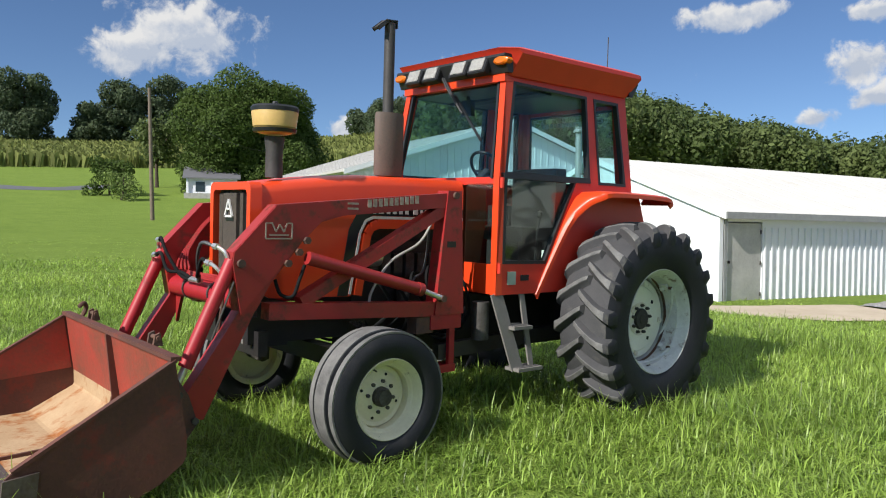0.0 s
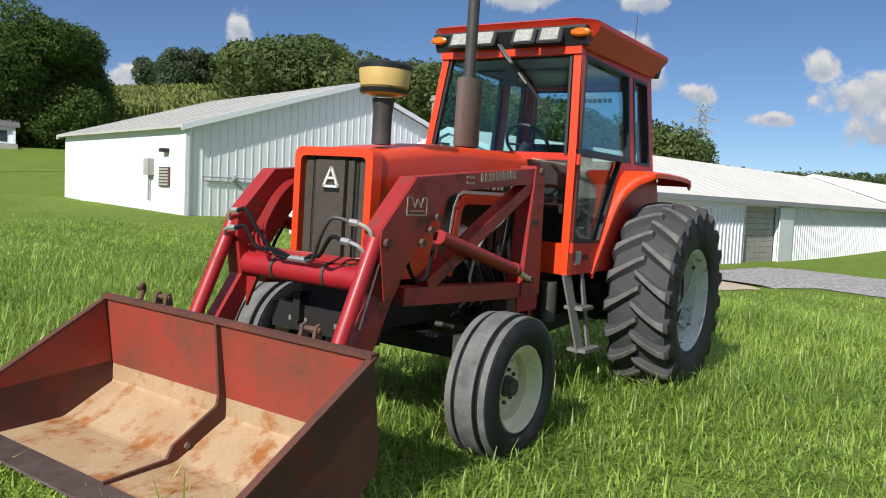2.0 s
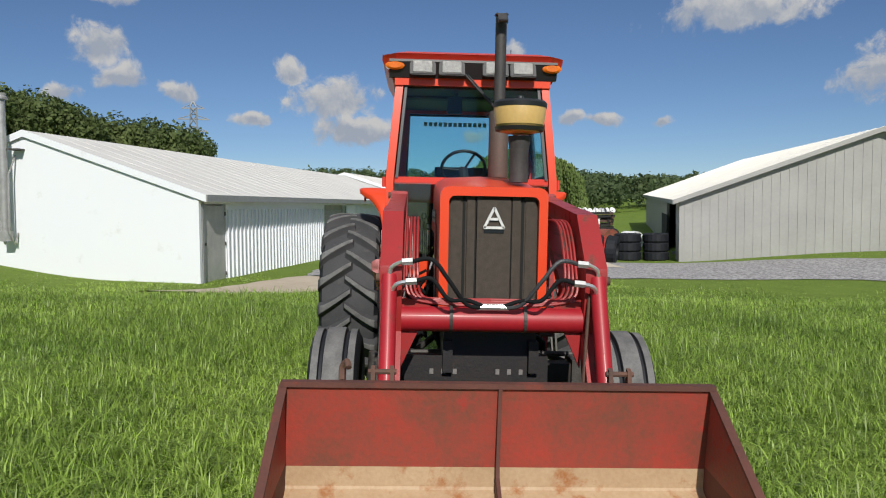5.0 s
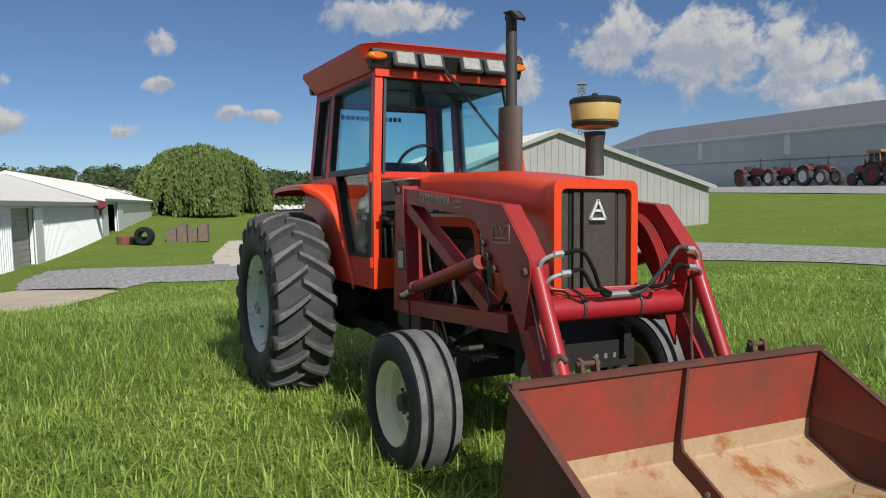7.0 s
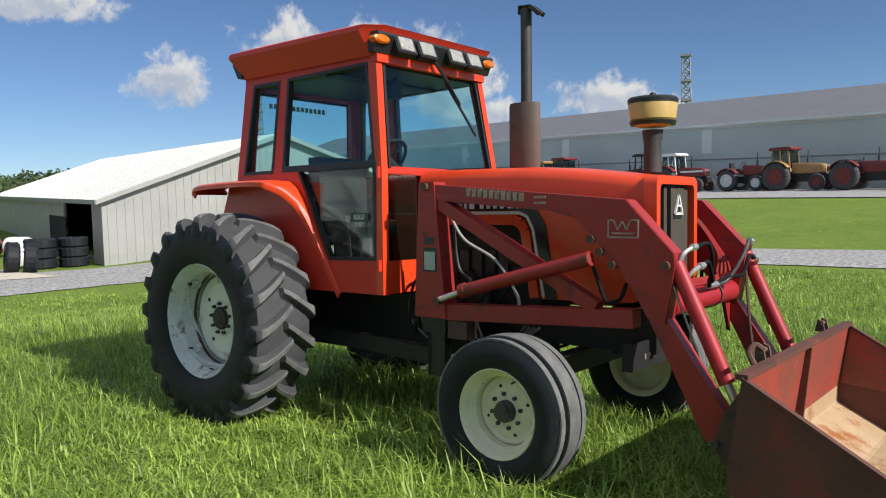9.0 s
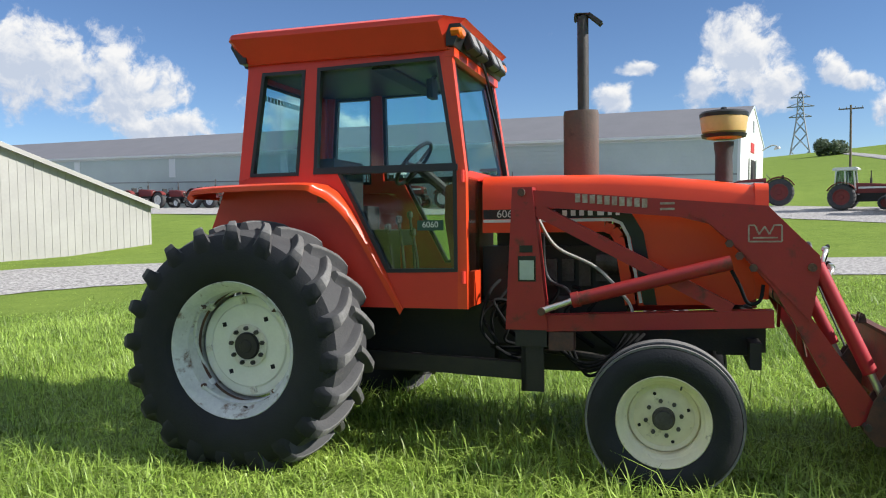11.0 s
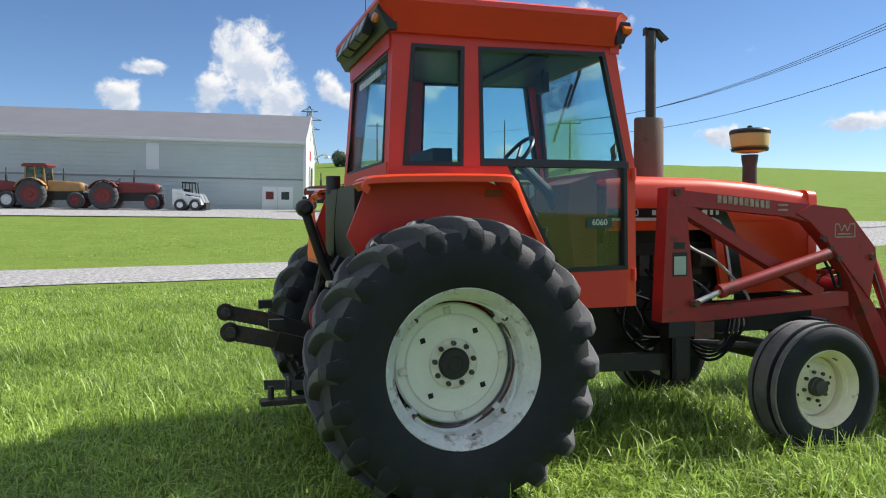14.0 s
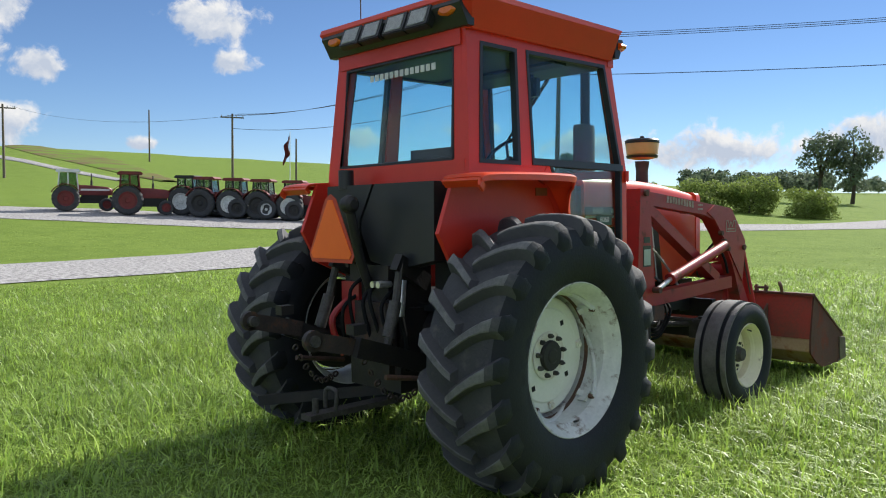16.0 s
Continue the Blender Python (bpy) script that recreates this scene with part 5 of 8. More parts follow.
part("pre_cleaner_cover", bm, M["plastic"], stem, "black domed cover")

# engine, gearbox, axles
for name, x0, x1, w, z0, z1 in (("engine_block", 1.22, 2.10, 0.17, 0.62, 1.22), ("rocker_cover", 1.30, 2.00, 0.12, 1.20, 1.34), ("oil_pan", 1.25, 2.05, 0.13, 0.45, 0.64)):
    bm = bm_new()
    box(bm, x0, x1, CY - w, CY + w, z0, z1)
    part(name, bm, M["black"], tractor, "oily dark cast iron", bevel=0.02)
bm = bm_new()
box(bm, 2.15, 2.78, CY - 0.22, CY + 0.22, 0.90, 1.50)
part("radiator", bm, M["dark"], tractor)
bm = bm_new()
box(bm, -0.38, 1.30, CY - 0.22, CY + 0.22, 0.42, 0.88)
box(bm, -0.42, -0.1, CY - 0.17, CY + 0.17, 0.50, 1.12)
part("gearbox", bm, M["black"], tractor, "black gearbox housing", bevel=0.03)
bm = bm_new()
lathe(bm, [(-0.80, 0.07), (-0.62, 0.09), (-0.30, 0.14), (-0.2, 0.2), (0.2, 0.2), (0.30, 0.14), (0.62, 0.09), (0.80, 0.07)], (0, CY, 0.67), (0, 1, 0), 20)
part("rear_axle", bm, M["black"], tractor)
for s in (1, -1):
    bm = bm_new()
    lathe(bm, [(0.22, 0.10), (0.22, 0.24), (0.34, 0.26), (0.44, 0.22), (0.52, 0.15), (0.60, 0.12), (0.60, 0.05)], (0.0, CY, 0.67), (0, s, 0), 24)
    part("final_drive", bm, M["black"], tractor, "greasy black final drive housing")
for s in (1, -1):
    bm = bm_new()
    beam(bm, (0.25, CY + s * 0.40, 0.545), (1.62, CY + s * 0.46, 0.50), 0.06, 0.10, (0, 1, 0))
    part("frame_rail", bm, M["black"], tractor, bevel=0.008)
    bm = bm_new()
    beam(bm, (1.20, CY + s * 0.19, 0.70), (2.86, CY + s * 0.22, 0.70), 0.05, 0.16, (0, 1, 0))
    part("side_rail", bm, M["black"], tractor, bevel=0.008)
bm = bm_new()
beam(bm, (2.32, CY - 0.62, 0.52), (2.32, CY + 0.62, 0.52), 0.10, 0.11, (1, 0, 0))
part("front_axle", bm, M["black"], tractor, bevel=0.01)
for s in (1, -1):
    bm = bm_new()
    cyl(bm, (2.32, CY + s * 0.60, 0.62), (2.32, CY + s * 0.62, 0.35), 0.05, 14)
    cyl(bm, (2.32, CY + s * 0.60, 0.375), (2.32, CY + s * 0.80, 0.375), 0.045, 14)
    box(bm, 2.24, 2.40, CY + s * 0.56 - 0.045, CY + s * 0.56 + 0.045, 0.46, 0.60)
    part("spindle", bm, M["iron"], tractor, bevel=0.006)
    bm = bm_new()
    tube(bm, [(2.20, CY + s * 0.57, 0.60), (2.18, CY + s * 0.2, 0.60)], 0.016, 8, False)
    part("tie_rod", bm, M["iron"], tractor)
    bm = bm_new()
    tube(bm, [(2.25, CY + s * 0.50, 0.56), (1.95, CY + s * 0.36, 0.58), (1.55, CY + s * 0.24, 0.60)], 0.022, 8, False)
    part("radius_rod", bm, M["iron"], tractor)
bm = bm_new()
box(bm, 2.76, 2.82, CY - 0.44, CY + 0.30, 0.555, 0.70)
box(bm, 2.60, 2.80, CY - 0.24, CY + 0.24, 0.60, 0.86)
wb = part("weight_bracket", bm, M["black"], tractor, "black front weight bracket with slots", bevel=0.008)
for y in (-0.30, -0.24, -0.18, 0.04, 0.10, 0.16, 0.22):
    bm = bm_new()
    box(bm, 2.82, 2.824, CY + y - 0.010, CY + y + 0.010, 0.605, 0.632)
    part("slot", bm, M["step"], wb)
# engine dressings
for s in (1, -1):
    for k in range(6):
        bm = bm_new()
        x = 1.42 + k * 0.10
        box(bm, x, x + 0.07, CY + s * 0.16, CY + s * 0.205, 0.98 + 0.03 * (k % 2), 1.14)
        part("manifold_port", bm, M["iron"], tractor, bevel=0.008)
    bm = bm_new()
    lathe(bm, [(0, 0.03), (0, 0.062), (0.12, 0.066), (0.14, 0.05), (0.16, 0.02)], (1.93, CY + s * 0.215, 1.12), (1, 0, 0), 18)
    part("alternator", bm, M["chrome"] if s > 0 else M["iron"], tractor, "bare-metal alternator housing", bevel=0.0)
    bm = bm_new()
    cyl(bm, (1.72, CY + s * 0.22, 0.72), (1.72, CY + s * 0.22, 0.92), 0.045, 16)
    part("oil_filter", bm, M["iron"], tractor, bevel=0.004)
    for k in range(5):
        bm = bm_new()
        x = 1.40 + 0.13 * k
        tube(bm, [(x, CY + s * 0.25, 1.10 - 0.04 * k), (x + 0.05, CY + s * 0.30, 0.95), (x - 0.05, CY + s * 0.30, 0.78), (x + 0.12, CY + s * 0.24, 0.62)], 0.012, 6)
        part("engine_hose", bm, M["hose"], tractor)


# ---- loader ----
for s in (1, -1):
    y0, y1 = s * 0.44, s * 0.535
    bm = bm_new()
    prism(bm, [(1.490, 1.565), (1.605, 1.565), (1.690, 0.755), (1.445, 0.755)], "y", s * 0.435, s * 0.545)
    post = part("loader_post", bm, M["red"], tractor, "dark red upright loader post, scuffed", bevel=0.008)
    bm = bm_new()
    cyl(bm, (1.545, s * 0.54, 1.535), (1.545, s * 0.565, 1.535), 0.022, 14)
    part("pivot_pin", bm, M["rust"], post)
    bm = bm_new()
    cyl(bm, (1.66, s * 0.54, 0.865), (1.66, s * 0.60, 0.865), 0.022, 14)
    part("pivot_pin", bm, M["rust"], post)
    # boom with its knee
    bm = bm_new()
    prism(bm, [(1.52, 1.555), (2.84, 1.436), (3.085, 1.178), (3.094, 1.117), (3.042, 0.834), (2.948, 0.859), (2.867, 1.0), (2.676, 1.228), (2.55, 1.345), (2.40, 1.385), (1.60, 1.455)], "y", y0, y1)
    boom = part("loader_boom", bm, M["red"], tractor, "dark red scuffed loader boom", bevel=0.006)
    bm = bm_new()
    prism(bm, [(2.44, 1.405), (2.56, 1.461), (2.838, 1.434), (3.083, 1.177), (3.090, 1.117), (3.040, 0.838), (2.985, 0.90), (2.68, 1.232), (2.55, 1.35)], "y", y1, y1 + s * 0.010)
    part("knee_plate", bm, M["red"], boom, bevel=0.003)
    for x, z in ((2.650, 1.240), (2.700, 1.175), (2.768, 1.113), (3.048, 1.117)):
        bm = bm_new()
        cyl(bm, (x, y1, z), (x, y1 + s * 0.03, z), 0.022, 6 if x < 3 else 14)
        part("bolt", bm, M["rust"], boom)
    bm = bm_new()
    prism(bm, [(2.930, 0.90), (3.045, 0.86), (3.345, 0.42), (3.330, 0.33), (3.235, 0.30)], "y", y0, y1 - s * 0.004)
    part("loader_arm", bm, M["red"], boom, bevel=0.006)
    bm = bm_new()
    beam(bm, (1.62, s * 0.488, 1.440), (2.66, s * 0.488, 0.885), 0.085, 0.072, (0, 1, 0))
    part("brace", bm, M["red"], tractor, "dark red diagonal brace", bevel=0.006)
    bm = bm_new()
    beam(bm, (1.62, s * 0.488, 0.790), (2.87, s * 0.488, 0.845), 0.095, 0.092, (0, 1, 0))
    part("lower_beam", bm, M["red"], tractor, "dark red lower loader beam", bevel=0.006)
    # lift ram
    bm = bm_new()
    cyl(bm, (1.83, s * 0.575, 0.930), (2.66, s * 0.575, 1.143), 0.038, 20)
    cyl(bm, (1.83, s * 0.575, 0.930), (1.87, s * 0.575, 0.940), 0.043, 20)
    ram = part("lift_ram", bm, M["red"], tractor, "dark red hydraulic lift ram")
    bm = bm_new()
    cyl(bm, (1.66, s * 0.575, 0.868), (1.84, s * 0.575, 0.932), 0.018, 14)
    part("ram_rod", bm, M["chrome"], ram, "bright steel ram rod")
    # bucket ram
    bm = bm_new()
    cyl(bm, (3.075, s * 0.50, 1.130), (3.325, s * 0.50, 0.580), 0.038, 20)
    ram = part("bucket_ram", bm, M["red_bright"], tractor, "glossy red hydraulic bucket ram")
    bm = bm_new()
    cyl(bm, (3.32, s * 0.50, 0.59), (3.385, s * 0.50, 0.45), 0.02, 14)
    part("ram_rod", bm, M["chrome"], ram)
    bm = bm_new()
    tube(bm, [(3.08, s * 0.535, 1.02), (3.20, s * 0.540, 0.72)], 0.006, 6, False)
    part("ram_pipe", bm, M["iron"], ram)
    # gusset to the cross tube
    bm = bm_new()
    prism(bm, [(s * 0.30, 0.98), (s * 0.44, 1.02), (s * 0.44, 0.68)], "x", 2.99, 3.01)
    part("gusset", bm, M["red"], tractor)
    # frame mount under the post
    bm = bm_new()
    if s < 0:
        box(bm, 1.50, 1.68, s * 0.54, s * 0.44, 0.66, 0.756)
        box(bm, 1.53, 1.66, s * 0.525, s * 0.505, 0.40, 0.70)
        box(bm, 1.53, 1.56, s * 0.525, s * 0.40, 0.40, 0.70)
    else:
        box(bm, 1.46, 1.72, s * 0.42, s * 0.54, 0.66, 0.756)
        box(bm, 1.505, 1.55, s * 0.50, s * 0.53, 0.37, 0.70)
        box(bm, 1.50, 1.64, s * 0.42, s * 0.54, 0.37, 0.42)
    part("loader_mount", bm, M["black"] if s < 0 else M["red_bright"], tractor, "black mounting plate" if s < 0 else "bright red mounting bracket", bevel=0.006)
    bm = bm_new()
    box(bm, 1.69, 1.83, s * 0.43, s * 0.53, 0.64, 0.745)
    part("mount_block", bm, M["rust"], tractor, bevel=0.01)
    # labels: name bars along the boom, the maker's mark, warning plates
    y = s * 0.5375
    for k in range(10):
        x = 1.845 + k * 0.040
        z = 1.497 - (x - 1.845) * 0.098
        bm = bm_new()
        box(bm, x, x + 0.028, y - 0.0015, y + 0.0015, z - 0.024, z + 0.024)
        part("name_bar", bm, M["silver_mark"], boom)
    for k in range(2):
        bm = bm_new()
        box(bm, 2.30, 2.375, y - 0.0015, y + 0.0015, 1.452 - k * 0.03, 1.464 - k * 0.03)
        part("name_bar", bm, M["silver_mark"], boom)
    y = s * 0.5475
    bm = bm_new()
    for a, b in (((2.745, 1.335), (2.775, 1.335)), ((2.865, 1.335), (2.905, 1.335)), ((2.745, 1.335), (2.745, 1.250)), ((2.905, 1.335), (2.905, 1.250)), ((2.745, 1.250), (2.905, 1.250)),
                 ((2.775, 1.335), (2.795, 1.288)), ((2.795, 1.288), (2.822, 1.328)), ((2.822, 1.328), (2.845, 1.288)), ((2.845, 1.288), (2.868, 1.335)), ((2.765, 1.270), (2.885, 1.270))):
        beam(bm, (a[0], y, a[1]), (b[0], y, b[1]), 0.003, 0.008, (0, 1, 0))
    part("maker_mark", bm, M["silver_mark"], boom, "faded silver outlined badge")
    y = s * 0.5465
    bm = bm_new()
    box(bm, 1.530, 1.605, y - 0.0015, y + 0.0015, 1.195, 1.235)
    part("plate", bm, M["black_gloss"], post, "small black data plate")
    if s < 0:
        bm = bm_new()
        box(bm, 1.520, 1.622, y - 0.0015, y + 0.0015, 1.03, 1.175)
        part("warning_label", bm, M["black_gloss"], post, "black-bordered warning label")
        bm = bm_new()
        box(bm, 1.530, 1.612, y - 0.003, y + 0.003, 1.040, 1.150)
        part("label_field", bm, M["decal"], post, "pale green label field")

# cross tube between the knees, pipes and hoses
bm = bm_new()
cyl(bm, (3.0, -0.44, 0.915), (3.0, 0.44, 0.915), 0.062, 28)
part("cross_tube", bm, M["red_bright"], tractor, "red cross tube")
for s in (1, -1):
    for k in range(4):
        o = 0.018 * k
        bm = bm_new()
        tube(bm, [(2.35, s * (0.42 - o), 1.40), (2.75, s * (0.42 - o), 1.375), (2.95, s * (0.42 - o), 1.16), (3.02 - o, s * (0.40 - o), 1.03), (3.01 - o * 0.3, s * 0.25, 0.99 + o * 0.4), (3.0 - o, 0.0, 0.985 + o * 0.4)], 0.0075, 6)
        part("hydraulic_pipe", bm, M["red"], tractor)
    # bent steel ends above the bucket rams
    bm = bm_new()
    tube(bm, [(3.09, s * 0.50, 1.10), (3.11, s * 0.49, 1.17), (3.13, s * 0.44, 1.20)], 0.0105, 8)
    tube(bm, [(3.10, s * 0.50, 1.02), (3.15, s * 0.47, 1.09), (3.16, s * 0.42, 1.11)], 0.0105, 8)
    for q in ((3.13, s * 0.44, 1.20), (3.16, s * 0.42, 1.11)):
        cyl(bm, q, (q[0], q[1] - s * 0.05, q[2] + 0.004), 0.018, 6)
    part("hose_fitting", bm, M["chrome"], tractor, "bright steel hose fittings")
    for k, (zz, zq) in enumerate(((1.20, 1.0), (1.11, 1.02))):
        bm = bm_new()
        tube(bm, [(3.13 + 0.03 * k, s * (0.40 - 0.02 * k), zz), (3.16, s * 0.30, zz + 0.015), (3.15, s * 0.22, zz - 0.08), (3.10, s * 0.13, zq), (3.07, s * 0.04, 0.985)], 0.0105, 8)
        part("hydraulic_hose", bm, M["hose"] if k or s < 0 else M["hose_grey"], tractor, "black hydraulic hose")
    bm = bm_new()
    tube(bm, [(1.62, s * 0.42, 1.38), (1.72, s * 0.40, 1.22), (1.95, s * 0.40, 1.10), (2.12, s * 0.44, 0.92), (2.15, s * 0.46, 0.84)], 0.009, 8)
    part("hydraulic_hose", bm, M["hose_pale"], tractor, "pale grey hose")
    bm = bm_new()
    tube(bm, [(1.64, s * 0.40, 1.30), (1.66, s * 0.38, 1.05), (1.78, s * 0.42, 0.98), (1.84, s * 0.50, 0.90)], 0.009, 8)
    part("hydraulic_hose", bm, M["hose_grey"], tractor)
    for k in range(4):
        bm = bm_new()
        w1, w2 = 0.05 * math.sin(k * 2.3), 0.06 * math.cos(k * 1.7)
        tube(bm, [(1.36 + 0.05 * k, s * 0.30, 1.02 - 0.05 * k), (1.31 + w1, s * (0.36 + w2 * 0.5), 0.88 + w2), (1.27 + 0.05 * k, s * (0.40 - w1), 0.72 + w1), (1.40 + w2, s * 0.36, 0.56 + 0.03 * k), (1.58 + 0.06 * k, s * 0.30, 0.62)], 0.010, 8)
        part("hydraulic_hose", bm, M["hose"], tractor)
    # loops hanging below the loader frame behind the front wheel
    for k in range(4):
        bm = bm_new()
        d = 0.035 * k
        tube(bm, [(1.66 + d, s * 0.36, 0.74), (1.74 + d, s * (0.40 - 0.02 * k), 0.62 - d), (1.88 + 0.02 * k, s * 0.42, 0.555 - 0.6 * d), (2.02 + d, s * (0.38 + 0.01 * k), 0.60 + d * 0.5), (2.10 + d, s * 0.33, 0.72)], 0.010, 8)
        part("hydraulic_hose", bm, M["hose"], tractor)
    bm = bm_new()
    tube(bm, [(2.66, s * 0.545, 1.10), (2.70, s * 0.56, 1.02), (2.74, s * 0.56, 0.93), (2.80, s * 0.53, 0.94), (2.82, s * 0.50, 1.02)], 0.010, 8)
    part("hydraulic_hose", bm, M["hose"], tractor)
for y in (-0.20, 0.16):
    bm = bm_new()
    lathe(bm, [(-0.008, 0.060), (-0.008, 0.069), (0.008, 0.069), (0.008, 0.060)], (3.0, y, 0.918), (0, 1, 0), 20, True)
    part("pipe_clamp", bm, M["iron"], tractor)
for y in (-0.05, 0.0, 0.05):
    bm = bm_new()
    cyl(bm, (3.07, y - 0.03, 0.985), (3.07, y + 0.025, 0.985), 0.017, 8)
    part("hose_coupling", bm, M["chrome"], tractor, "bright steel coupling")
bm = bm_new()
tube(bm, [(3.09, 0.46, 1.05), (3.12, 0.44, 0.75), (3.16, 0.42, 0.50)], 0.008, 6)
part("chain", bm, M["rust"], tractor)

# bucket
BW = 0.905
BY = -0.012
bm = bm_new()
back = [(3.54, 0.705), (3.487, 0.345)]
for a, b in zip(back, back[1:]):
    prism(bm, [a, b, (b[0] - 0.012, b[1]), (a[0] - 0.012, a[1])], "y", BY - BW, BY + BW)
bucket = part("bucket", bm, M["bucket_red"], tractor, "worn red loader bucket back")
bm = bm_new()
pts = [(3.487, 0.345), (3.484, 0.258), (3.490, 0.246), (3.745, 0.112), (3.765, 0.107), (4.12, 0.095)]
prism(bm, pts + [(x - 0.004, z - 0.014) for x, z in pts[::-1]], "y", BY - BW, BY + BW)
part("bucket_floor", bm, M["bucket_steel"], bucket, "bare steel floor streaked with rust", sharp=12)
bm = bm_new()
prism(bm, [(4.08, 0.098), (4.245, 0.105), (4.25, 0.098), (4.08, 0.075)], "y", BY - BW - 0.02, BY + BW + 0.02)
part("cutting_edge", bm, M["cutting_edge"], bucket, "dull steel cutting edge")
for s in (1, -1):
    bm = bm_new()
    prism(bm, [(3.535, 0.70), (4.19, 0.315), (4.225, 0.29), (4.225, 0.085), (3.75, 0.075), (3.60, 0.14), (3.49, 0.22), (3.475, 0.25), (3.475, 0.345)], "y", BY + s * BW, BY + s * (BW + 0.014))
    part("bucket_side", bm, M["bucket_rust"], bucket, "rust-brown bucket side plate")
    bm = bm_new()
    prism(bm, [(3.548, 0.685), (4.18, 0.312), (4.06, 0.31), (3.50, 0.36)], "y", BY + s * (BW - 0.004), BY + s * (BW - 0.001))
    part("side_lining", bm, M["bucket_red"], bucket)
    bm = bm_new()
    beam(bm, (3.53, BY + s * (BW + 0.004), 0.705), (4.20, BY + s * (BW + 0.004), 0.312), 0.035, 0.014, (0, 1, 0))
    part("side_edge", bm, M["bucket_rust"], bucket)
    bm = bm_new()
    prism(bm, [(4.10, 0.30), (4.235, 0.285), (4.25, 0.10), (4.12, 0.09)], "y", BY + s * (BW + 0.014), BY + s * (BW + 0.028))
    part("corner_plate", bm, M["cutting_edge"], bucket)
bm = bm_new()
box(bm, 3.505, 3.555, BY - BW - 0.014, BY + BW + 0.014, 0.700, 0.722)
part("top_rail", bm, M["bucket_rust"], bucket, "rust-brown top rail", bevel=0.004)
bm = bm_new()
prism(bm, [(3.536, 0.702), (3.566, 0.702), (3.530, 0.36), (3.540, 0.315), (3.770, 0.185), (3.800, 0.128), (4.10, 0.112), (4.10, 0.094), (3.765, 0.104), (3.745, 0.110), (3.488, 0.245), (3.484, 0.345)], "y", BY - 0.008, BY + 0.008)
rib = part("middle_rib", bm, M["bucket_rust"], bucket, "bent rusty middle rib", bevel=0.003)
bm = bm_new()
cyl(bm, (3.70, BY - 0.016, 0.168), (3.70, BY + 0.016, 0.168), 0.014, 10)
part("rib_bolt", bm, M["step"], rib)
for s in (1, -1):
    for y in (0.44, 0.555):
        bm = bm_new()
        prism(bm, [(3.49, 0.62), (3.40, 0.56), (3.33, 0.45), (3.28, 0.30), (3.34, 0.22), (3.48, 0.22)], "y", s * y, s * (y + 0.014))
        part("hinge_ear", bm, M["rust"], bucket, bevel=0.003)
    bm = bm_new()
    cyl(bm, (3.385, s * 0.42, 0.46), (3.385, s * 0.59, 0.46), 0.018, 12)
    part("hinge_pin", bm, M["iron"], bucket)
    bm = bm_new()
    cyl(bm, (3.30, s * 0.42, 0.315), (3.30, s * 0.59, 0.315), 0.018, 12)
    part("hinge_pin", bm, M["iron"], bucket)
    for y in (0.46, 0.54):
        bm = bm_new()
        prism(bm, [(3.46, 0.715), (3.51, 0.715), (3.50, 0.77), (3.475, 0.78)], "y", s * y, s * (y + 0.018))
        part("latch_ear", bm, M["rust"], bucket)
    bm = bm_new()
    cyl(bm, (3.485, s * 0.45, 0.755), (3.485, s * 0.57, 0.755), 0.012, 8)
    part("latch_pin", bm, M["rust"], bucket)
bm = bm_new()
tube(bm, [(3.50, -0.68, 0.72), (3.48, -0.68, 0.77), (3.50, -0.66, 0.80), (3.53, -0.65, 0.78)], 0.014, 8)
part("chain_hook", bm, M["rust"], bucket)

# steps under the left door
for x, dx, w, z0 in ((1.215, -0.155, 0.105, 0.885), (0.975, -0.055, 0.045, 0.90)):
    bm = bm_new()
    beam(bm, (x, CY + 0.60, z0), (x + dx, CY + 0.67, 0.36), w, 0.014, (1, 0, 0))
    part("step_rail", bm, M["step"], tractor, "dusty grey step rail", bevel=0.003)
for z, x0, x1, y in ((0.635, 0.94, 1.12, 0.635), (0.350, 0.86, 1.10, 0.670)):
    bm = bm_new()
    box(bm, x0, x1, CY + y - 0.075, CY + y + 0.06, z, z + 0.022)
    tread = part("step_tread", bm, M["step"], tractor, "worn steel tread", bevel=0.004)
    for k in range(4):
        bm = bm_new()
        box(bm, x0 + 0.02, x1 - 0.02, CY + y - 0.06 + k * 0.03, CY + y - 0.052 + k * 0.03, z + 0.022, z + 0.028)
        part("grip_bar", bm, M["step"], tread)
bm = bm_new()
cyl(bm, (1.26, CY + 0.50, 0.56), (1.26, CY + 0.50, 0.82), 0.06, 16)
part("fluid_bottle", bm, M["iron"], tractor, bevel=0.006)
bm = bm_new()
box(bm, 1.05, 1.13, CY + 0.617, CY + 0.622, 0.94, 1.03)
part("label", bm, M["decal"], tractor)
bm = bm_new()
box(bm, 0.92, 1.0, CY + 0.617, CY + 0.622, 0.965, 1.005)
part("label", bm, M["black_gloss"], tractor)

# rear: tanks, hitch, sign
for outline in ([(-0.50, 1.57), (-0.02, 1.57), (0.10, 1.36), (0.10, 1.30), (0.02, 1.14), (-0.20, 1.10), (-0.50, 1.16)], [(0.0, 1.57), (0.42, 1.57), (0.44, 1.12), (0.16, 1.12), (0.12, 1.32), (0.115, 1.37)]):
    bm = bm_new()
    prism(bm, outline, "x", -0.40, -0.24)
    part("fuel_tank", bm, M["plastic"], tractor, "black plastic tank under the rear window", bevel=0.03)
bm = bm_new()
cyl(bm, (-0.375, 0.27, 1.55), (-0.375, 0.27, 1.66), 0.045, 16)
part("tank_cap", bm, M["plastic"], tractor, bevel=0.004)
bm = bm_new()
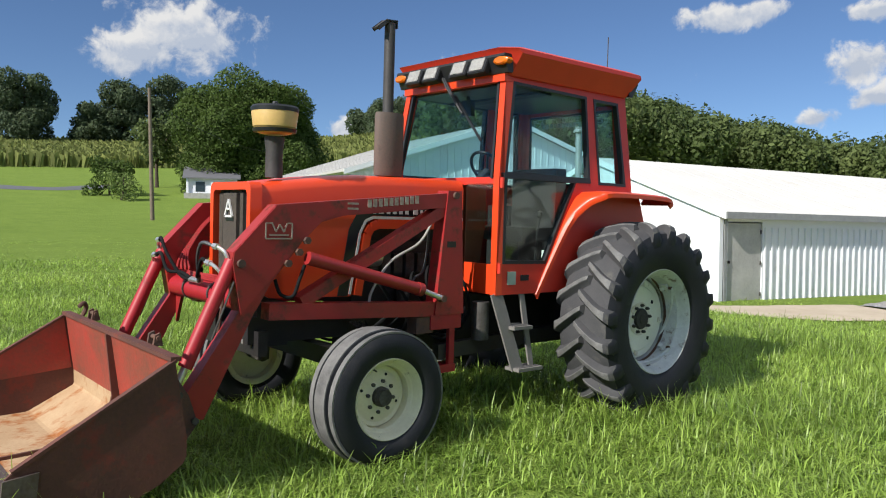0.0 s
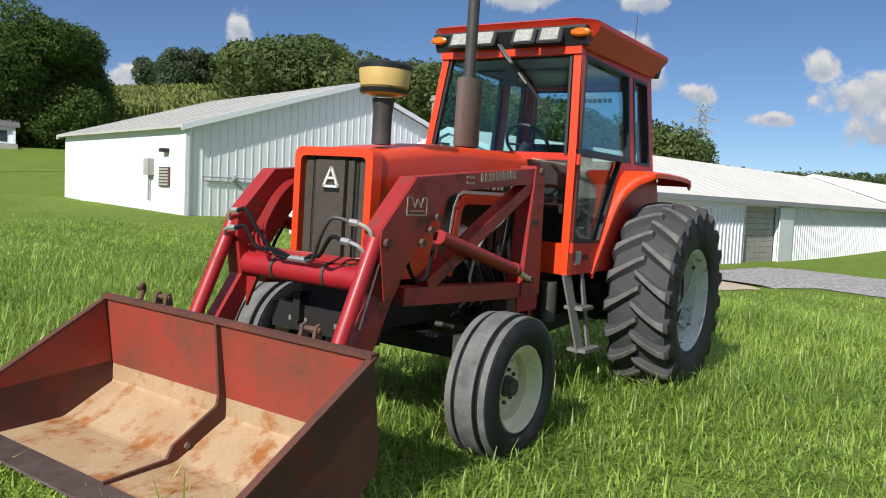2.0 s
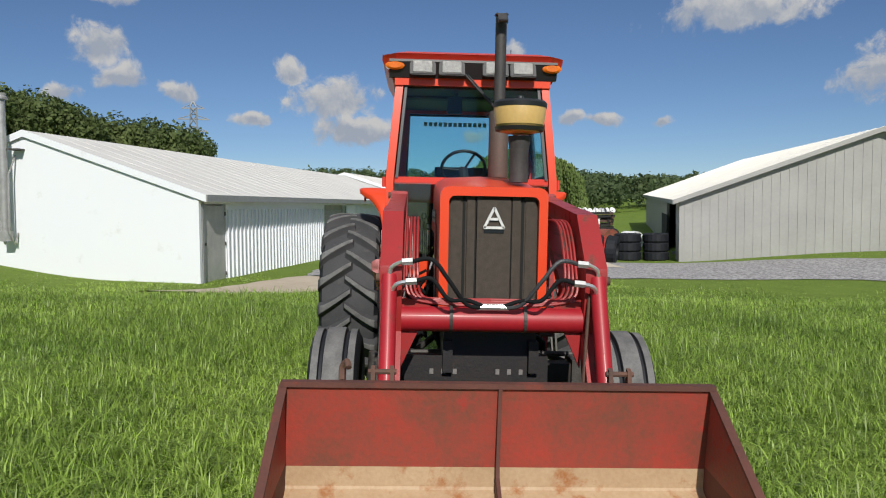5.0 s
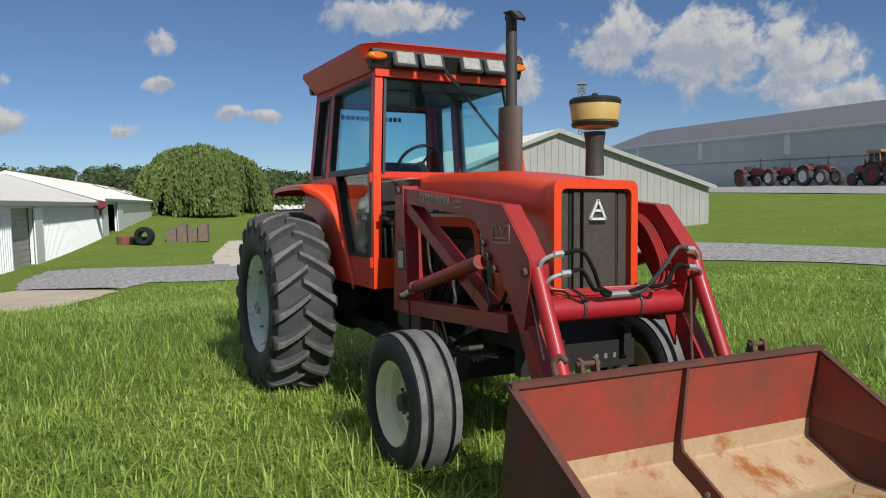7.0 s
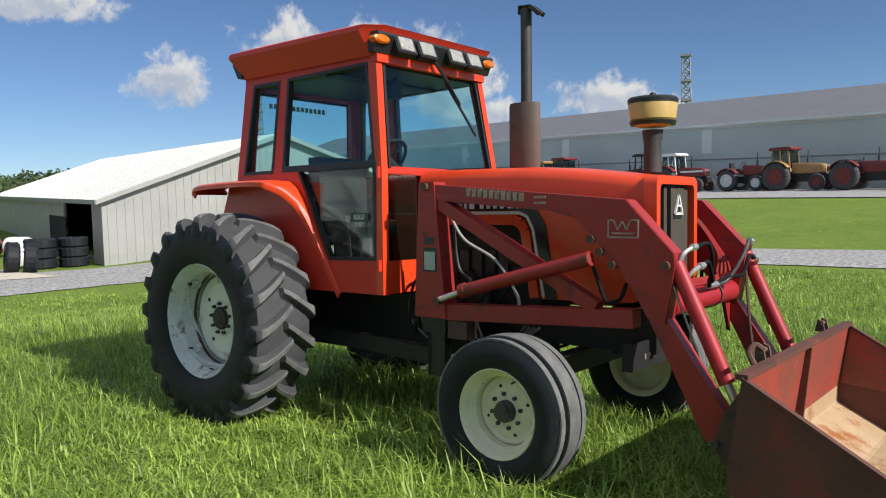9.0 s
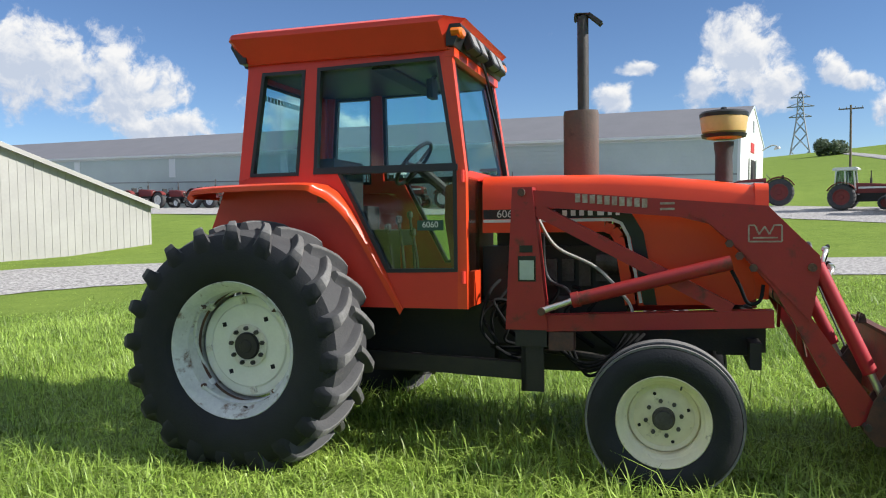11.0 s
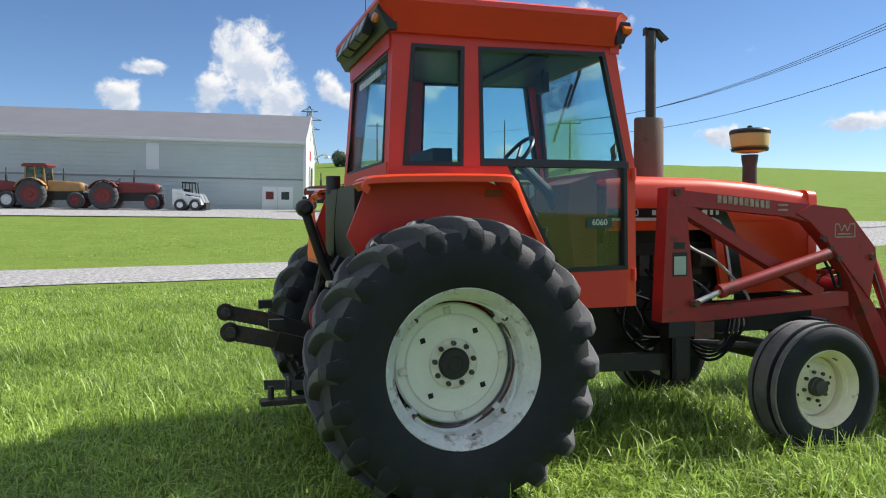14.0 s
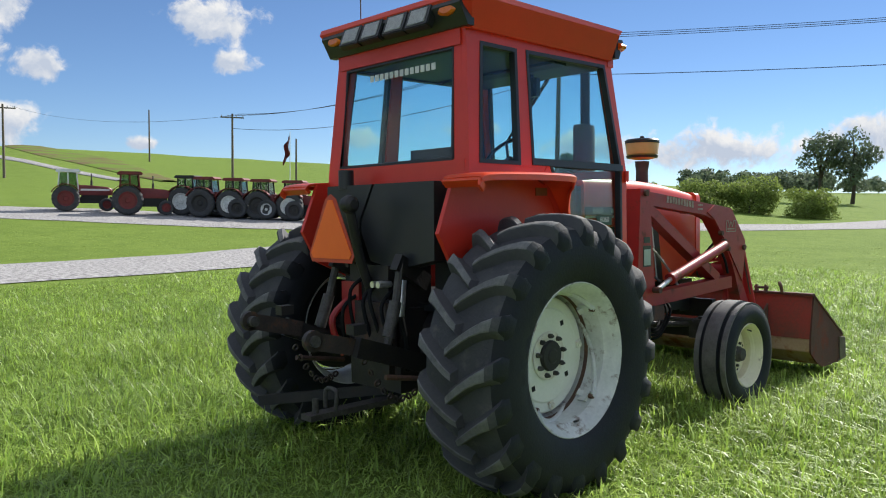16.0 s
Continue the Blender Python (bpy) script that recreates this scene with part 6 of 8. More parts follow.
pts = [(0.0, 1.52), (0.05, 1.49), (0.215, 1.175), (0.19, 1.13), (-0.19, 1.13), (-0.215, 1.175), (-0.05, 1.49)]
prism(bm, [(0.235 + y, z) for y, z in pts], "x", -0.515, -0.510)
sign = part("warning_triangle", bm, M["smv_red"], tractor, "slow-vehicle triangle with dark red border")
bm = bm_new()
prism(bm, [(0.235 - 0.02, 1.487), (0.235 + 0.02, 1.487), (0.235 + 0.192, 1.180), (0.235 + 0.175, 1.152), (0.235 - 0.175, 1.152), (0.235 - 0.192, 1.180)], "x", -0.519, -0.515)
part("triangle_face", bm, M["smv"], sign, "fluorescent orange face")
bm = bm_new()
beam(bm, (-0.505, 0.235, 1.40), (-0.40, 0.235, 1.10), 0.03, 0.01, (0, 1, 0))
part("sign_bracket", bm, M["iron"], sign)
for s in (1, -1):
    bm = bm_new()
    ye, ze = (-0.36, 0.80) if s < 0 else (0.28, 0.845)
    beam(bm, (-0.20, s * 0.28, 0.56), (-0.80, ye, ze - 0.055), 0.035, 0.10, (0, 1, 0))
    arm = part("lower_link", bm, M["black"], tractor, "greasy black hitch arm", bevel=0.008)
    bm = bm_new()
    beam(bm, (-0.72, ye - s * 0.035, ze - 0.075), (-1.035, ye - s * 0.035, ze), 0.026, 0.085, (0, 1, 0))
    cyl(bm, (-1.035, ye - s * 0.022, ze), (-1.035, ye - s * 0.048, ze), 0.052, 20)
    part("link_end", bm, M["link"], arm, "greasy rust-brown link end", bevel=0.004)
    bm = bm_new()
    cyl(bm, (-1.035, ye - 0.045 * s - 0.04, ze), (-1.035, ye - 0.045 * s + 0.04, ze), 0.028, 14)
    part("ball_joint", bm, M["iron"], arm)
    bm = bm_new()
    box(bm, -0.84, -0.76, ye - 0.03, ye + 0.03, ze + 0.01, ze + 0.06)
    part("latch", bm, M["black"], arm, bevel=0.008)
    bm = bm_new()
    tube(bm, [(-0.58, s * 0.31, 0.66), (-0.50, s * 0.30, 0.88), (-0.44, s * 0.28, 1.14)], 0.022, 8, False)
    cyl(bm, (-0.55, s * 0.305, 0.76), (-0.49, s * 0.295, 0.94), 0.034, 12)
    part("lift_rod", bm, M["iron"], tractor)
    bm = bm_new()
    beam(bm, (-0.22, s * 0.24, 1.02), (-0.47, s * 0.28, 1.15), 0.05, 0.09, (0, 1, 0))
    part("lift_arm", bm, M["black"], tractor, bevel=0.008)
    bm = bm_new()
    tube(bm, [(-0.30, s * 0.42, 0.52), (-0.65, s * 0.40, 0.58)], 0.014, 8, False)
    part("sway_rod", bm, M["rust"], tractor)
bm = bm_new()
tube(bm, [(-0.42, 0.0, 0.98), (-0.50, -0.01, 1.156), (-0.565, -0.035, 1.35), (-0.595, -0.047, 1.44)], 0.027, 12, False)
lathe(bm, [(-0.045, 0.025), (-0.03, 0.045), (0.0, 0.052), (0.03, 0.042), (0.042, 0.02)], (-0.599, -0.049, 1.455), (0, 1, 0), 16)
part("top_link", bm, M["black"], tractor, "black stowed top link with ball end")
bm = bm_new()
beam(bm, (-0.25, 0.0, 0.34), (-0.86, 0.0, 0.34), 0.09, 0.03, (0, 1, 0))
cyl(bm, (-0.80, 0, 0.35), (-0.80, 0, 0.43), 0.018, 10)
tube(bm, [(-0.70, -0.04, 0.36), (-0.70, -0.05, 0.46), (-0.70, 0.04, 0.46), (-0.70, 0.05, 0.36)], 0.012, 8)
part("drawbar", bm, M["iron"], tractor, "steel drawbar", bevel=0.0)
bm = bm_new()
tube(bm, [(-0.30, 0.16, 1.0), (-0.52, 0.22, 0.82), (-0.46, 0.20, 0.60)], 0.020, 8)
box(bm, -0.44, -0.41, 0.08, 0.24, 0.72, 1.02)
part("remote_valve", bm, M["red"], tractor, "dark red valve bracket")
for y in (-0.10, -0.15):
    bm = bm_new()
    cyl(bm, (-0.40, y, 1.02), (-0.49, y, 1.02), 0.018, 10)
    part("coupler", bm, M["chrome"], tractor)
bm = bm_new()
tube(bm, [(-0.30, -0.20, 1.10), (-0.42, -0.26, 0.9), (-0.40, -0.28, 0.7), (-0.34, -0.22, 0.55)], 0.016, 8)
part("hydraulic_hose", bm, M["hose"], tractor)
for k, (y0, y1, z0) in enumerate(((-0.06, -0.12, 0.98), (-0.02, -0.05, 0.95), (0.05, 0.10, 1.00), (0.10, 0.18, 0.90), (-0.16, -0.22, 0.92))):
    bm = bm_new()
    tube(bm, [(-0.40, y0, z0 + 0.06), (-0.50, (y0 + y1) / 2, z0 - 0.02), (-0.47, y1, z0 - 0.20), (-0.38, y1 + 0.03, z0 - 0.34)], 0.011, 8)
    part("hydraulic_hose", bm, M["hose"], tractor)
for y in (-0.36, 0.34):
    for k in range(9):
        bm = bm_new()
        q = k / 8
        p = Vector((-0.42 - 0.30 * q, y * (1 - 0.12 * q), 0.46 + 0.20 * q - 0.10 * math.sin(math.pi * q)))
        lathe(bm, [(-0.005, 0.012), (-0.005, 0.020), (0.005, 0.020), (0.005, 0.012)], p, (k % 2, 1 - k % 2, 0.3), 10, True)
        part("chain_link", bm, M["link"], tractor, "rusty check chain link")
bm = bm_new()
cyl(bm, (-0.46, -0.295, 0.86), (-0.435, -0.285, 1.05), 0.026, 12)
part("turnbuckle", bm, M["chrome"], tractor, "scuffed bright turnbuckle")
bm = bm_new()
box(bm, -0.47, -0.40, -0.20, 0.08, 0.62, 0.92)
cyl(bm, (-0.47, -0.06, 0.66), (-0.56, -0.06, 0.66), 0.035, 14)
part("power_takeoff", bm, M["link"], tractor, "greasy power take-off housing", bevel=0.01)
bm = bm_new()
beam(bm, (-0.30, 0.02, 0.40), (-0.78, 0.60, 0.32), 0.06, 0.025, (0, 0, 1))
part("hitch_bar", bm, M["black"], tractor, "flat swinging hitch bar", bevel=0.004)
bm = bm_new()
box(bm, 0.93, 1.09, CY - 0.594, CY - 0.590, 1.325, 1.385)
plate = part("number_plate", bm, M["plate_green"], tractor, "small dark green model number plate")
lettering("6060", 0.05, pose(1.01, CY - 0.5955, 1.358, 90, 0, 0), M["white_mark"], plate)
# brand bars inside the rear window
for k in range(13):
    bm = bm_new()
    y = 0.24 - k * 0.044
    box(bm, -0.208, -0.2065, y - 0.032, y, 2.185, 2.222)
    part("name_bar", bm, M["white_mark"], rw)


# ---- shed fittings ----
def fit_box(name, t, x0, x1, y0, y1, z0, z1, mat, label="", bevel=0.0):
    bm = bm_new()
    box(bm, x0, x1, y0, y1, z0, z1)
    return part(name, bm, M[mat], t, label, bevel)


d1 = fit_box("door", shed_a, 0.27, 1.57, 0.03, 0.08, -0.46, 1.57, "door_grey", "plain grey steel door")
for z in (-0.25, 0.55, 1.35):
    bm = bm_new()
    cyl(bm, (1.53, -0.005, z - 0.05), (1.53, -0.005, z + 0.05), 0.02, 8)
    part("hinge", bm, M["iron"], d1)
fit_box("door_handle", d1, 0.34, 0.38, -0.02, 0.03, 0.55, 0.62, "black")
fit_box("corner_post", shed_a, -0.03, 0.10, -0.03, 0.10, -0.75, 1.72, "shed_white")
fit_box("door_frame", shed_a, 0.14, 0.24, -0.04, 0.12, -0.75, 1.66, "trim")
bm = bm_new()
u = 1.66
while u < 10.1:
    box(bm, u, u + 0.05, -0.045, 0.0, -0.75, 1.46)
    u += 0.27
tagged(part("wall_rib", bm, M["shed_white"], shed_a), kind="stuff")
bm = bm_new()
u = 14.6
while u < 29.6:
    box(bm, u, u + 0.045, -0.04, 0.0, -0.75, 1.60)
    u += 0.24
tagged(part("wall_rib", bm, M["shed_white"], shed_a), kind="stuff")
for k in range(11):
    fit_box("board", shed_a, 10.3, 13.2, 0.15, 0.18, -0.75 + k * 0.215, -0.545 + k * 0.215, "board")
fit_box("open_door", shed_a, 13.15, 14.45, -0.10, -0.05, -0.62, 1.60, "shed_white", "white sliding door leaf")
for a, b in ((0.27, 0.30), (10.25, 10.32)):
    fit_box("jamb", shed_a, a - 0.05, b, 0.0, 0.6, -0.75, 1.6, "shed_white")
bm = bm_new()
lathe(bm, [(0, 0.05), (0.0, 0.34), (0.06, 0.34), (0.40, 0.10), (0.75, 0.05)], (27.0, -0.35, 1.75), (0.55, 0.1, -0.8), 20)
part("funnel_lamp", bm, M["far_red"], shed_a, "dull red metal funnel on the wall")
# flue on the gable
bm = bm_new()
cyl(bm, (-0.30, 5.10, 0.85), (-0.30, 5.10, 4.35), 0.10, 18)
lathe(bm, [(0, 0.10), (0.0, 0.17), (0.05, 0.17), (0.09, 0.12), (0.16, 0.13), (0.17, 0.03)], (-0.30, 5.10, 4.30), (0, 0, 1), 18)
flue = part("flue", bm, M["zinc"], shed_a, "galvanised flue pipe with cap")
for v0 in (4.96, 5.24):
    bm = bm_new()
    tube(bm, [(-0.02, v0, 2.9), (-0.30, v0, 2.4), (-0.33, v0, 0.9), (-0.16, v0, 0.62), (-0.02, v0, 0.9)], 0.022, 6, False)
    part("flue_bracket", bm, M["zinc"], flue)
fit_box("flue_foot", flue, -0.42, -0.18, 4.98, 5.22, 0.70, 0.95, "zinc")
fit_box("flue_stay", shed_a, -0.30, 0.0, 4.7, 5.0, 3.02, 3.06, "iron")
for z in (1.46, 1.56):
    bm = bm_new()
    tube(bm, [(-0.06, 9.6, z + 0.03), (-0.06, 6.0, z - 0.02)], 0.025, 6, False)
    part("conduit", bm, M["zinc"], shed_a, "grey conduit pipe")
for v0 in (6.35, 6.0):
    bm = bm_new()
    lathe(bm, [(-0.1, 0.03), (-0.06, 0.09), (0.06, 0.09), (0.1, 0.03)], (-0.10, v0, 1.50), (0, 1, 0), 12)
    part("conduit_fitting", bm, M["iron"], shed_a)
fit_box("gutter_head", shed_a, -0.30, 0.05, 9.45, 10.0, 1.62, 2.05, "shed_white", bevel=0.02)
bm = bm_new()
cyl(bm, (-0.12, 9.60, 0.0), (-0.12, 9.60, 1.7), 0.06, 10)
cyl(bm, (-0.12, 9.80, 0.0), (-0.12, 9.80, 1.7), 0.06, 10)
part("downpipe", bm, M["shed_white"], shed_a)
# dark doorway of the far shed, with its open leaf
fit_box("open_door", shed_a2, 6.2, 9.0, -0.10, -0.05, -0.6, 1.85, "shed_white", "white sliding door leaf")
# near-black sheet inside, for the shade within the doorway
fit_box("shade_backing", shed_a2, 2.0, 7.0, 3.5, 3.6, -0.8, 2.0, "dark")
fit_box("seam_post", shed_a2, -0.06, 0.06, -0.04, 0.06, -0.8, 2.0, "trim")
rng = random.Random(3)
for k in range(26):
    u0 = 24 + rng.random() * 20
    v0 = rng.random() * 3.8
    bm = bm_new()
    z = lambda v: 2.05 + (3.65 - 2.05) * (v / 4.7)
    w, d = 0.5 + rng.random() * 1.2, 0.3 + rng.random() * 0.5
    prism(bm, [(v0, z(v0) + 0.11), (v0 + d, z(v0 + d) + 0.11), (v0 + d, z(v0 + d) + 0.17), (v0, z(v0) + 0.15)], "x", u0, u0 + w)
    part("loose_sheet", bm, M["rust"] if k % 3 else M["board"], shed_a2, "rusty loose roof sheet")
# gable shed fittings
for z in (1.75, 1.62):
    bm = bm_new()
    tube(bm, [(-0.06, 12.8, z), (-0.06, 6.5, z + 0.02)], 0.022, 6, False)
    part("conduit", bm, M["zinc"], shed_b)
bm = bm_new()
tube(bm, [(-0.06, 11.6, 1.62), (-0.06, 11.3, 1.35), (-0.06, 11.25, 0.5)], 0.022, 6, False)
lathe(bm, [(-0.08, 0.03), (-0.05, 0.10), (0.05, 0.10), (0.08, 0.03)], (-0.1, 11.7, 1.75), (0, 1, 0), 12)
part("meter_pipe", bm, M["zinc"], shed_b)
fit_box("downpipe", shed_b, -0.10, 0.02, 13.28, 13.42, 0.2, 3.1, "shed_white")
fit_box("meter_box", shed_b, 2.15, 2.50, 13.4, 13.62, 1.75, 2.30, "door_grey", bevel=0.02)
bm = bm_new()
cyl(bm, (2.40, 13.47, 0.9), (2.40, 13.47, 1.78), 0.035, 8)
part("meter_conduit", bm, M["zinc"], shed_b)
vent = fit_box("wall_vent", shed_b, 0.95, 1.70, 13.4, 13.45, 1.38, 2.02, "rust", "brown louvred wall vent")
for k in range(6):
    fit_box("louvre", vent, 1.0, 1.65, 13.45, 13.47, 1.42 + k * 0.1, 1.48 + k * 0.1, "board")
fit_box("wall_lamp", shed_b, 1.05, 1.40, 13.4, 13.6, 2.50, 2.62, "black", bevel=0.02)
# grey ribbed shed: near-black sheet for the shaded opening in its long side, stained plinth, loose sheet
fit_box("doorway", shed_c, 21.0, 25.0, -0.03, 0.0, -0.7, 1.55, "dark", "near-black sheet for the shade in an open doorway")
fit_box("plinth", shed_c, 28.0, 28.02, 0.0, 13.4, -0.9, 0.02, "board", "stained grey plinth")
bm = bm_new()
prism(bm, [(6.4, 0.05), (8.9, 0.05), (8.8, 0.62), (7.5, 0.70), (7.3, 0.40), (6.4, 0.34)], "x", 28.06, 28.10)
part("loose_sheet", bm, M["shed_white"], shed_c, "bright loose metal sheet")
# long grey shed: light panels, mid rail, doors, bright gable end
for u in (9.85, 23.2, 36.8, 50.2, 63.7, 77.0):
    fit_box("light_panel", shed_d, 86.0 - u - 0.40, 86.0 - u + 0.40, -0.05, -0.01, 3.50, 5.25, "shed_white", "pale translucent wall panel")
    fit_box("lower_panel", shed_d, 86.0 - u - 0.42, 86.0 - u + 0.42, -0.045, -0.01, 0.9, 2.95, "shed_blue")
fit_box("mid_rail", shed_d, 0, 86.0, -0.06, 0.0, 3.00, 3.10, "trim")
fit_box("eave_band", shed_d, 0, 86.0, -0.02, 0.0, 5.28, 5.54, "shed_white")
bm = bm_new()
for k in range(16):
    z = 0.35 + k * 0.30
    prism(bm, [(0.0, z), (-0.03, z), (-0.012, z + 0.29), (0.0, z + 0.29)], "x", 0.0, 86.0)
tagged(part("siding_lap", bm, M["shed_blue"], shed_d), kind="stuff")
for a, b, win in ((84.25, 85.25, "far_glass"), (83.22, 84.22, "far_red")):
    dd = fit_box("door", shed_d, a, b, -0.07, -0.03, 0.80, 2.55, "shed_white", "white service door")
    fit_box("door_window", dd, a + 0.24, b - 0.24, -0.085, -0.07, 1.70, 2.22, win)
fit_box("corner_trim", shed_d, 85.92, 86.10, -0.08, 0.12, 0.2, 5.5, "shed_white")
bm = bm_new()
prism(bm, [(0.12, 0.2), (14.4, 0.2), (14.4, 5.5), (7.25, 7.92), (0.12, 5.5)], "x", 86.0, 86.04)
part("gable_cladding", bm, M["tank_white"], shed_d, "bright white gable cladding")
gd = fit_box("gable_door", shed_d, 86.04, 86.09, 5.0, 8.6, 0.4, 4.2, "dark", "tall dark doorway")
for a, b in ((4.75, 5.0), (8.6, 8.85)):
    fit_box("door_leaf", gd, 86.09, 86.16, a, b, 0.4, 4.3, "tank_white")
fit_box("gable_sign", shed_d, 86.04, 86.08, 5.8, 7.8, 4.7, 5.4, "red_plastic", "small faded red and white sign")
fit_box("gable_vent", shed_d, 86.04, 86.08, 6.9, 7.6, 6.2, 7.0, "trim")
bm = bm_new()
tube(bm, [(86.0, 13.6, 5.2), (86.7, 13.7, 5.6), (87.1, 13.8, 5.55)], 0.05, 8)
lathe(bm, [(0, 0.05), (0.05, 0.22), (0.2, 0.25)], (87.1, 13.8, 5.52), (0.2, 0, -1), 12)
part("yard_lamp", bm, M["zinc"], shed_d)

# ---- gas tank ----
TANK = Vector((-8.9, -11.2))
tank_m = plan(TANK.x, TANK.y, hz(*TANK) - 0.10, 78)
gas_tank = thing("gas_tank", "white horizontal gas storage tank on short legs", "tank", tank_m)
bm = bm_new()
lathe(bm, [(-1.52, 0.02), (-1.50, 0.16), (-1.42, 0.32), (-1.28, 0.43), (-1.12, 0.475), (1.12, 0.475), (1.28, 0.43), (1.42, 0.32), (1.50, 0.16), (1.52, 0.02)], (0, 0, 0.72), (1, 0, 0), 40)
part("tank_body", bm, M["tank_white"], gas_tank)
bm = bm_new()
lathe(bm, [(0, 0.20), (0.12, 0.20), (0.17, 0.17), (0.18, 0.05)], (0, 0, 1.17), (0, 0, 1), 20)
part("tank_dome", bm, M["tank_white"], gas_tank)
for x in (-0.85, 0.85):
    bm = bm_new()
    box(bm, x - 0.06, x + 0.06, -0.32, 0.32, 0.05, 0.32)
    box(bm, x - 0.15, x + 0.15, -0.42, 0.42, 0.0, 0.07)
    part("tank_leg", bm, M["tank_white"], gas_tank, bevel=0.01)
for x in (-0.75, 0.6):
    bm = bm_new()
    cyl(bm, (x, 0, 1.18), (x, 0, 1.27), 0.05, 10)
    part("tank_valve", bm, M["black"], gas_tank)
bm = bm_new()
tube(bm, [(-0.1, -0.2, 1.15), (-0.35, -0.36, 1.06), (-0.35, -0.50, 0.72), (-0.35, -0.42, 0.35)], 0.018, 6)
part("tank_pipe", bm, M["iron"], gas_tank)


# ---- trees ----
def leaves(lobes, per, size, seed, droop=0.0, inner=0.55, loose=0.9):
    """Small leaf sprays scattered through rounded lobes, denser towards their skins."""
    g = np.random.default_rng(seed)
    P, N = [], []
    for cx, cy, cz, rx, ry, rz in lobes:
        n = int(per * (rx * ry * rz) ** 0.667)
        d = g.normal(size=(n, 3))
        d /= np.linalg.norm(d, axis=1)[:, None]
        r = inner + (1.05 - inner) * g.random(n) ** 0.6
        r *= 1 + 0.16 * np.sin(d[:, 0] * 7 + cx) * np.sin(d[:, 1] * 6 + cy) * np.sin(d[:, 2] * 8)
        P.append(np.array([cx, cy, cz]) + d * r[:, None] * np.array([rx, ry, rz]))
        N.append(d)
    P, N = np.concatenate(P), np.concatenate(N)
    n = len(P)
    q = N + loose * g.normal(size=(n, 3))
    q /= np.linalg.norm(q, axis=1)[:, None]
    a = np.cross(q, g.normal(size=(n, 3)))
    a /= np.linalg.norm(a, axis=1)[:, None]
    b = np.cross(q, a)
    if droop:
        a = a * (1 - droop) + np.array([0, 0, -1.0]) * droop
    s = size * (0.55 + 0.9 * g.random(n))[:, None]
    w = s * (0.45 + 0.3 * g.random(n))[:, None] * (1 - 0.5 * droop)
    V = np.stack([P - a * s * 0.5, P + b * w * 0.5 + a * s * 0.1, P + a * s * 0.55, P - b * w * 0.5 - a * s * 0.05], 1).reshape(-1, 3)
    F = np.arange(4 * n).reshape(-1, 4)
    return V, F


def tree(label, x, y, h, w, mat, seed, per=110, size=0.45, trunk=0.25, bare=0.25, droop=0.0, lob=9, name="tree", group=""):
    g = random.Random(seed)
    t = thing(name, label, "tree", Matrix.Translation((x, y, hz(x, y) - 0.1)), group)
    bm = bm_new()
    top = (g.uniform(-0.3, 0.3), g.uniform(-0.3, 0.3), h * 0.8)
    tube(bm, [(0, 0, 0), (g.uniform(-0.2, 0.2), g.uniform(-0.2, 0.2), h * 0.35), top], h * 0.028 * (trunk / 0.25), 8, True, h * 0.008)
    lobes = [(0, 0, h * 0.62, w * 0.30, w * 0.30, h * 0.30)]
    for k in range(lob):
        a = 2 * math.pi * k / lob + g.uniform(-0.4, 0.4)
        r = w * g.uniform(0.18, 0.34)
        z = h * g.uniform(bare + 0.12, 0.84)
        c = (math.cos(a) * r, math.sin(a) * r, z)
        s = w * g.uniform(0.14, 0.24) * (1.15 - 0.35 * z / h)
        lobes.append((*c, s, s, s * g.uniform(0.75, 1.05)))
        tube(bm, [(0, 0, h * g.uniform(0.25, 0.45)), (c[0] * 0.5, c[1] * 0.5, z * 0.8), c], h * 0.010, 6, True, h * 0.004)
    part("trunk", bm, M["bark"], t)
    V, F = leaves(lobes, per, size, seed, droop, 0.62, 0.65)
    crown = mesh_from("crown", V, F, M[mat])
    crown.parent = t
    return t


def around(az, r, ox=5.0, oy=2.0):
    return ox + r * math.cos(radians(az)), oy + r * math.sin(radians(az))


oak = tree("large dense dark green broadleaf tree beside a house", *around(-116.6, 78, 5.06, 4.05), 10.4, 14.6, "leaf_oak", 11, 620, 0.25, lob=40, bare=-0.04)
for k, (az, r, h, w) in enumerate(((-101.9, 186, 13, 11), (-105.9, 186, 8.5, 7.5), (-108.1, 186, 12.6, 10), (-111.2, 188, 13.4, 11), (-113.0, 184, 11, 9), (-124.8, 215, 7, 10), (-126.4, 210, 8.5, 12), (-128.4, 214, 8, 11))):
    tree("tall dark green broadleaf tree on the hilltop", *around(az, r, 5.06, 4.05), h * 1.3, w * 1.25, "leaf_hill", 30 + k, 150, 0.56, group="hilltop trees", lob=22, bare=0.02)
tree("thick dark green shrub beside the lawn", *around(-107.6, 72), 3.6, 4.4, "leaf_oak", 50, 420, 0.26, bare=-0.1, name="shrub")
tree("ragged grey-green shrub with dead stems", *around(-108.4, 66), 2.6, 3.4, "leaf_willow", 51, 300, 0.2, bare=-0.1, name="shrub")
tree("dark green young tree behind the lawn", *around(-110.6, 84), 8.0, 6.0, "leaf_wood", 52, 140, 0.4)


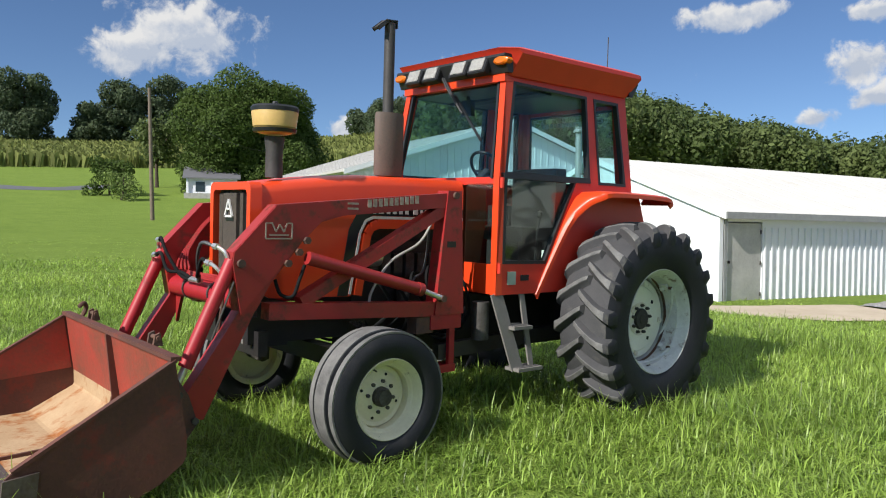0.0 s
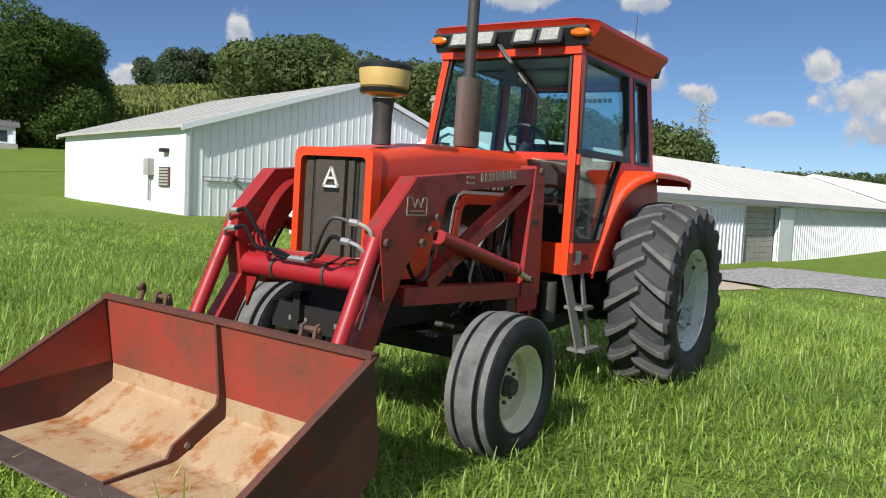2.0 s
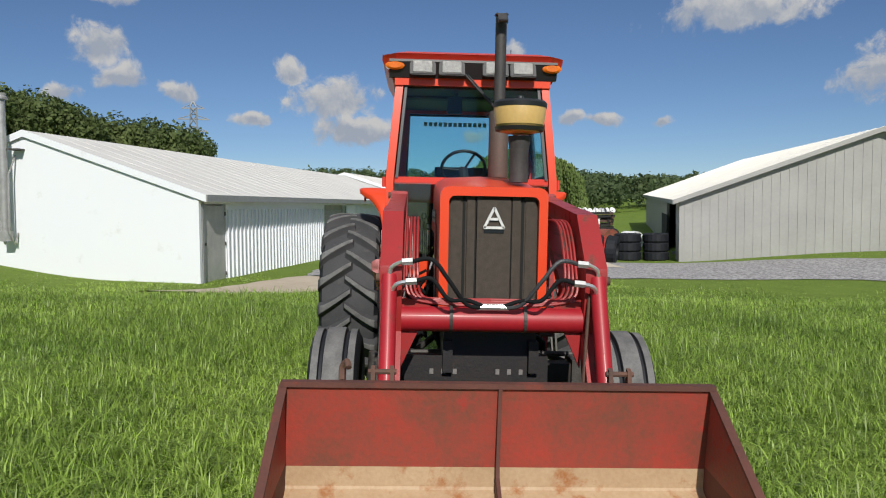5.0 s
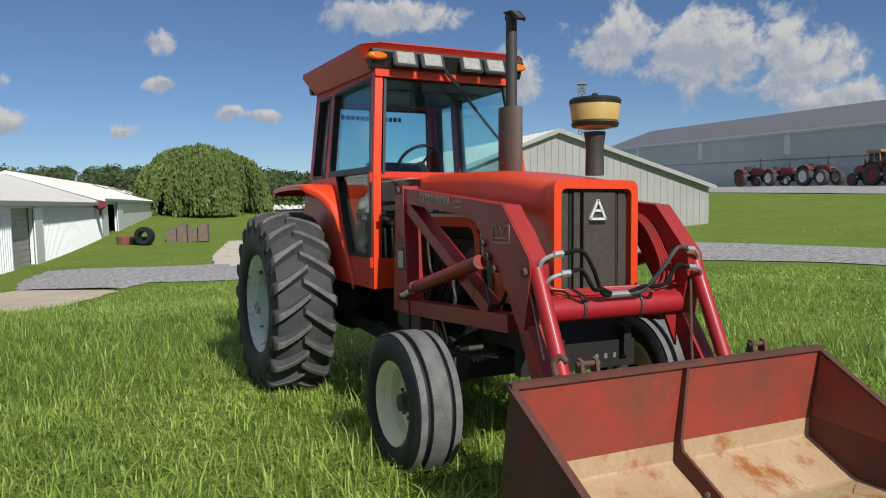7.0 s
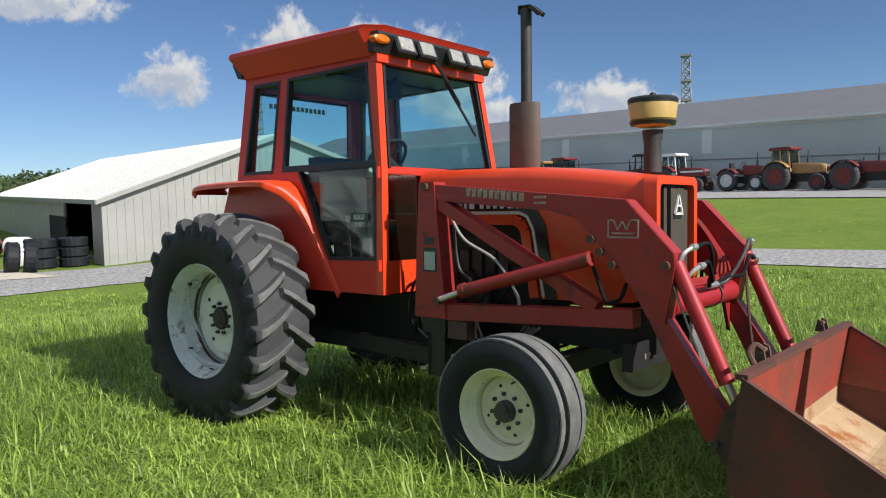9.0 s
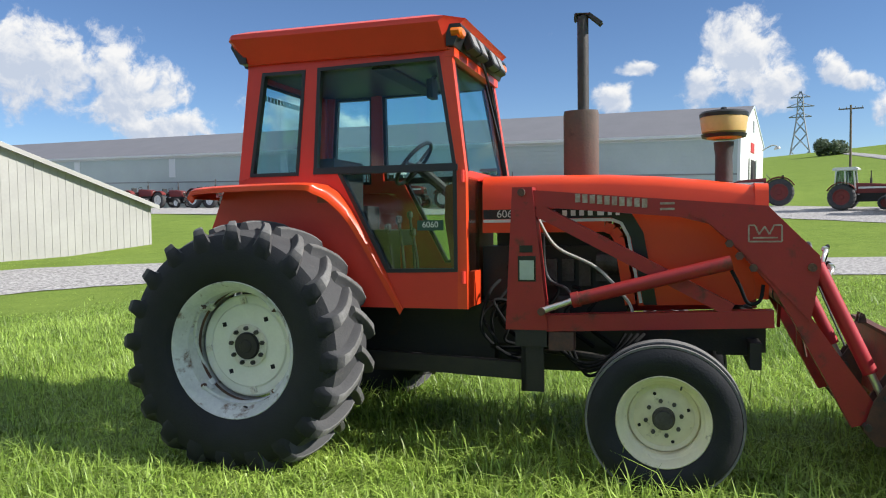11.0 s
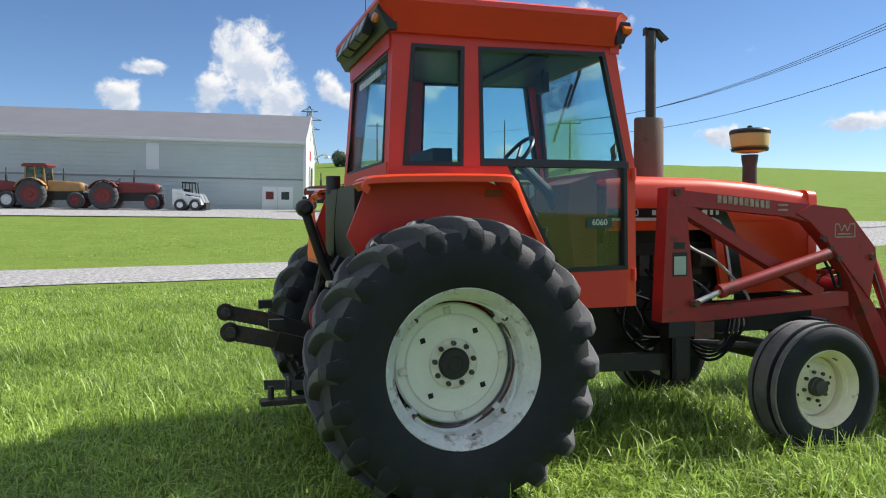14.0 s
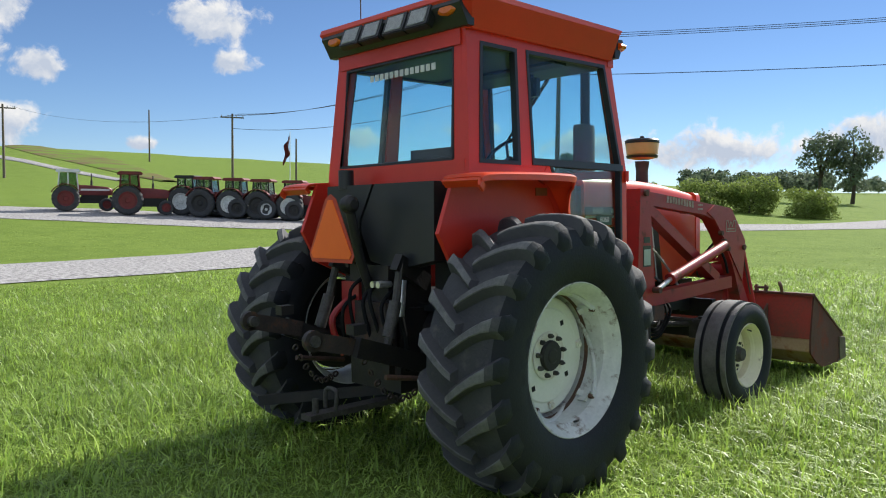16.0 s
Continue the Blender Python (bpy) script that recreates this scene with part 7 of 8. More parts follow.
def willow(x, y):
    """A broad dome of hanging strands, each a chain of narrow leaves."""
    t = thing("willow", "broad drooping weeping willow", "tree", Matrix.Translation((x, y, hz(x, y) - 0.1)) @ Matrix.Scale(0.81, 4))
    bm = bm_new()
    tube(bm, [(0, 0, 0), (0.2, 0.1, 3), (0, 0.4, 6)], 0.55, 8, True, 0.2)
    g = np.random.default_rng(5)
    for k in range(16):
        a, r = 2 * math.pi * k / 16 + g.uniform(-0.2, 0.2), g.uniform(3.0, 5.6)
        tube(bm, [(0, 0, 3.5), (math.cos(a) * r * 0.6, math.sin(a) * r * 0.6, 7.4 - 0.12 * r), (math.cos(a) * r, math.sin(a) * r, 7.2 - 0.35 * r)], 0.12, 6, True, 0.04)
    part("trunk", bm, M["bark"], t)
    n = 3400
    clump = g.integers(0, 150, n)
    a0, u0, up = g.uniform(0, 2 * math.pi, 150), np.sqrt(g.random(150)), g.uniform(-0.9, 0.5, 150)
    a, u = a0[clump] + g.normal(0, 0.05, n) / (0.3 + u0[clump]), np.clip(u0[clump] + g.normal(0, 0.05, n), 0, 1.04)
    lump = 1 + 0.10 * np.sin(a * 5 + 1) * np.sin(u * 9)
    R, H = 7.9, 9.0
    px, py = np.cos(a) * u * R * lump, np.sin(a) * u * R * lump
    pz = (2.2 + (H - 2.2) * np.sqrt(np.clip(1 - (u * 0.94) ** 2, 0.05, 1))) * (0.94 + 0.08 * g.random(n)) + up[clump] * (0.4 + 0.6 * u)
    low = np.maximum(0.25, pz - (2.2 + 5.5 * g.random(150)[clump]) * g.uniform(0.7, 1.0, n))
    V = []
    for k in range(22):
        z = pz - (pz - low) * (k + g.random(n)) / 22
        out = 1 + 0.02 * (pz - z)
        d = g.uniform(0, math.pi, n)
        w, h = 0.10 + 0.07 * g.random(n), 0.30 + 0.25 * g.random(n)
        cx, cy = px * out + g.normal(0, 0.10, n), py * out + g.normal(0, 0.10, n)
        dx, dy = np.cos(d) * w, np.sin(d) * w
        V.append(np.stack([np.stack([cx, cy, z + h * 0.5], -1), np.stack([cx + dx, cy + dy, z], -1), np.stack([cx + dy * 0.3, cy - dx * 0.3, z - h * 0.6], -1), np.stack([cx - dx, cy - dy, z], -1)], 1).reshape(-1, 3))
    V = np.concatenate(V)
    crown = mesh_from("crown", V, np.arange(len(V)).reshape(-1, 4), M["leaf_willow"])
    crown.parent = t


willow(-77.6, 11.2)


def woods(name, label, spots, mat, per, size, seed):
    """Far woodland as one thing: crowns of leaf sprays with short trunks."""
    g = random.Random(seed)
    lobes = []
    for x, y, h in spots:
        z, w = hz(x, y), h * g.uniform(0.30, 0.42)
        lobes.append((x, y, z + h * 0.58, w, w, h * 0.40))
        for k in range(2):
            a = g.uniform(0, 2 * math.pi)
            lobes.append((x + math.cos(a) * 0.7 * w, y + math.sin(a) * 0.7 * w, z + h * g.uniform(0.5, 0.78), w * 0.5, w * 0.5, h * 0.18))
    V, F = leaves(lobes, per, size, seed, 0.0, 0.78, 0.5)
    return tagged(mesh_from(name, V, F, M[mat]), label, "woodland", kind="stuff")


g = random.Random(8)
spots = []
for k in range(300):
    az = g.uniform(-164, -130.5)
    r = g.uniform(118, 225) if az > -150 else g.uniform(150, 235)
    spots.append((*around(az, r), g.uniform(9, 13.5)))
woods("ridge_woods", "dense dark green wooded ridge behind the sheds", spots, "leaf_wood", 30, 0.78, 21)
spots = []
for k in range(460):
    az, r = g.uniform(149, 198), 104 + 210 * g.random() ** 1.8
    x, y = around(az, r)
    top = float(np.interp(az, [149, 152, 156, 159, 163, 166, 169, 175, 185, 198], [1.0, 1.2, 1.6, 2.0, 2.35, 2.45, 2.85, 3.0, 2.8, 2.4]))
    spots.append((x, y, max(4.0, (1.6 + r * math.tan(radians(top)) - hz(x, y)) * g.uniform(0.74, 1.0))))
# low growth along the foot of the ridge
spots += [(*around(g.uniform(149, 198), g.uniform(88, 104)), g.uniform(2.2, 4.2)) for k in range(170)]
woods("far_woods", "rolling green wooded ridge beyond the fields", spots, "leaf_ridge", 28, 0.6, 22)
# the haze over these far trees lies in their leaf colour
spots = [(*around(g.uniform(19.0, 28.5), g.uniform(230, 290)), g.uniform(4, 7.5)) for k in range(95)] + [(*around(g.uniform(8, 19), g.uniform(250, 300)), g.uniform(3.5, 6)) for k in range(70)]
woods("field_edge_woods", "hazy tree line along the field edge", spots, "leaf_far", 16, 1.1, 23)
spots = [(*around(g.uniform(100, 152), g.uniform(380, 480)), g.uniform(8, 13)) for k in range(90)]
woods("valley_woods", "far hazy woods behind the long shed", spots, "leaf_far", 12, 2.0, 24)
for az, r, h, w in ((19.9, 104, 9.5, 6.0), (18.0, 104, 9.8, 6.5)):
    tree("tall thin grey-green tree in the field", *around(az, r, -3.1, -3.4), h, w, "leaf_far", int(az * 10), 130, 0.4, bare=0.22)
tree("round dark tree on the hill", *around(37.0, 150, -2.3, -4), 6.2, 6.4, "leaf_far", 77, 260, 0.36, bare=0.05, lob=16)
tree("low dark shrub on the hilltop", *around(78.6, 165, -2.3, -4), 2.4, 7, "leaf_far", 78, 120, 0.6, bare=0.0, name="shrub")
for az, r, h, w, k in ((24.3, 70, 2.7, 5.4, 1), (20.3, 70, 2.6, 4.6, 2), (27.6, 70, 2.6, 5.0, 4), (30.6, 66, 2.2, 3.4, 3)):
    tree("rounded light green clipped shrub beside the road", *around(az, r, -3.1, -3.4), h, w, "leaf_shrub", 80 + k, 700, 0.17, bare=-0.25, lob=16, name="shrub", group="roadside shrubs")


def corn():
    """Rows of standing corn on the hillside."""
    gg = np.random.default_rng(4)
    V = []
    az = np.radians(gg.uniform(-134, -97, 15000))
    r = gg.uniform(122, 196, 15000)
    r = np.round(r / 0.9) * 0.9
    x, y = 5 + r * np.cos(az), 2 + r * np.sin(az)
    z = height(x, y)
    h = 2.0 * (0.8 + 0.4 * gg.random(len(x)))
    a = gg.uniform(0, math.pi, len(x))
    w = 0.55
    dx, dy = np.cos(a) * w, np.sin(a) * w
    V = np.stack([np.stack([x - dx * 0.3, y - dy * 0.3, z], -1), np.stack([x + dx * 0.3, y + dy * 0.3, z], -1), np.stack([x + dx, y + dy, z + h * 0.8], -1), np.stack([x - dx * 0.2, y - dy * 0.2, z + h], -1)], 1).reshape(-1, 3)
    return tagged(mesh_from("corn_field", V, np.arange(len(V)).reshape(-1, 4), M["corn"]), "tasselled corn field on the hillside", "crop", kind="stuff")


corn()


# ---- poles, wires and pylons ----
def pole(label, x, y, h, arms=1, r=0.14, name="utility_pole", lean=0.0, turn=0.0, z=None):
    t = thing(name, label, "pole", Matrix.Translation((x, y, hz(x, y) - 0.2 if z is None else z)) @ pose(0, 0, 0, 0, lean, turn))
    bm = bm_new()
    cyl(bm, (0, 0, 0), (0, 0, h), r, 12, r * 0.7)
    part("post", bm, M["wood"], t)
    for k in range(arms):
        bm = bm_new()
        beam(bm, (-1.1, 0.12, h - 0.35 - k * 0.8), (1.1, 0.12, h - 0.35 - k * 0.8), 0.10, 0.12, (0, 1, 0))
        arm = part("crossarm", bm, M["wood"], t)
        for q in (-1.0, -0.4, 0.4, 1.0):
            bm = bm_new()
            lathe(bm, [(0, 0.03), (0.1, 0.05), (0.16, 0.03)], (q, 0.12, h - 0.28 - k * 0.8), (0, 0, 1), 8)
            part("insulator", bm, M["zinc"], arm)
    return t


px, py = around(-109.7, 49, 4.9, 4.4)
pole("plain leaning weathered wooden pole on the lawn", px, py, 8.0, 0, 0.13, lean=1.5)
big = around(38.0, 44, -1.8, -4.4)
bx, by = around(38.8, 46.0, -2.31, -4.01)
BIG = pole("tall weathered wooden utility pole with crossarm", bx, by, 11.2, 1, 0.16, turn=20)
p5x, p5y = 34.5, 64.7
pole("wooden utility pole with crossarm on the hill", p5x, p5y, 7.4, 1, 0.13, turn=-25)
pole("wooden utility pole with crossarm by the field track", 18.6, 80.0, 7.3, 1, 0.13, turn=-15)
p6x, p6y = around(66.6, 150, -3.1, -3.3)
pole("tall floodlight pole on the hill", p6x, p6y, 9.5, 0, 0.16, name="light_pole")
fx, fy = 26.6, 42.5
pole("wooden service pole beside the flag", *around(56.6, 84, -3.1, -3.3), 5.4, 0, 0.12)
flag = thing("flagpole", "white flagpole with a limp dark striped flag", "flagpole", Matrix.Translation((fx, fy, hz(fx, fy))))
bm = bm_new()
cyl(bm, (0, 0, 0), (0, 0, 5.0), 0.04, 10, 0.025)
part("post", bm, M["tank_white"], flag)
bm = bm_new()
last = None
for k in range(9):
    zz = 4.75 - k * 0.16
    row = [bm.verts.new((-0.05 - j * 0.09 + 0.05 * math.sin(k * 0.9 + j), 0.08 * math.sin(j * 2 + k * 0.5), zz - j * 0.17)) for j in range(6)]
    if last:
        for j in range(5):
            bm.faces.new((last[j], last[j + 1], row[j + 1], row[j]))
    last = row
bmesh.ops.solidify(bm, geom=bm.faces[:], thickness=0.01)
part("flag", bm, M["far_red"], flag, "limp dark red striped flag")


def wire(a, b, sag, r=0.016):
    bm = bm_new()
    a, b = Vector(a), Vector(b)
    pts = [a.lerp(b, k / 14) - Vector((0, 0, sag * 4 * (k / 14) * (1 - k / 14))) for k in range(15)]
    tube(bm, pts, r, 4, False)
    single("power_line", bm, M["black"], "thin dark overhead power line", "cable", group="power lines")


top = BIG.matrix_world @ Vector((0, 0, 11.0))
for k, q in enumerate((-1.0, 0.0, 1.0)):
    wire(top + Vector((0, q, 0)), (p5x, p5y + q, hz(p5x, p5y) + 7.1), 1.2)
    wire(top + Vector((0, q, 0)), (62, -34 + q * 1.5, 13.5), 1.0)
wire(top - Vector((0, 0, 2.2)), (p5x, p5y, hz(p5x, p5y) + 5.8), 1.2, 0.02)
wire(top - Vector((0, 0, 2.2)), (62, -34, 11.0), 1.0, 0.02)
wire((p5x, p5y, hz(p5x, p5y) + 7.0), (p6x - 20, p6y + 10, hz(p6x, p6y) + 9), 1.5)
wire((px, py, hz(px, py) + 7.0), (*around(-119.5, 64), hz(*around(-119.5, 64)) + 4.2), 0.7)


def pylon(x, y, h, w):
    t = thing("pylon", "grey steel lattice power pylon", "pylon", Matrix.Translation((x, y, hz(x, y) - 1)) @ pose(0, 0, 0, 0, 0, math.degrees(math.atan2(y, x))), "pylons")
    bm = bm_new()
    r = h * 0.006
    lv = [0, 0.3, 0.5, 0.65, 0.76, 0.86, 0.94, 1.0]
    hw = [w / 2, w * 0.33, w * 0.22, w * 0.15, w * 0.11, w * 0.1, w * 0.09, w * 0.02]
    for (z0, a), (z1, b) in zip(zip(lv, hw), list(zip(lv, hw))[1:]):
        for sx, sy in ((1, 1), (1, -1), (-1, -1), (-1, 1)):
            cyl(bm, (sx * a, sy * a, z0 * h), (sx * b, sy * b, z1 * h), r, 4)
            nx, ny = (-sy, sx)
            cyl(bm, (sx * a, sy * a, z0 * h), (nx * b, ny * b, z1 * h), r * 0.6, 4)
            cyl(bm, (nx * a, ny * a, z0 * h), (sx * b, sy * b, z1 * h), r * 0.6, 4)
    part("lattice_mast", bm, M["steel_far"], t)
    for z, l in ((0.70, 0.40), (0.82, 0.48), (0.93, 0.34)):
        bm = bm_new()
        beam(bm, (0, -w * l, z * h), (0, w * l, z * h), r * 2, r * 2, (1, 0, 0))
        cyl(bm, (0, -w * l, z * h), (0, 0, (z + 0.05) * h), r * 0.7, 4)
        cyl(bm, (0, w * l, z * h), (0, 0, (z + 0.05) * h), r * 0.7, 4)
        part("pylon_arm", bm, M["steel_far"], t)


def lattice_mast(x, y, h, w):
    """A slim square lattice mast with short antenna platforms."""
    t = thing("lattice_mast", "slim grey steel lattice mast", "mast", Matrix.Translation((x, y, hz(x, y) - 1)) @ pose(0, 0, 0, 0, 0, math.degrees(math.atan2(y, x))), "lattice masts")
    bm = bm_new()
    n, r = 14, h * 0.0045
    for k in range(n):
        z0, z1 = h * k / n, h * (k + 1) / n
        a, b = w / 2 * (1.25 - 0.35 * k / n), w / 2 * (1.25 - 0.35 * (k + 1) / n)
        for sx, sy in ((1, 1), (1, -1), (-1, -1), (-1, 1)):
            nx, ny = (-sy, sx)
            cyl(bm, (sx * a, sy * a, z0), (sx * b, sy * b, z1), r, 4)
            cyl(bm, (sx * a, sy * a, z0), (nx * b, ny * b, z1), r * 0.7, 4)
            cyl(bm, (nx * a, ny * a, z0), (sx * b, sy * b, z1), r * 0.7, 4)
            cyl(bm, (sx * b, sy * b, z1), (nx * b, ny * b, z1), r * 0.7, 4)
    part("lattice", bm, M["steel_far"], t)
    for z in (0.62, 0.78, 0.99):
        bm = bm_new()
        box(bm, -w * 0.62, w * 0.62, -w * 0.62, w * 0.62, z * h, z * h + w * 0.25)
        part("antenna_platform", bm, M["steel_far"], t)


for az, r, h, w in ((-164.1, 330, 40, 13), (82.3, 420, 42, 13)):
    pylon(*around(az, r, 4, 0), h, w)
for az, r, h, w in ((143.2, 270, 36, 2.6), (112.2, 250, 37, 2.6)):
    lattice_mast(*around(az, r, 4, 0), h, w)


# ---- house by the oak ----
hx, hy = around(-113.9, 75.0, 5.06, 4.05)
house = thing("farmhouse", "small white farmhouse with a porch, half hidden by a tree", "house", Matrix.Translation((hx, hy, hz(hx, hy) - 0.5)) @ pose(0, 0, 0, 0, 0, -25))
bm = bm_new()
box(bm, -2.2, 2.2, -2.5, 2.5, 0, 1.9)
part("wall", bm, M["shed_white"], house)
for s in (0, 1):
    bm = bm_new()
    y0 = -2.9 if not s else 2.9
    prism(bm, [(y0, 1.85), (0, 3.0), (0, 3.12), (y0, 1.97)], "x", -2.5, 2.5)
    part("roof", bm, M["roof_grey"], house)
for x in (-2.1, 0.0, 2.1):
    bm = bm_new()
    box(bm, x - 0.1, x + 0.1, 2.5, 2.7, 0, 1.85)
    part("porch_post", bm, M["shed_white"], house)
bm = bm_new()
box(bm, -2.3, 2.3, 2.5, 4.2, 0, 0.5)
part("porch_deck", bm, M["board"], house)
for x in (-1.2, 1.0):
    bm = bm_new()
    box(bm, x - 0.4, x + 0.4, 2.5, 2.53, 0.7, 1.6)
    part("window", bm, M["far_glass"], house)


# ---- parked machines ----
def wheel_part(parent, x, y, r, w, rim, rim_mat, side):
    bm = bm_new()
    n = 60
    lathe(bm, [(-w * 0.42, r * 0.56), (-w / 2, r * 0.70), (-w / 2, r * 0.86), (-w * 0.36, r * 0.96), (0, r * 0.985), (w * 0.36, r * 0.96), (w / 2, r * 0.86), (w / 2, r * 0.70), (w * 0.42, r * 0.56)], (x, y, r), (0, 1, 0), n, True)
    for i, vert in enumerate(bm.verts):
        if i // n in (2, 3, 4, 5, 6) and (i % n + (i // n > 3) + (i // n > 4)) % 3 == 0:
            vert.co.x, vert.co.z = x + (vert.co.x - x) * 1.055, r + (vert.co.z - r) * 1.055
    wh = part("wheel", bm, M["rubber_dusty"], parent)
    bm = bm_new()
    for s in (1, -1):
        lathe(bm, [(-0.02, 0.04), (-0.02, r * 0.15), (-w * 0.16, r * 0.20), (-w * 0.16, r * rim * 0.80), (-0.005, r * rim * 0.90), (0.015, r * rim), (0.0, r * rim * 1.02), (-w * 0.3, r * rim * 0.9), (-w * 0.3, 0.04)], (x, y + s * w * 0.45, r), (0, s, 0), 24)
    part("rim", bm, M[rim_mat], wh)


def parked(label, x, y, turn, paint, cab="closed", cab_paint="far_glass", rim="far_red", rr=0.8, fr=0.42, wb=2.4, duals=False, roof="black", group="parked tractors", width=0.85, size=0.80, stripe="", forks=False, tilt=0.0):
    """A farm tractor with its nose along x: wheels, hood, fenders and one of three kinds of cab."""
    t = thing("parked_tractor", label, "tractor", Matrix.Translation((x, y, hz(x, y) + 0.04)) @ pose(0, 0, 0, 0, tilt, turn) @ Matrix.Scale(size, 4), group)
    for s in (1, -1):
        wheel_part(t, 0, s * width, rr, 0.45, 0.60, rim, s)
        if duals:
            wheel_part(t, 0, s * (width + 0.55), rr, 0.45, 0.60, rim, s)
        wheel_part(t, wb, s * width * 0.85, fr, 0.26 if fr < 0.6 else 0.42, 0.60, rim, s)
    bm = bm_new()
    last = None
    for hx, top, w in ((0.72, 1.66, 0.30), (wb * 0.6, 1.64, 0.31), (wb + 0.05, 1.56, 0.31), (wb + 0.30, 1.46, 0.29), (wb + 0.36, 1.34, 0.27)):
        row = [bm.verts.new(p) for p in ((hx, -w, 1.02), (hx, -w, top - 0.10), (hx, -w * 0.75, top), (hx, w * 0.75, top), (hx, w, top - 0.10), (hx, w, 1.02))]
        if last:
            for k in range(6):
                bm.faces.new((last[k], last[(k + 1) % 6], row[(k + 1) % 6], row[k]))
        else:
            bm.faces.new(row[::-1])
        last = row
    bm.faces.new(last)
    hood = part("hood", bm, M[paint], t, sharp=40)
    if stripe:
        for s in (1, -1):
            bm = bm_new()
            box(bm, 0.85, wb + 0.2, s * 0.32 - 0.006, s * 0.32 + 0.006, 1.30, 1.42)
            part("stripe", bm, M[stripe], hood)
    bm = bm_new()
    box(bm, -0.4, wb - 0.1, -0.20, 0.20, 0.50, 0.92)
    box(bm, 0.9, wb + 0.1, -0.25, 0.25, 0.80, 1.06)
    box(bm, wb + 0.20, wb + 0.48, -0.24, 0.24, 0.62, 0.92)
    part("chassis", bm, M["black"], t, bevel=0.02)
    bm = bm_new()
    box(bm, wb - 0.07, wb + 0.07, -width * 0.8, width * 0.8, fr - 0.05, fr + 0.08)
    box(bm, -0.1, 0.1, -width, width, rr - 0.1, rr + 0.1)
    part("axle", bm, M["black"], t)
    for s in (1, -1):
        bm = bm_new()
        R = rr * 1.13
        for k in range(7):
            a0, a1 = radians(35 + 17 * k), radians(52 + 17 * k)
            beam(bm, (R * math.cos(a0), s * (width - 0.02), rr + R * math.sin(a0)), (R * math.cos(a1), s * (width - 0.02), rr + R * math.sin(a1)), 0.46, 0.04, (0, 1, 0))
        part("fender", bm, M[paint], t)
    bm = bm_new()
    cyl(bm, (1.5, 0.12, 1.55), (1.5, 0.12, 1.95), 0.07, 10)
    cyl(bm, (1.5, 0.12, 1.95), (1.5, 0.12, 2.40), 0.035, 8)
    part("exhaust", bm, M["pipe"], t)
    bm = bm_new()
    box(bm, wb + 0.35, wb + 0.38, -0.22, 0.22, 1.06, 1.34)
    part("grille", bm, M["dark"], t)
    for s in (1, -1):
        bm = bm_new()
        cyl(bm, (wb + 0.355, s * 0.14, 1.40), (wb + 0.40, s * 0.14, 1.40), 0.055, 10)
        part("headlight", bm, M["chrome"], t)
    bm = bm_new()
    box(bm, 0.35, 0.72, width * 0.45, width * 0.62, 0.45, 0.50)
    box(bm, 0.40, 0.72, width * 0.42, width * 0.58, 0.78, 0.83)
    part("step", bm, M["black"], t)
    if forks:
        for s in (1, -1):
            bm = bm_new()
            beam(bm, (0.75, s * 0.5, 1.5), (wb + 0.5, s * 0.5, 1.25), 0.09, 0.14, (0, 1, 0))
            beam(bm, (wb + 0.5, s * 0.5, 1.28), (wb + 1.0, s * 0.5, 0.45), 0.09, 0.14, (0, 1, 0))
            beam(bm, (wb + 0.9, s * 0.5, 0.25), (wb + 1.75, s * 0.5, 0.18), 0.07, 0.06, (0, 1, 0))
            part("loader_arm", bm, M[paint], t)
    bm = bm_new()
    box(bm, -0.15, 0.30, -0.24, 0.24, 1.22, 1.36)
    box(bm, -0.25, -0.12, -0.24, 0.24, 1.36, 1.80)
    part("seat", bm, M["seat"], t, bevel=0.03)
    bm = bm_new()
    tube(bm, [(0.60 + 0.2 * math.cos(a) * 0.6, 0.2 * math.sin(a), 1.72 + 0.2 * math.cos(a) * 0.7) for a in np.linspace(0, 2 * math.pi, 15)], 0.02, 6, False)
    part("steering_wheel", bm, M["plastic"], t)
    if cab == "open":
        return t
    if cab == "closed":
        for s in (1, -1):
            bm = bm_new()
            prism(bm, [(-0.40, 1.32), (0.70, 1.32), (0.61, 2.42), (-0.32, 2.42)], "y", s * 0.60 - 0.008, s * 0.60 + 0.008)
            pane = part("side_window", bm, M["far_pane"], t)
            pane.visible_shadow = False
        for a, b in (((0.72, 1.55), (0.62, 2.42)), ((-0.42, 1.32), (-0.33, 2.42))):
            bm = bm_new()
            beam(bm, (a[0], 0, a[1]), (b[0], 0, b[1]), 1.12, 0.012, (0, 1, 0))
            pane = part("end_window", bm, M["far_pane"], t)
            pane.visible_shadow = False
        bm = bm_new()
        box(bm, -0.45, 0.76, -0.62, 0.62, 1.12, 1.32)
        part("cab_base", bm, M[cab_paint if cab_paint != "tank_white" else paint], t, bevel=0.02)
    for s in (1, -1):
        for a, b in (((-0.44, 1.2), (-0.35, 2.45)), ((0.74, 1.2), (0.63, 2.45)), ((0.16, 1.2), (0.14, 2.45))):
            bm = bm_new()
            beam(bm, (a[0], s * 0.61, a[1]), (b[0], s * 0.61, b[1]), 0.06, 0.075, (0, 1, 0))
            part("cab_post", bm, M[cab_paint], t)
    bm = bm_new()
    prism(bm, [(-0.54, 2.45), (0.84, 2.45), (0.88, 2.52), (0.74, 2.64), (-0.44, 2.64), (-0.56, 2.54)], "y", -0.70, 0.70)
    part("roof", bm, M[roof], t, bevel=0.03)
    return t


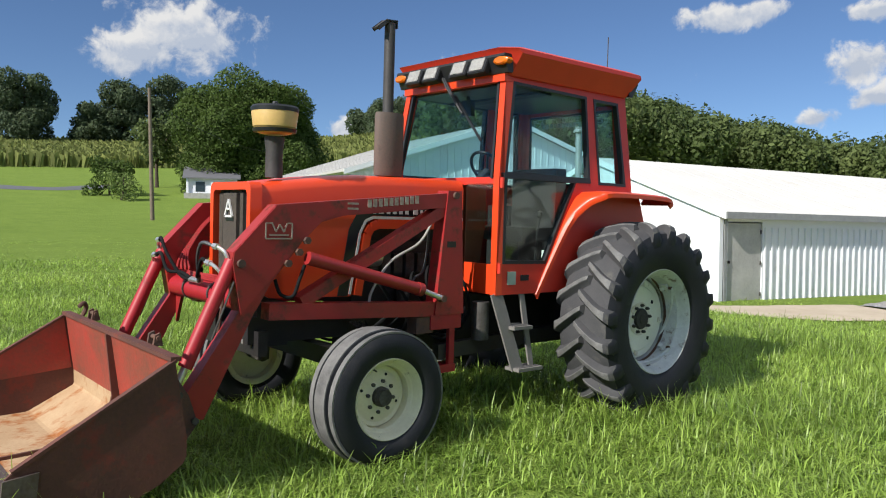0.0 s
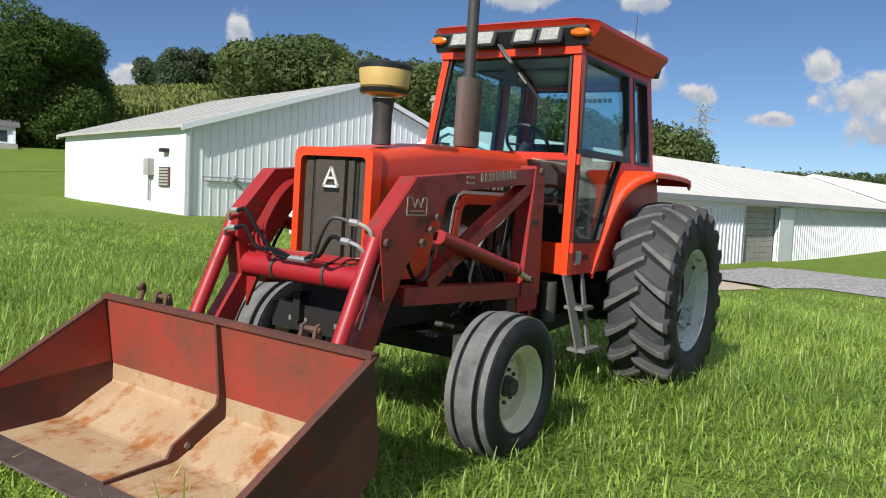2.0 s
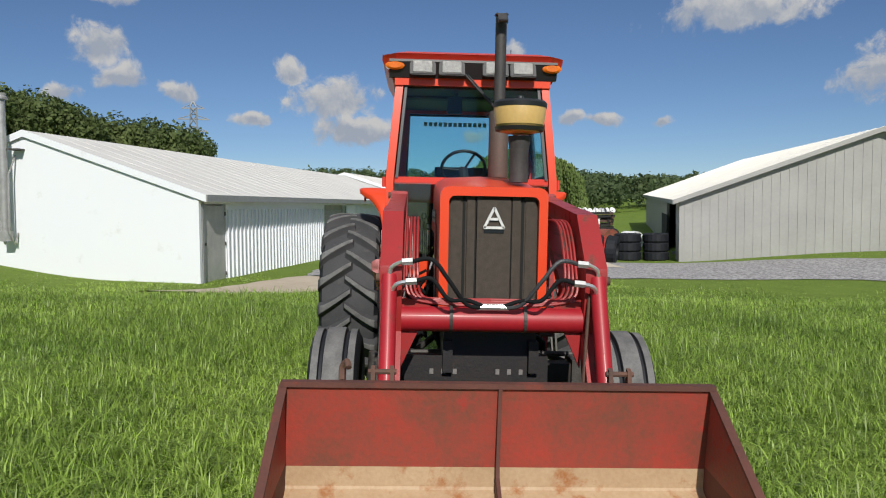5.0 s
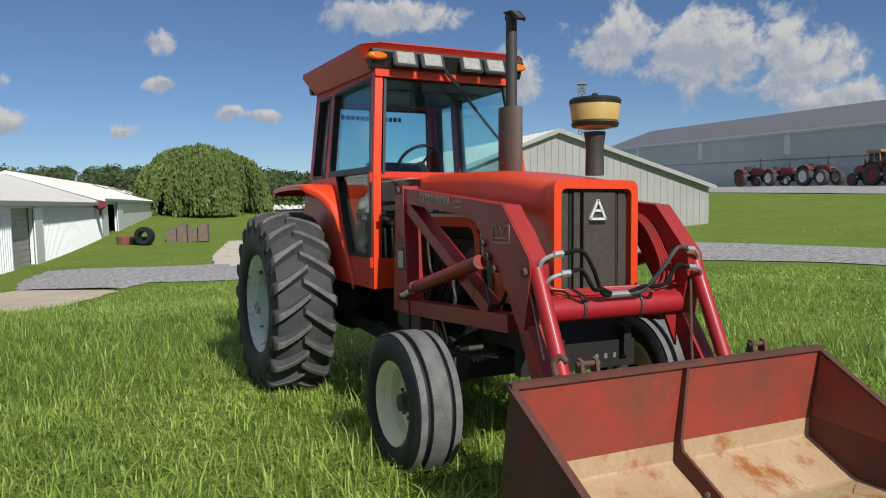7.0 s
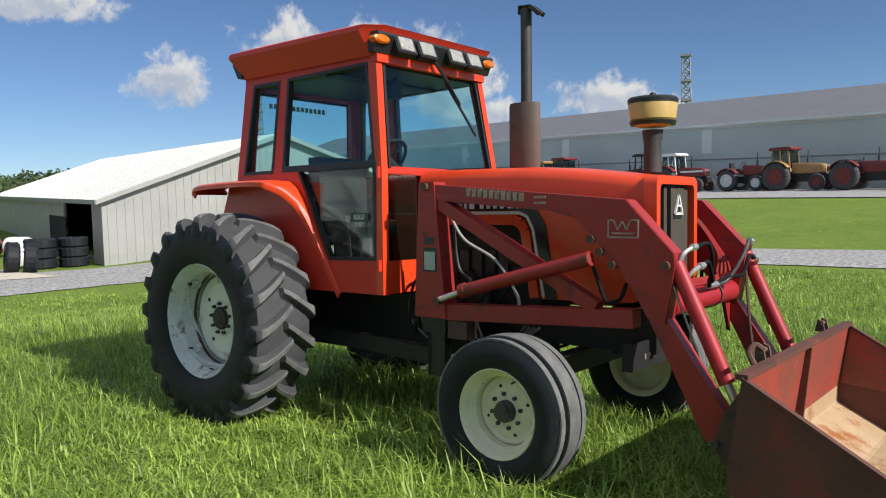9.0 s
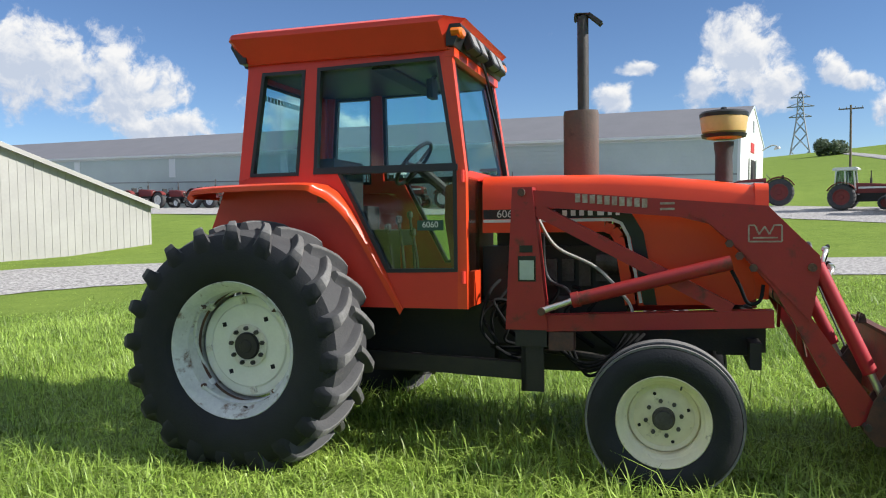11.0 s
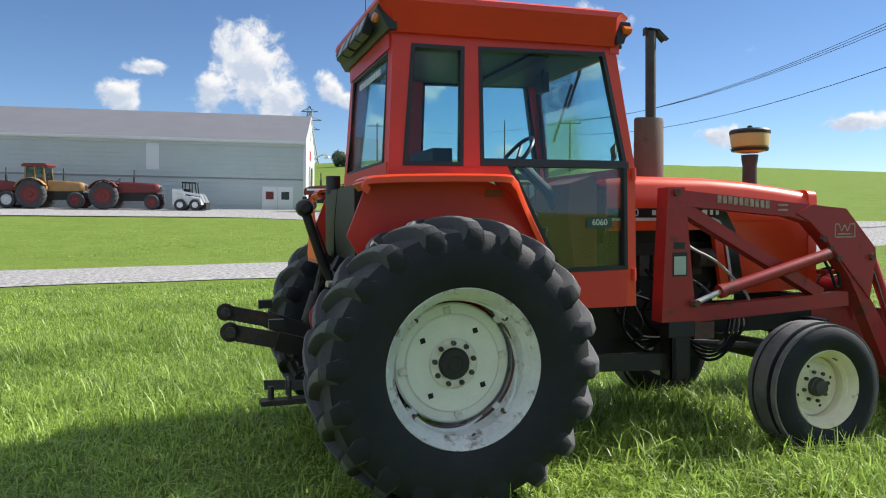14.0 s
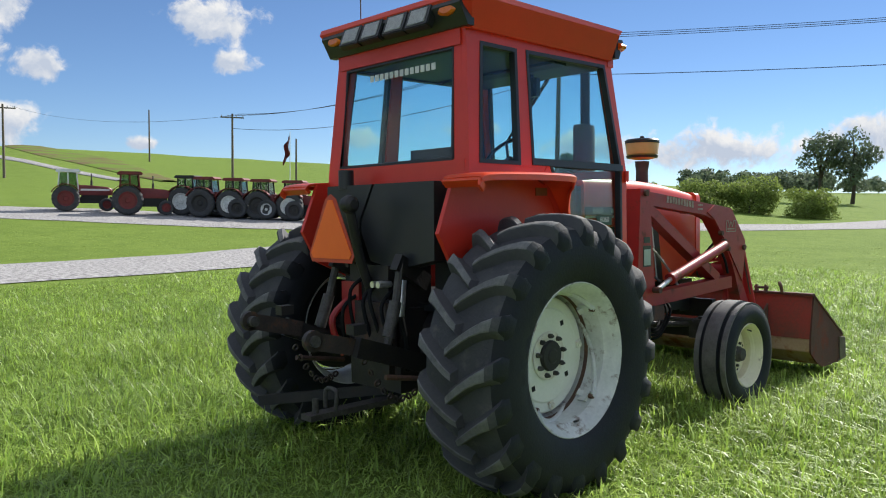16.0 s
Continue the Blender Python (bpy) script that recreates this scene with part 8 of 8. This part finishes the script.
ROW = -11.0
parked("old dark red open tractor with dusty wheels before the shed", -45.4, 55.1, ROW, "far_red", "open", "black", "far_red", 0.74, 0.42, 2.1, size=1.02)
parked("old dark red open tractor with pale front rims", -41.6, 54.4, ROW, "far_red", "open", "black", "rim_white", 0.74, 0.42, 2.1, size=0.95)
parked("old dark red tractor with a black canopy frame", -37.3, 53.5, ROW, "far_red", "open", "black", "rim_white", 0.78, 0.62, 1.75, size=1.02)
parked("dark red cab tractor with a faded tan cab", -30.6, 52.4, ROW + 180, "far_red", "closed", "far_orange", "far_red", 0.85, 0.5, 2.1, False, "far_orange", size=1.0, tilt=0)
parked("large red articulated tractor with dusty equal-size wheels", -28.5, 51.8, ROW, "far_red", "closed", "black", "rubber_dusty", 0.86, 0.86, 2.35, False, "far_red", size=1.08)
parked("red loader tractor with black canopy frame and pallet forks", -20.2, 50.2, ROW + 180, "far_red", "frame", "black", "far_red", 0.72, 0.45, 1.75, size=1.08, forks=True)
parked("red tractor with white cab frame and white side panel", -18.3, 49.9, ROW, "far_red", "closed", "tank_white", "far_red", 0.84, 0.45, 2.4, False, "tank_white", size=1.05, stripe="tank_white")
parked("small red open tractor with silver rims", -13.5, 49.0, ROW, "far_red", "open", "black", "rim_white", 0.68, 0.50, 1.85, size=1.04)
parked("tan and yellow cab tractor with dusty rear wheels", -10.2, 48.3, ROW, "far_orange", "closed", "far_orange", "far_red", 0.84, 0.48, 2.4, False, "far_red", size=1.04)
parked("red row-crop tractor with dark red rims", -6.1, 47.5, ROW, "far_red", "open", "black", "far_red", 0.82, 0.44, 2.7, size=1.03)
parked("red open tractor with a white side panel beside the shed door", 8.0, 43.9, ROW + 184, "far_red", "open", "black", "far_red", 0.80, 0.42, 2.2, size=0.98, stripe="tank_white")
parked("red cab tractor with white roof on the yard edge", 10.1, 37.0, -18, "far_red", "closed", "tank_white", "far_red", 0.80, 0.42, 2.35, False, "tank_white", size=0.78, stripe="tank_white")
parked("dusty red cab tractor with black wheels", 12.2, 34.7, -20, "far_red", "closed", "far_red", "far_red", 0.88, 0.45, 2.2, False, "far_red", size=0.80)
for k, (mx, my, rf) in enumerate(((14.9, 33.9, "black"), (15.3, 32.7, "far_red"), (16.4, 31.8, "far_red"), (17.4, 30.9, "far_red"), (18.6, 29.9, "far_red"))):
    parked("modern red cab tractor with " + ("silver" if k % 2 == 0 else "black") + " rims and " + ("red" if rf != "black" else "dark") + " roof", mx, my, -48, "far_red", "closed", "black", "rim_white" if k % 2 == 0 else "black", 0.92, 0.62, 2.4, False, rf, size=0.76)


def skid_steer(x, y, turn):
    t = thing("skid_steer", "small white skid-steer loader with black cage", "loader", Matrix.Translation((x, y, hz(x, y) + 0.04)) @ pose(0, 0, 0, 0, 0, turn))
    for s in (1, -1):
        for xx in (-0.45, 0.45):
            wheel_part(t, xx, s * 0.68, 0.36, 0.26, 0.5, "tank_white", s)
    bm = bm_new()
    prism(bm, [(-0.95, 0.35), (0.75, 0.35), (0.75, 0.75), (-0.2, 0.95), (-0.35, 1.35), (-0.95, 1.35)], "y", -0.5, 0.5)
    part("body", bm, M["tank_white"], t, bevel=0.03)
    bm = bm_new()
    for s in (1, -1):
        for a, b in (((-0.36, 0.95), (-0.33, 1.72)), ((0.10, 0.90), (0.08, 1.72)), ((0.50, 0.85), (0.42, 1.70))):
            beam(bm, (a[0], s * 0.40, a[1]), (b[0], s * 0.40, b[1]), 0.05, 0.06, (0, 1, 0))
    prism(bm, [(-0.40, 1.70), (0.48, 1.68), (0.46, 1.76), (-0.36, 1.79)], "y", -0.46, 0.46)
    box(bm, -0.30, 0.10, -0.30, 0.30, 0.85, 1.35)
    part("cage", bm, M["black"], t, bevel=0.02)
    for s in (1, -1):
        bm = bm_new()
        beam(bm, (-0.9, s * 0.6, 1.25), (0.75, s * 0.6, 0.95), 0.1, 0.14, (0, 1, 0))
        beam(bm, (0.75, s * 0.6, 0.98), (1.05, s * 0.6, 0.35), 0.1, 0.14, (0, 1, 0))
        part("lift_arm", bm, M["tank_white"], t)
    bm = bm_new()
    box(bm, 1.0, 1.12, -0.75, 0.75, 0.05, 0.5)
    part("attach_plate", bm, M["black"], t)


skid_steer(-1.3, 46.6, ROW)


# ---- tyres, barrels and scrap by the ribbed shed ----
def loose_tyre(x, y, r, w, flat=True, z=0.0, turn=0.0, label="worn black tractor tyre lying in a stack", group="scrap tyres"):
    bm = bm_new()
    lathe(bm, [(-w / 2, r * 0.55), (-w / 2, r * 0.88), (-w * 0.36, r), (w * 0.36, r), (w / 2, r * 0.88), (w / 2, r * 0.55), (w * 0.3, r * 0.5), (-w * 0.3, r * 0.5)], (0, 0, 0), (0, 0, 1), 54, True)
    for i, vert in enumerate(bm.verts):
        if i // 54 in (1, 2, 3, 4) and (i % 54 + (i // 54 > 2)) % 3 == 0:
            vert.co.x, vert.co.y = vert.co.x * 1.07, vert.co.y * 1.07
    g0 = hz(x, y)
    m = Matrix.Translation((x, y, g0 + z + w / 2)) if flat else Matrix.Translation((x, y, g0 + r)) @ pose(0, 0, 0, 84, 0, turn)
    single("tyre", bm, M["rubber"], label, "tyre", m, group)


for k in range(3):
    loose_tyre(-25.0, 8.45, 0.52, 0.37, True, k * 0.375, turn=k * 40)
    loose_tyre(-24.75, 9.55, 0.50, 0.37, True, k * 0.375, turn=k * 55, label="faded brown-grey tractor tyre lying in a stack")
loose_tyre(-23.2, 6.75, 0.53, 0.42, False, turn=-16, label="worn black tractor tyre standing on edge")
loose_tyre(-22.9, 7.25, 0.53, 0.42, False, turn=-24, label="worn black tractor tyre standing on edge")
loose_tyre(-34.2, 9.1, 0.55, 0.4, False, turn=12, label="black tyre leaning between rusty drums")
loose_tyre(-33.6, 10.0, 0.5, 0.36, False, turn=20, label="black tyre leaning between rusty drums")
loose_tyre(-40.2, 9.2, 0.62, 0.42, False, turn=40, label="black tyre standing before the scrap heap")
loose_tyre(-35.6, 1.45, 0.46, 0.5, False, turn=62, label="black tyre standing by the shed doorway")
loose_tyre(-36.4, 1.2, 0.44, 0.38, True, label="black tyre lying by the shed doorway")



def barrel(x, y, r, h, mat, label, lying=False, turn=0.0):
    bm = bm_new()
    prof = [(0, 0.05), (0, r), (0.02, r * 1.02), (h * 0.33, r), (h * 0.34, r * 1.03), (h * 0.36, r), (h * 0.66, r), (h * 0.67, r * 1.03), (h * 0.69, r), (h - 0.02, r * 1.02), (h, r), (h - 0.03, r * 0.9), (h - 0.03, 0.05)]
    lathe(bm, prof, (0, 0, 0), (0, 0, 1), 22)
    m = Matrix.Translation((x, y, hz(x, y) + (r if lying else 0))) @ pose(0, 0, 0, 0, 90 if lying else 0, 0)
    if lying:
        m = Matrix.Translation((x, y, hz(x, y) + r)) @ pose(0, 0, 0, 0, 0, turn) @ pose(0, 0, 0, 0, 90, 0)
    single("barrel", bm, M[mat], label, "barrel", m, "scrap barrels")


barrel(-33.7, 8.2, 0.52, 1.05, "rust", "large rusty brown steel drum lying on its side", True, 20)
barrel(-33.9, 9.45, 0.5, 1.0, "rust_red", "faded red and rusty steel drum lying on its side", True, 22)
barrel(-33.0, 10.5, 0.44, 1.0, "tank_white", "dirty white plastic barrel lying on its side", True, 24)
barrel(-27.6, 9.0, 0.33, 0.85, "tank_white", "dirty white plastic barrel beside the tyre stack", False)
crate = thing("red_crate", "bright red plastic crate on the grass", "crate", Matrix.Translation((-31.0, 8.4, hz(-31.0, 8.4))) @ pose(0, 0, 0, 0, 0, 18))
for x0, x1, y0, y1 in ((-0.4, 0.4, -0.4, -0.36), (-0.4, 0.4, 0.36, 0.4), (-0.4, -0.36, -0.36, 0.36), (0.36, 0.4, -0.36, 0.36)):
    bm = bm_new()
    box(bm, x0, x1, y0, y1, 0.0, 0.68)
    part("side", bm, M["red_plastic"], crate, bevel=0.01)
bm = bm_new()
box(bm, -0.43, 0.43, -0.43, 0.43, 0.68, 0.74)
part("rim", bm, M["red_plastic"], crate, bevel=0.01)
barrel(-36.5, 0.55, 0.36, 0.42, "rust_red", "faded red tub by the shed doorway", False)
heap = thing("scrap_heap", "heap of stacked rusty implement frames topped with white rims", "scrap", Matrix.Translation((-44.5, 11.7, hz(-44.5, 11.7))) @ pose(0, 0, 0, 0, 0, 68))
g = random.Random(12)
for k in range(28):
    bm = bm_new()
    z = 0.12 + (k // 4) * 0.23 + g.uniform(-0.04, 0.04)
    s = -0.55 + (k % 4) * 0.37
    beam(bm, (-1.05 + g.uniform(-0.15, 0.15), s, z), (1.05 + g.uniform(-0.15, 0.15), s + g.uniform(-0.15, 0.15), z + g.uniform(-0.06, 0.06)), 0.19, 0.14, (0, 1, 0))
    part("frame_bar", bm, M["rust"] if k % 3 == 1 else M["black"], heap)
for k in range(8):
    bm = bm_new()
    x = -0.9 + (k % 4) * 0.6
    beam(bm, (x, -0.65, 0.2 + (k // 4) * 0.7), (x + g.uniform(-0.2, 0.2), 0.65, 0.25 + (k // 4) * 0.7), 0.12, 0.5, (1, 0, 0))
    part("frame_post", bm, M["tank_white"] if k % 3 == 0 else M["black"], heap)
for k in range(7):
    bm = bm_new()
    x, s = -1.15 + k * 0.37, g.uniform(-0.25, 0.25)
    lathe(bm, [(-0.09, 0.17), (-0.09, 0.21), (0.0, 0.18), (0.09, 0.21), (0.09, 0.17), (0.02, 0.05), (-0.02, 0.05)], (x, s, 1.66 + g.uniform(-0.05, 0.05)), Vector((g.uniform(-1, 1), -0.6, g.uniform(-0.3, 1.0))).normalized(), 14, True)
    part("wheel_rim", bm, M["tank_white"], heap)
pal = thing("crate_stack", "stack of grey wooden crates on the grass", "crate", Matrix.Translation((-38.3, 3.8, hz(-38.3, 3.8))) @ pose(0, 0, 0, 0, 0, 75))
for k in range(4):
    bm = bm_new()
    box(bm, -0.9 + k * 0.55, -0.4 + k * 0.55, -0.5, 0.5, 0, 0.75 + 0.2 * (k % 2))
    part("crate", bm, M["wood"], pal, bevel=0.02)
# asphalt lane on the far slope
strip("asphalt_lane", [around(-92, 96), around(-99, 84), around(-104, 80), around(-107.5, 86)], [5, 5, 4.5, 3.5], material("old_asphalt", (0.12, 0.125, 0.14), 0.85, second=(0.09, 0.095, 0.105), grain=2, fine=30), "grey asphalt lane bending behind a bank", "road", 0.05)


# ---- grass ----
ROADS = [[(-19.5, -2.4), (-18.7, 2), (-19.7, 7), (-18.5, 11.5), (-15.3, 14.2), (-10, 15.8), (-2, 16.3), (6.5, 17.1), (18, 20), (28, 25)], [(-8.8, -5.7), (-11.2, -4.4), (-13.8, -3.0), (-16.5, -1.9), (-21, -0.6)], [(-20, 4.8), (-26, 5.2), (-31, 5.9), (-37.6, 6.8)]]


def off_road(x, y, gap):
    keep = np.ones(len(x), bool)
    for line, wide in zip(ROADS, (gap, gap * 0.36, gap * 0.55)):
        pts = smooth_path([(a, b, 0) for a, b in line], 6)
        d = np.full(len(x), 99.0)
        for p in pts:
            d = np.minimum(d, np.hypot(x - p.x, y - p.y))
        keep &= d > wide
    return keep


def blades(name, label, count, r0, r1, tall, wide, seed, joints=2, centre=(1.4, -0.2)):
    """Tufted meadow grass between two rings round the tractor."""
    g = np.random.default_rng(seed)
    a = g.uniform(0, 2 * math.pi, count)
    r = np.sqrt(g.uniform(r0 * r0, r1 * r1, count))
    # a share of the nearest belt thins out over the next one
    if r0 == 0:
        r = np.where(g.random(count) < 0.28, g.uniform(r1 * 0.7, r1 * 1.75, count), r)
    # ragged edges, so that one belt passes into the next
    r = r + np.where(g.random(count) < 0.35, g.normal(0, 0.09 * r1, count), 0)
    x, y = centre[0] + r * np.cos(a), centre[1] + r * np.sin(a)
    # gather part of the blades into tufts scattered at random
    tuft = g.random(count) < 0.45
    own = g.integers(0, count, count // 14)[g.integers(0, count // 14, count)]
    jx, jy = g.normal(0, 0.038, count), g.normal(0, 0.038, count)
    x, y = np.where(tuft, x[own] + jx, x), np.where(tuft, y[own] + jy, y)
    keep = off_road(x, y, 3.2)
    x, y, tuft = x[keep], y[keep], tuft[keep]
    n = len(x)
    patch = 0.5 + 0.25 * np.sin(x * 1.3 + 2 * np.sin(y * 0.7)) + 0.25 * np.sin(y * 1.7 + 1.5 * np.sin(x * 0.9))
    h = tall * (0.35 + 0.65 * g.random(n)) * (0.5 + 0.75 * patch) * np.where(tuft, 1.2, 0.7)
    h = np.where(g.random(n) < 0.02, h * 1.7, h)
    z = height(x, y) - 0.005
    w = wide * (0.6 + 0.8 * g.random(n))
    d = g.uniform(0, 2 * math.pi, n)
    lean = h * (0.25 + 1.7 * g.random(n) ** 1.3)
    dx, dy = np.cos(d), np.sin(d)
    droop = 0.15 + 0.5 * np.clip(lean / h - 0.4, 0, 1)
    sx, sy = -dy * w * 0.5, dx * w * 0.5
    rows = []
    for k in range(joints):
        t = k / joints
        q = 1 - 0.55 * t
        cx, cy, cz = x + dx * lean * t * t, y + dy * lean * t * t, z + h * (t - droop * t * t)
        rows += [np.stack([cx - sx * q, cy - sy * q, cz], -1), np.stack([cx + sx * q, cy + sy * q, cz], -1)]
    rows.append(np.stack([x + dx * lean, y + dy * lean, z + h * (1 - droop)], -1))
    V = np.stack(rows, 1).reshape(-1, 3)
    m = 2 * joints + 1
    base = np.arange(n)[:, None] * m
    tris = [t for k in range(joints - 1) for t in ((2 * k, 2 * k + 1, 2 * k + 3), (2 * k, 2 * k + 3, 2 * k + 2))] + [(m - 3, m - 2, m - 1)]
    F = np.concatenate([base + np.array(t) for t in tris], 0)
    return tagged(mesh_from(name, V, F, M["blade"], True), label, "grass", kind="stuff")


blades("grass_near", "lush tufted green meadow grass round the tractor", 300000, 0.0, 6.4, 0.215, 0.0100, 1)
blades("grass_low", "short matted green undergrowth of the meadow", 260000, 0.0, 7.6, 0.095, 0.0150, 5, 1)
blades("grass_middle", "mown green meadow grass", 330000, 4.9, 16.0, 0.125, 0.0190, 2, 1)
blades("grass_far", "mown green meadow grass towards the sheds", 110000, 16.0, 30.0, 0.034, 0.030, 3, 1)
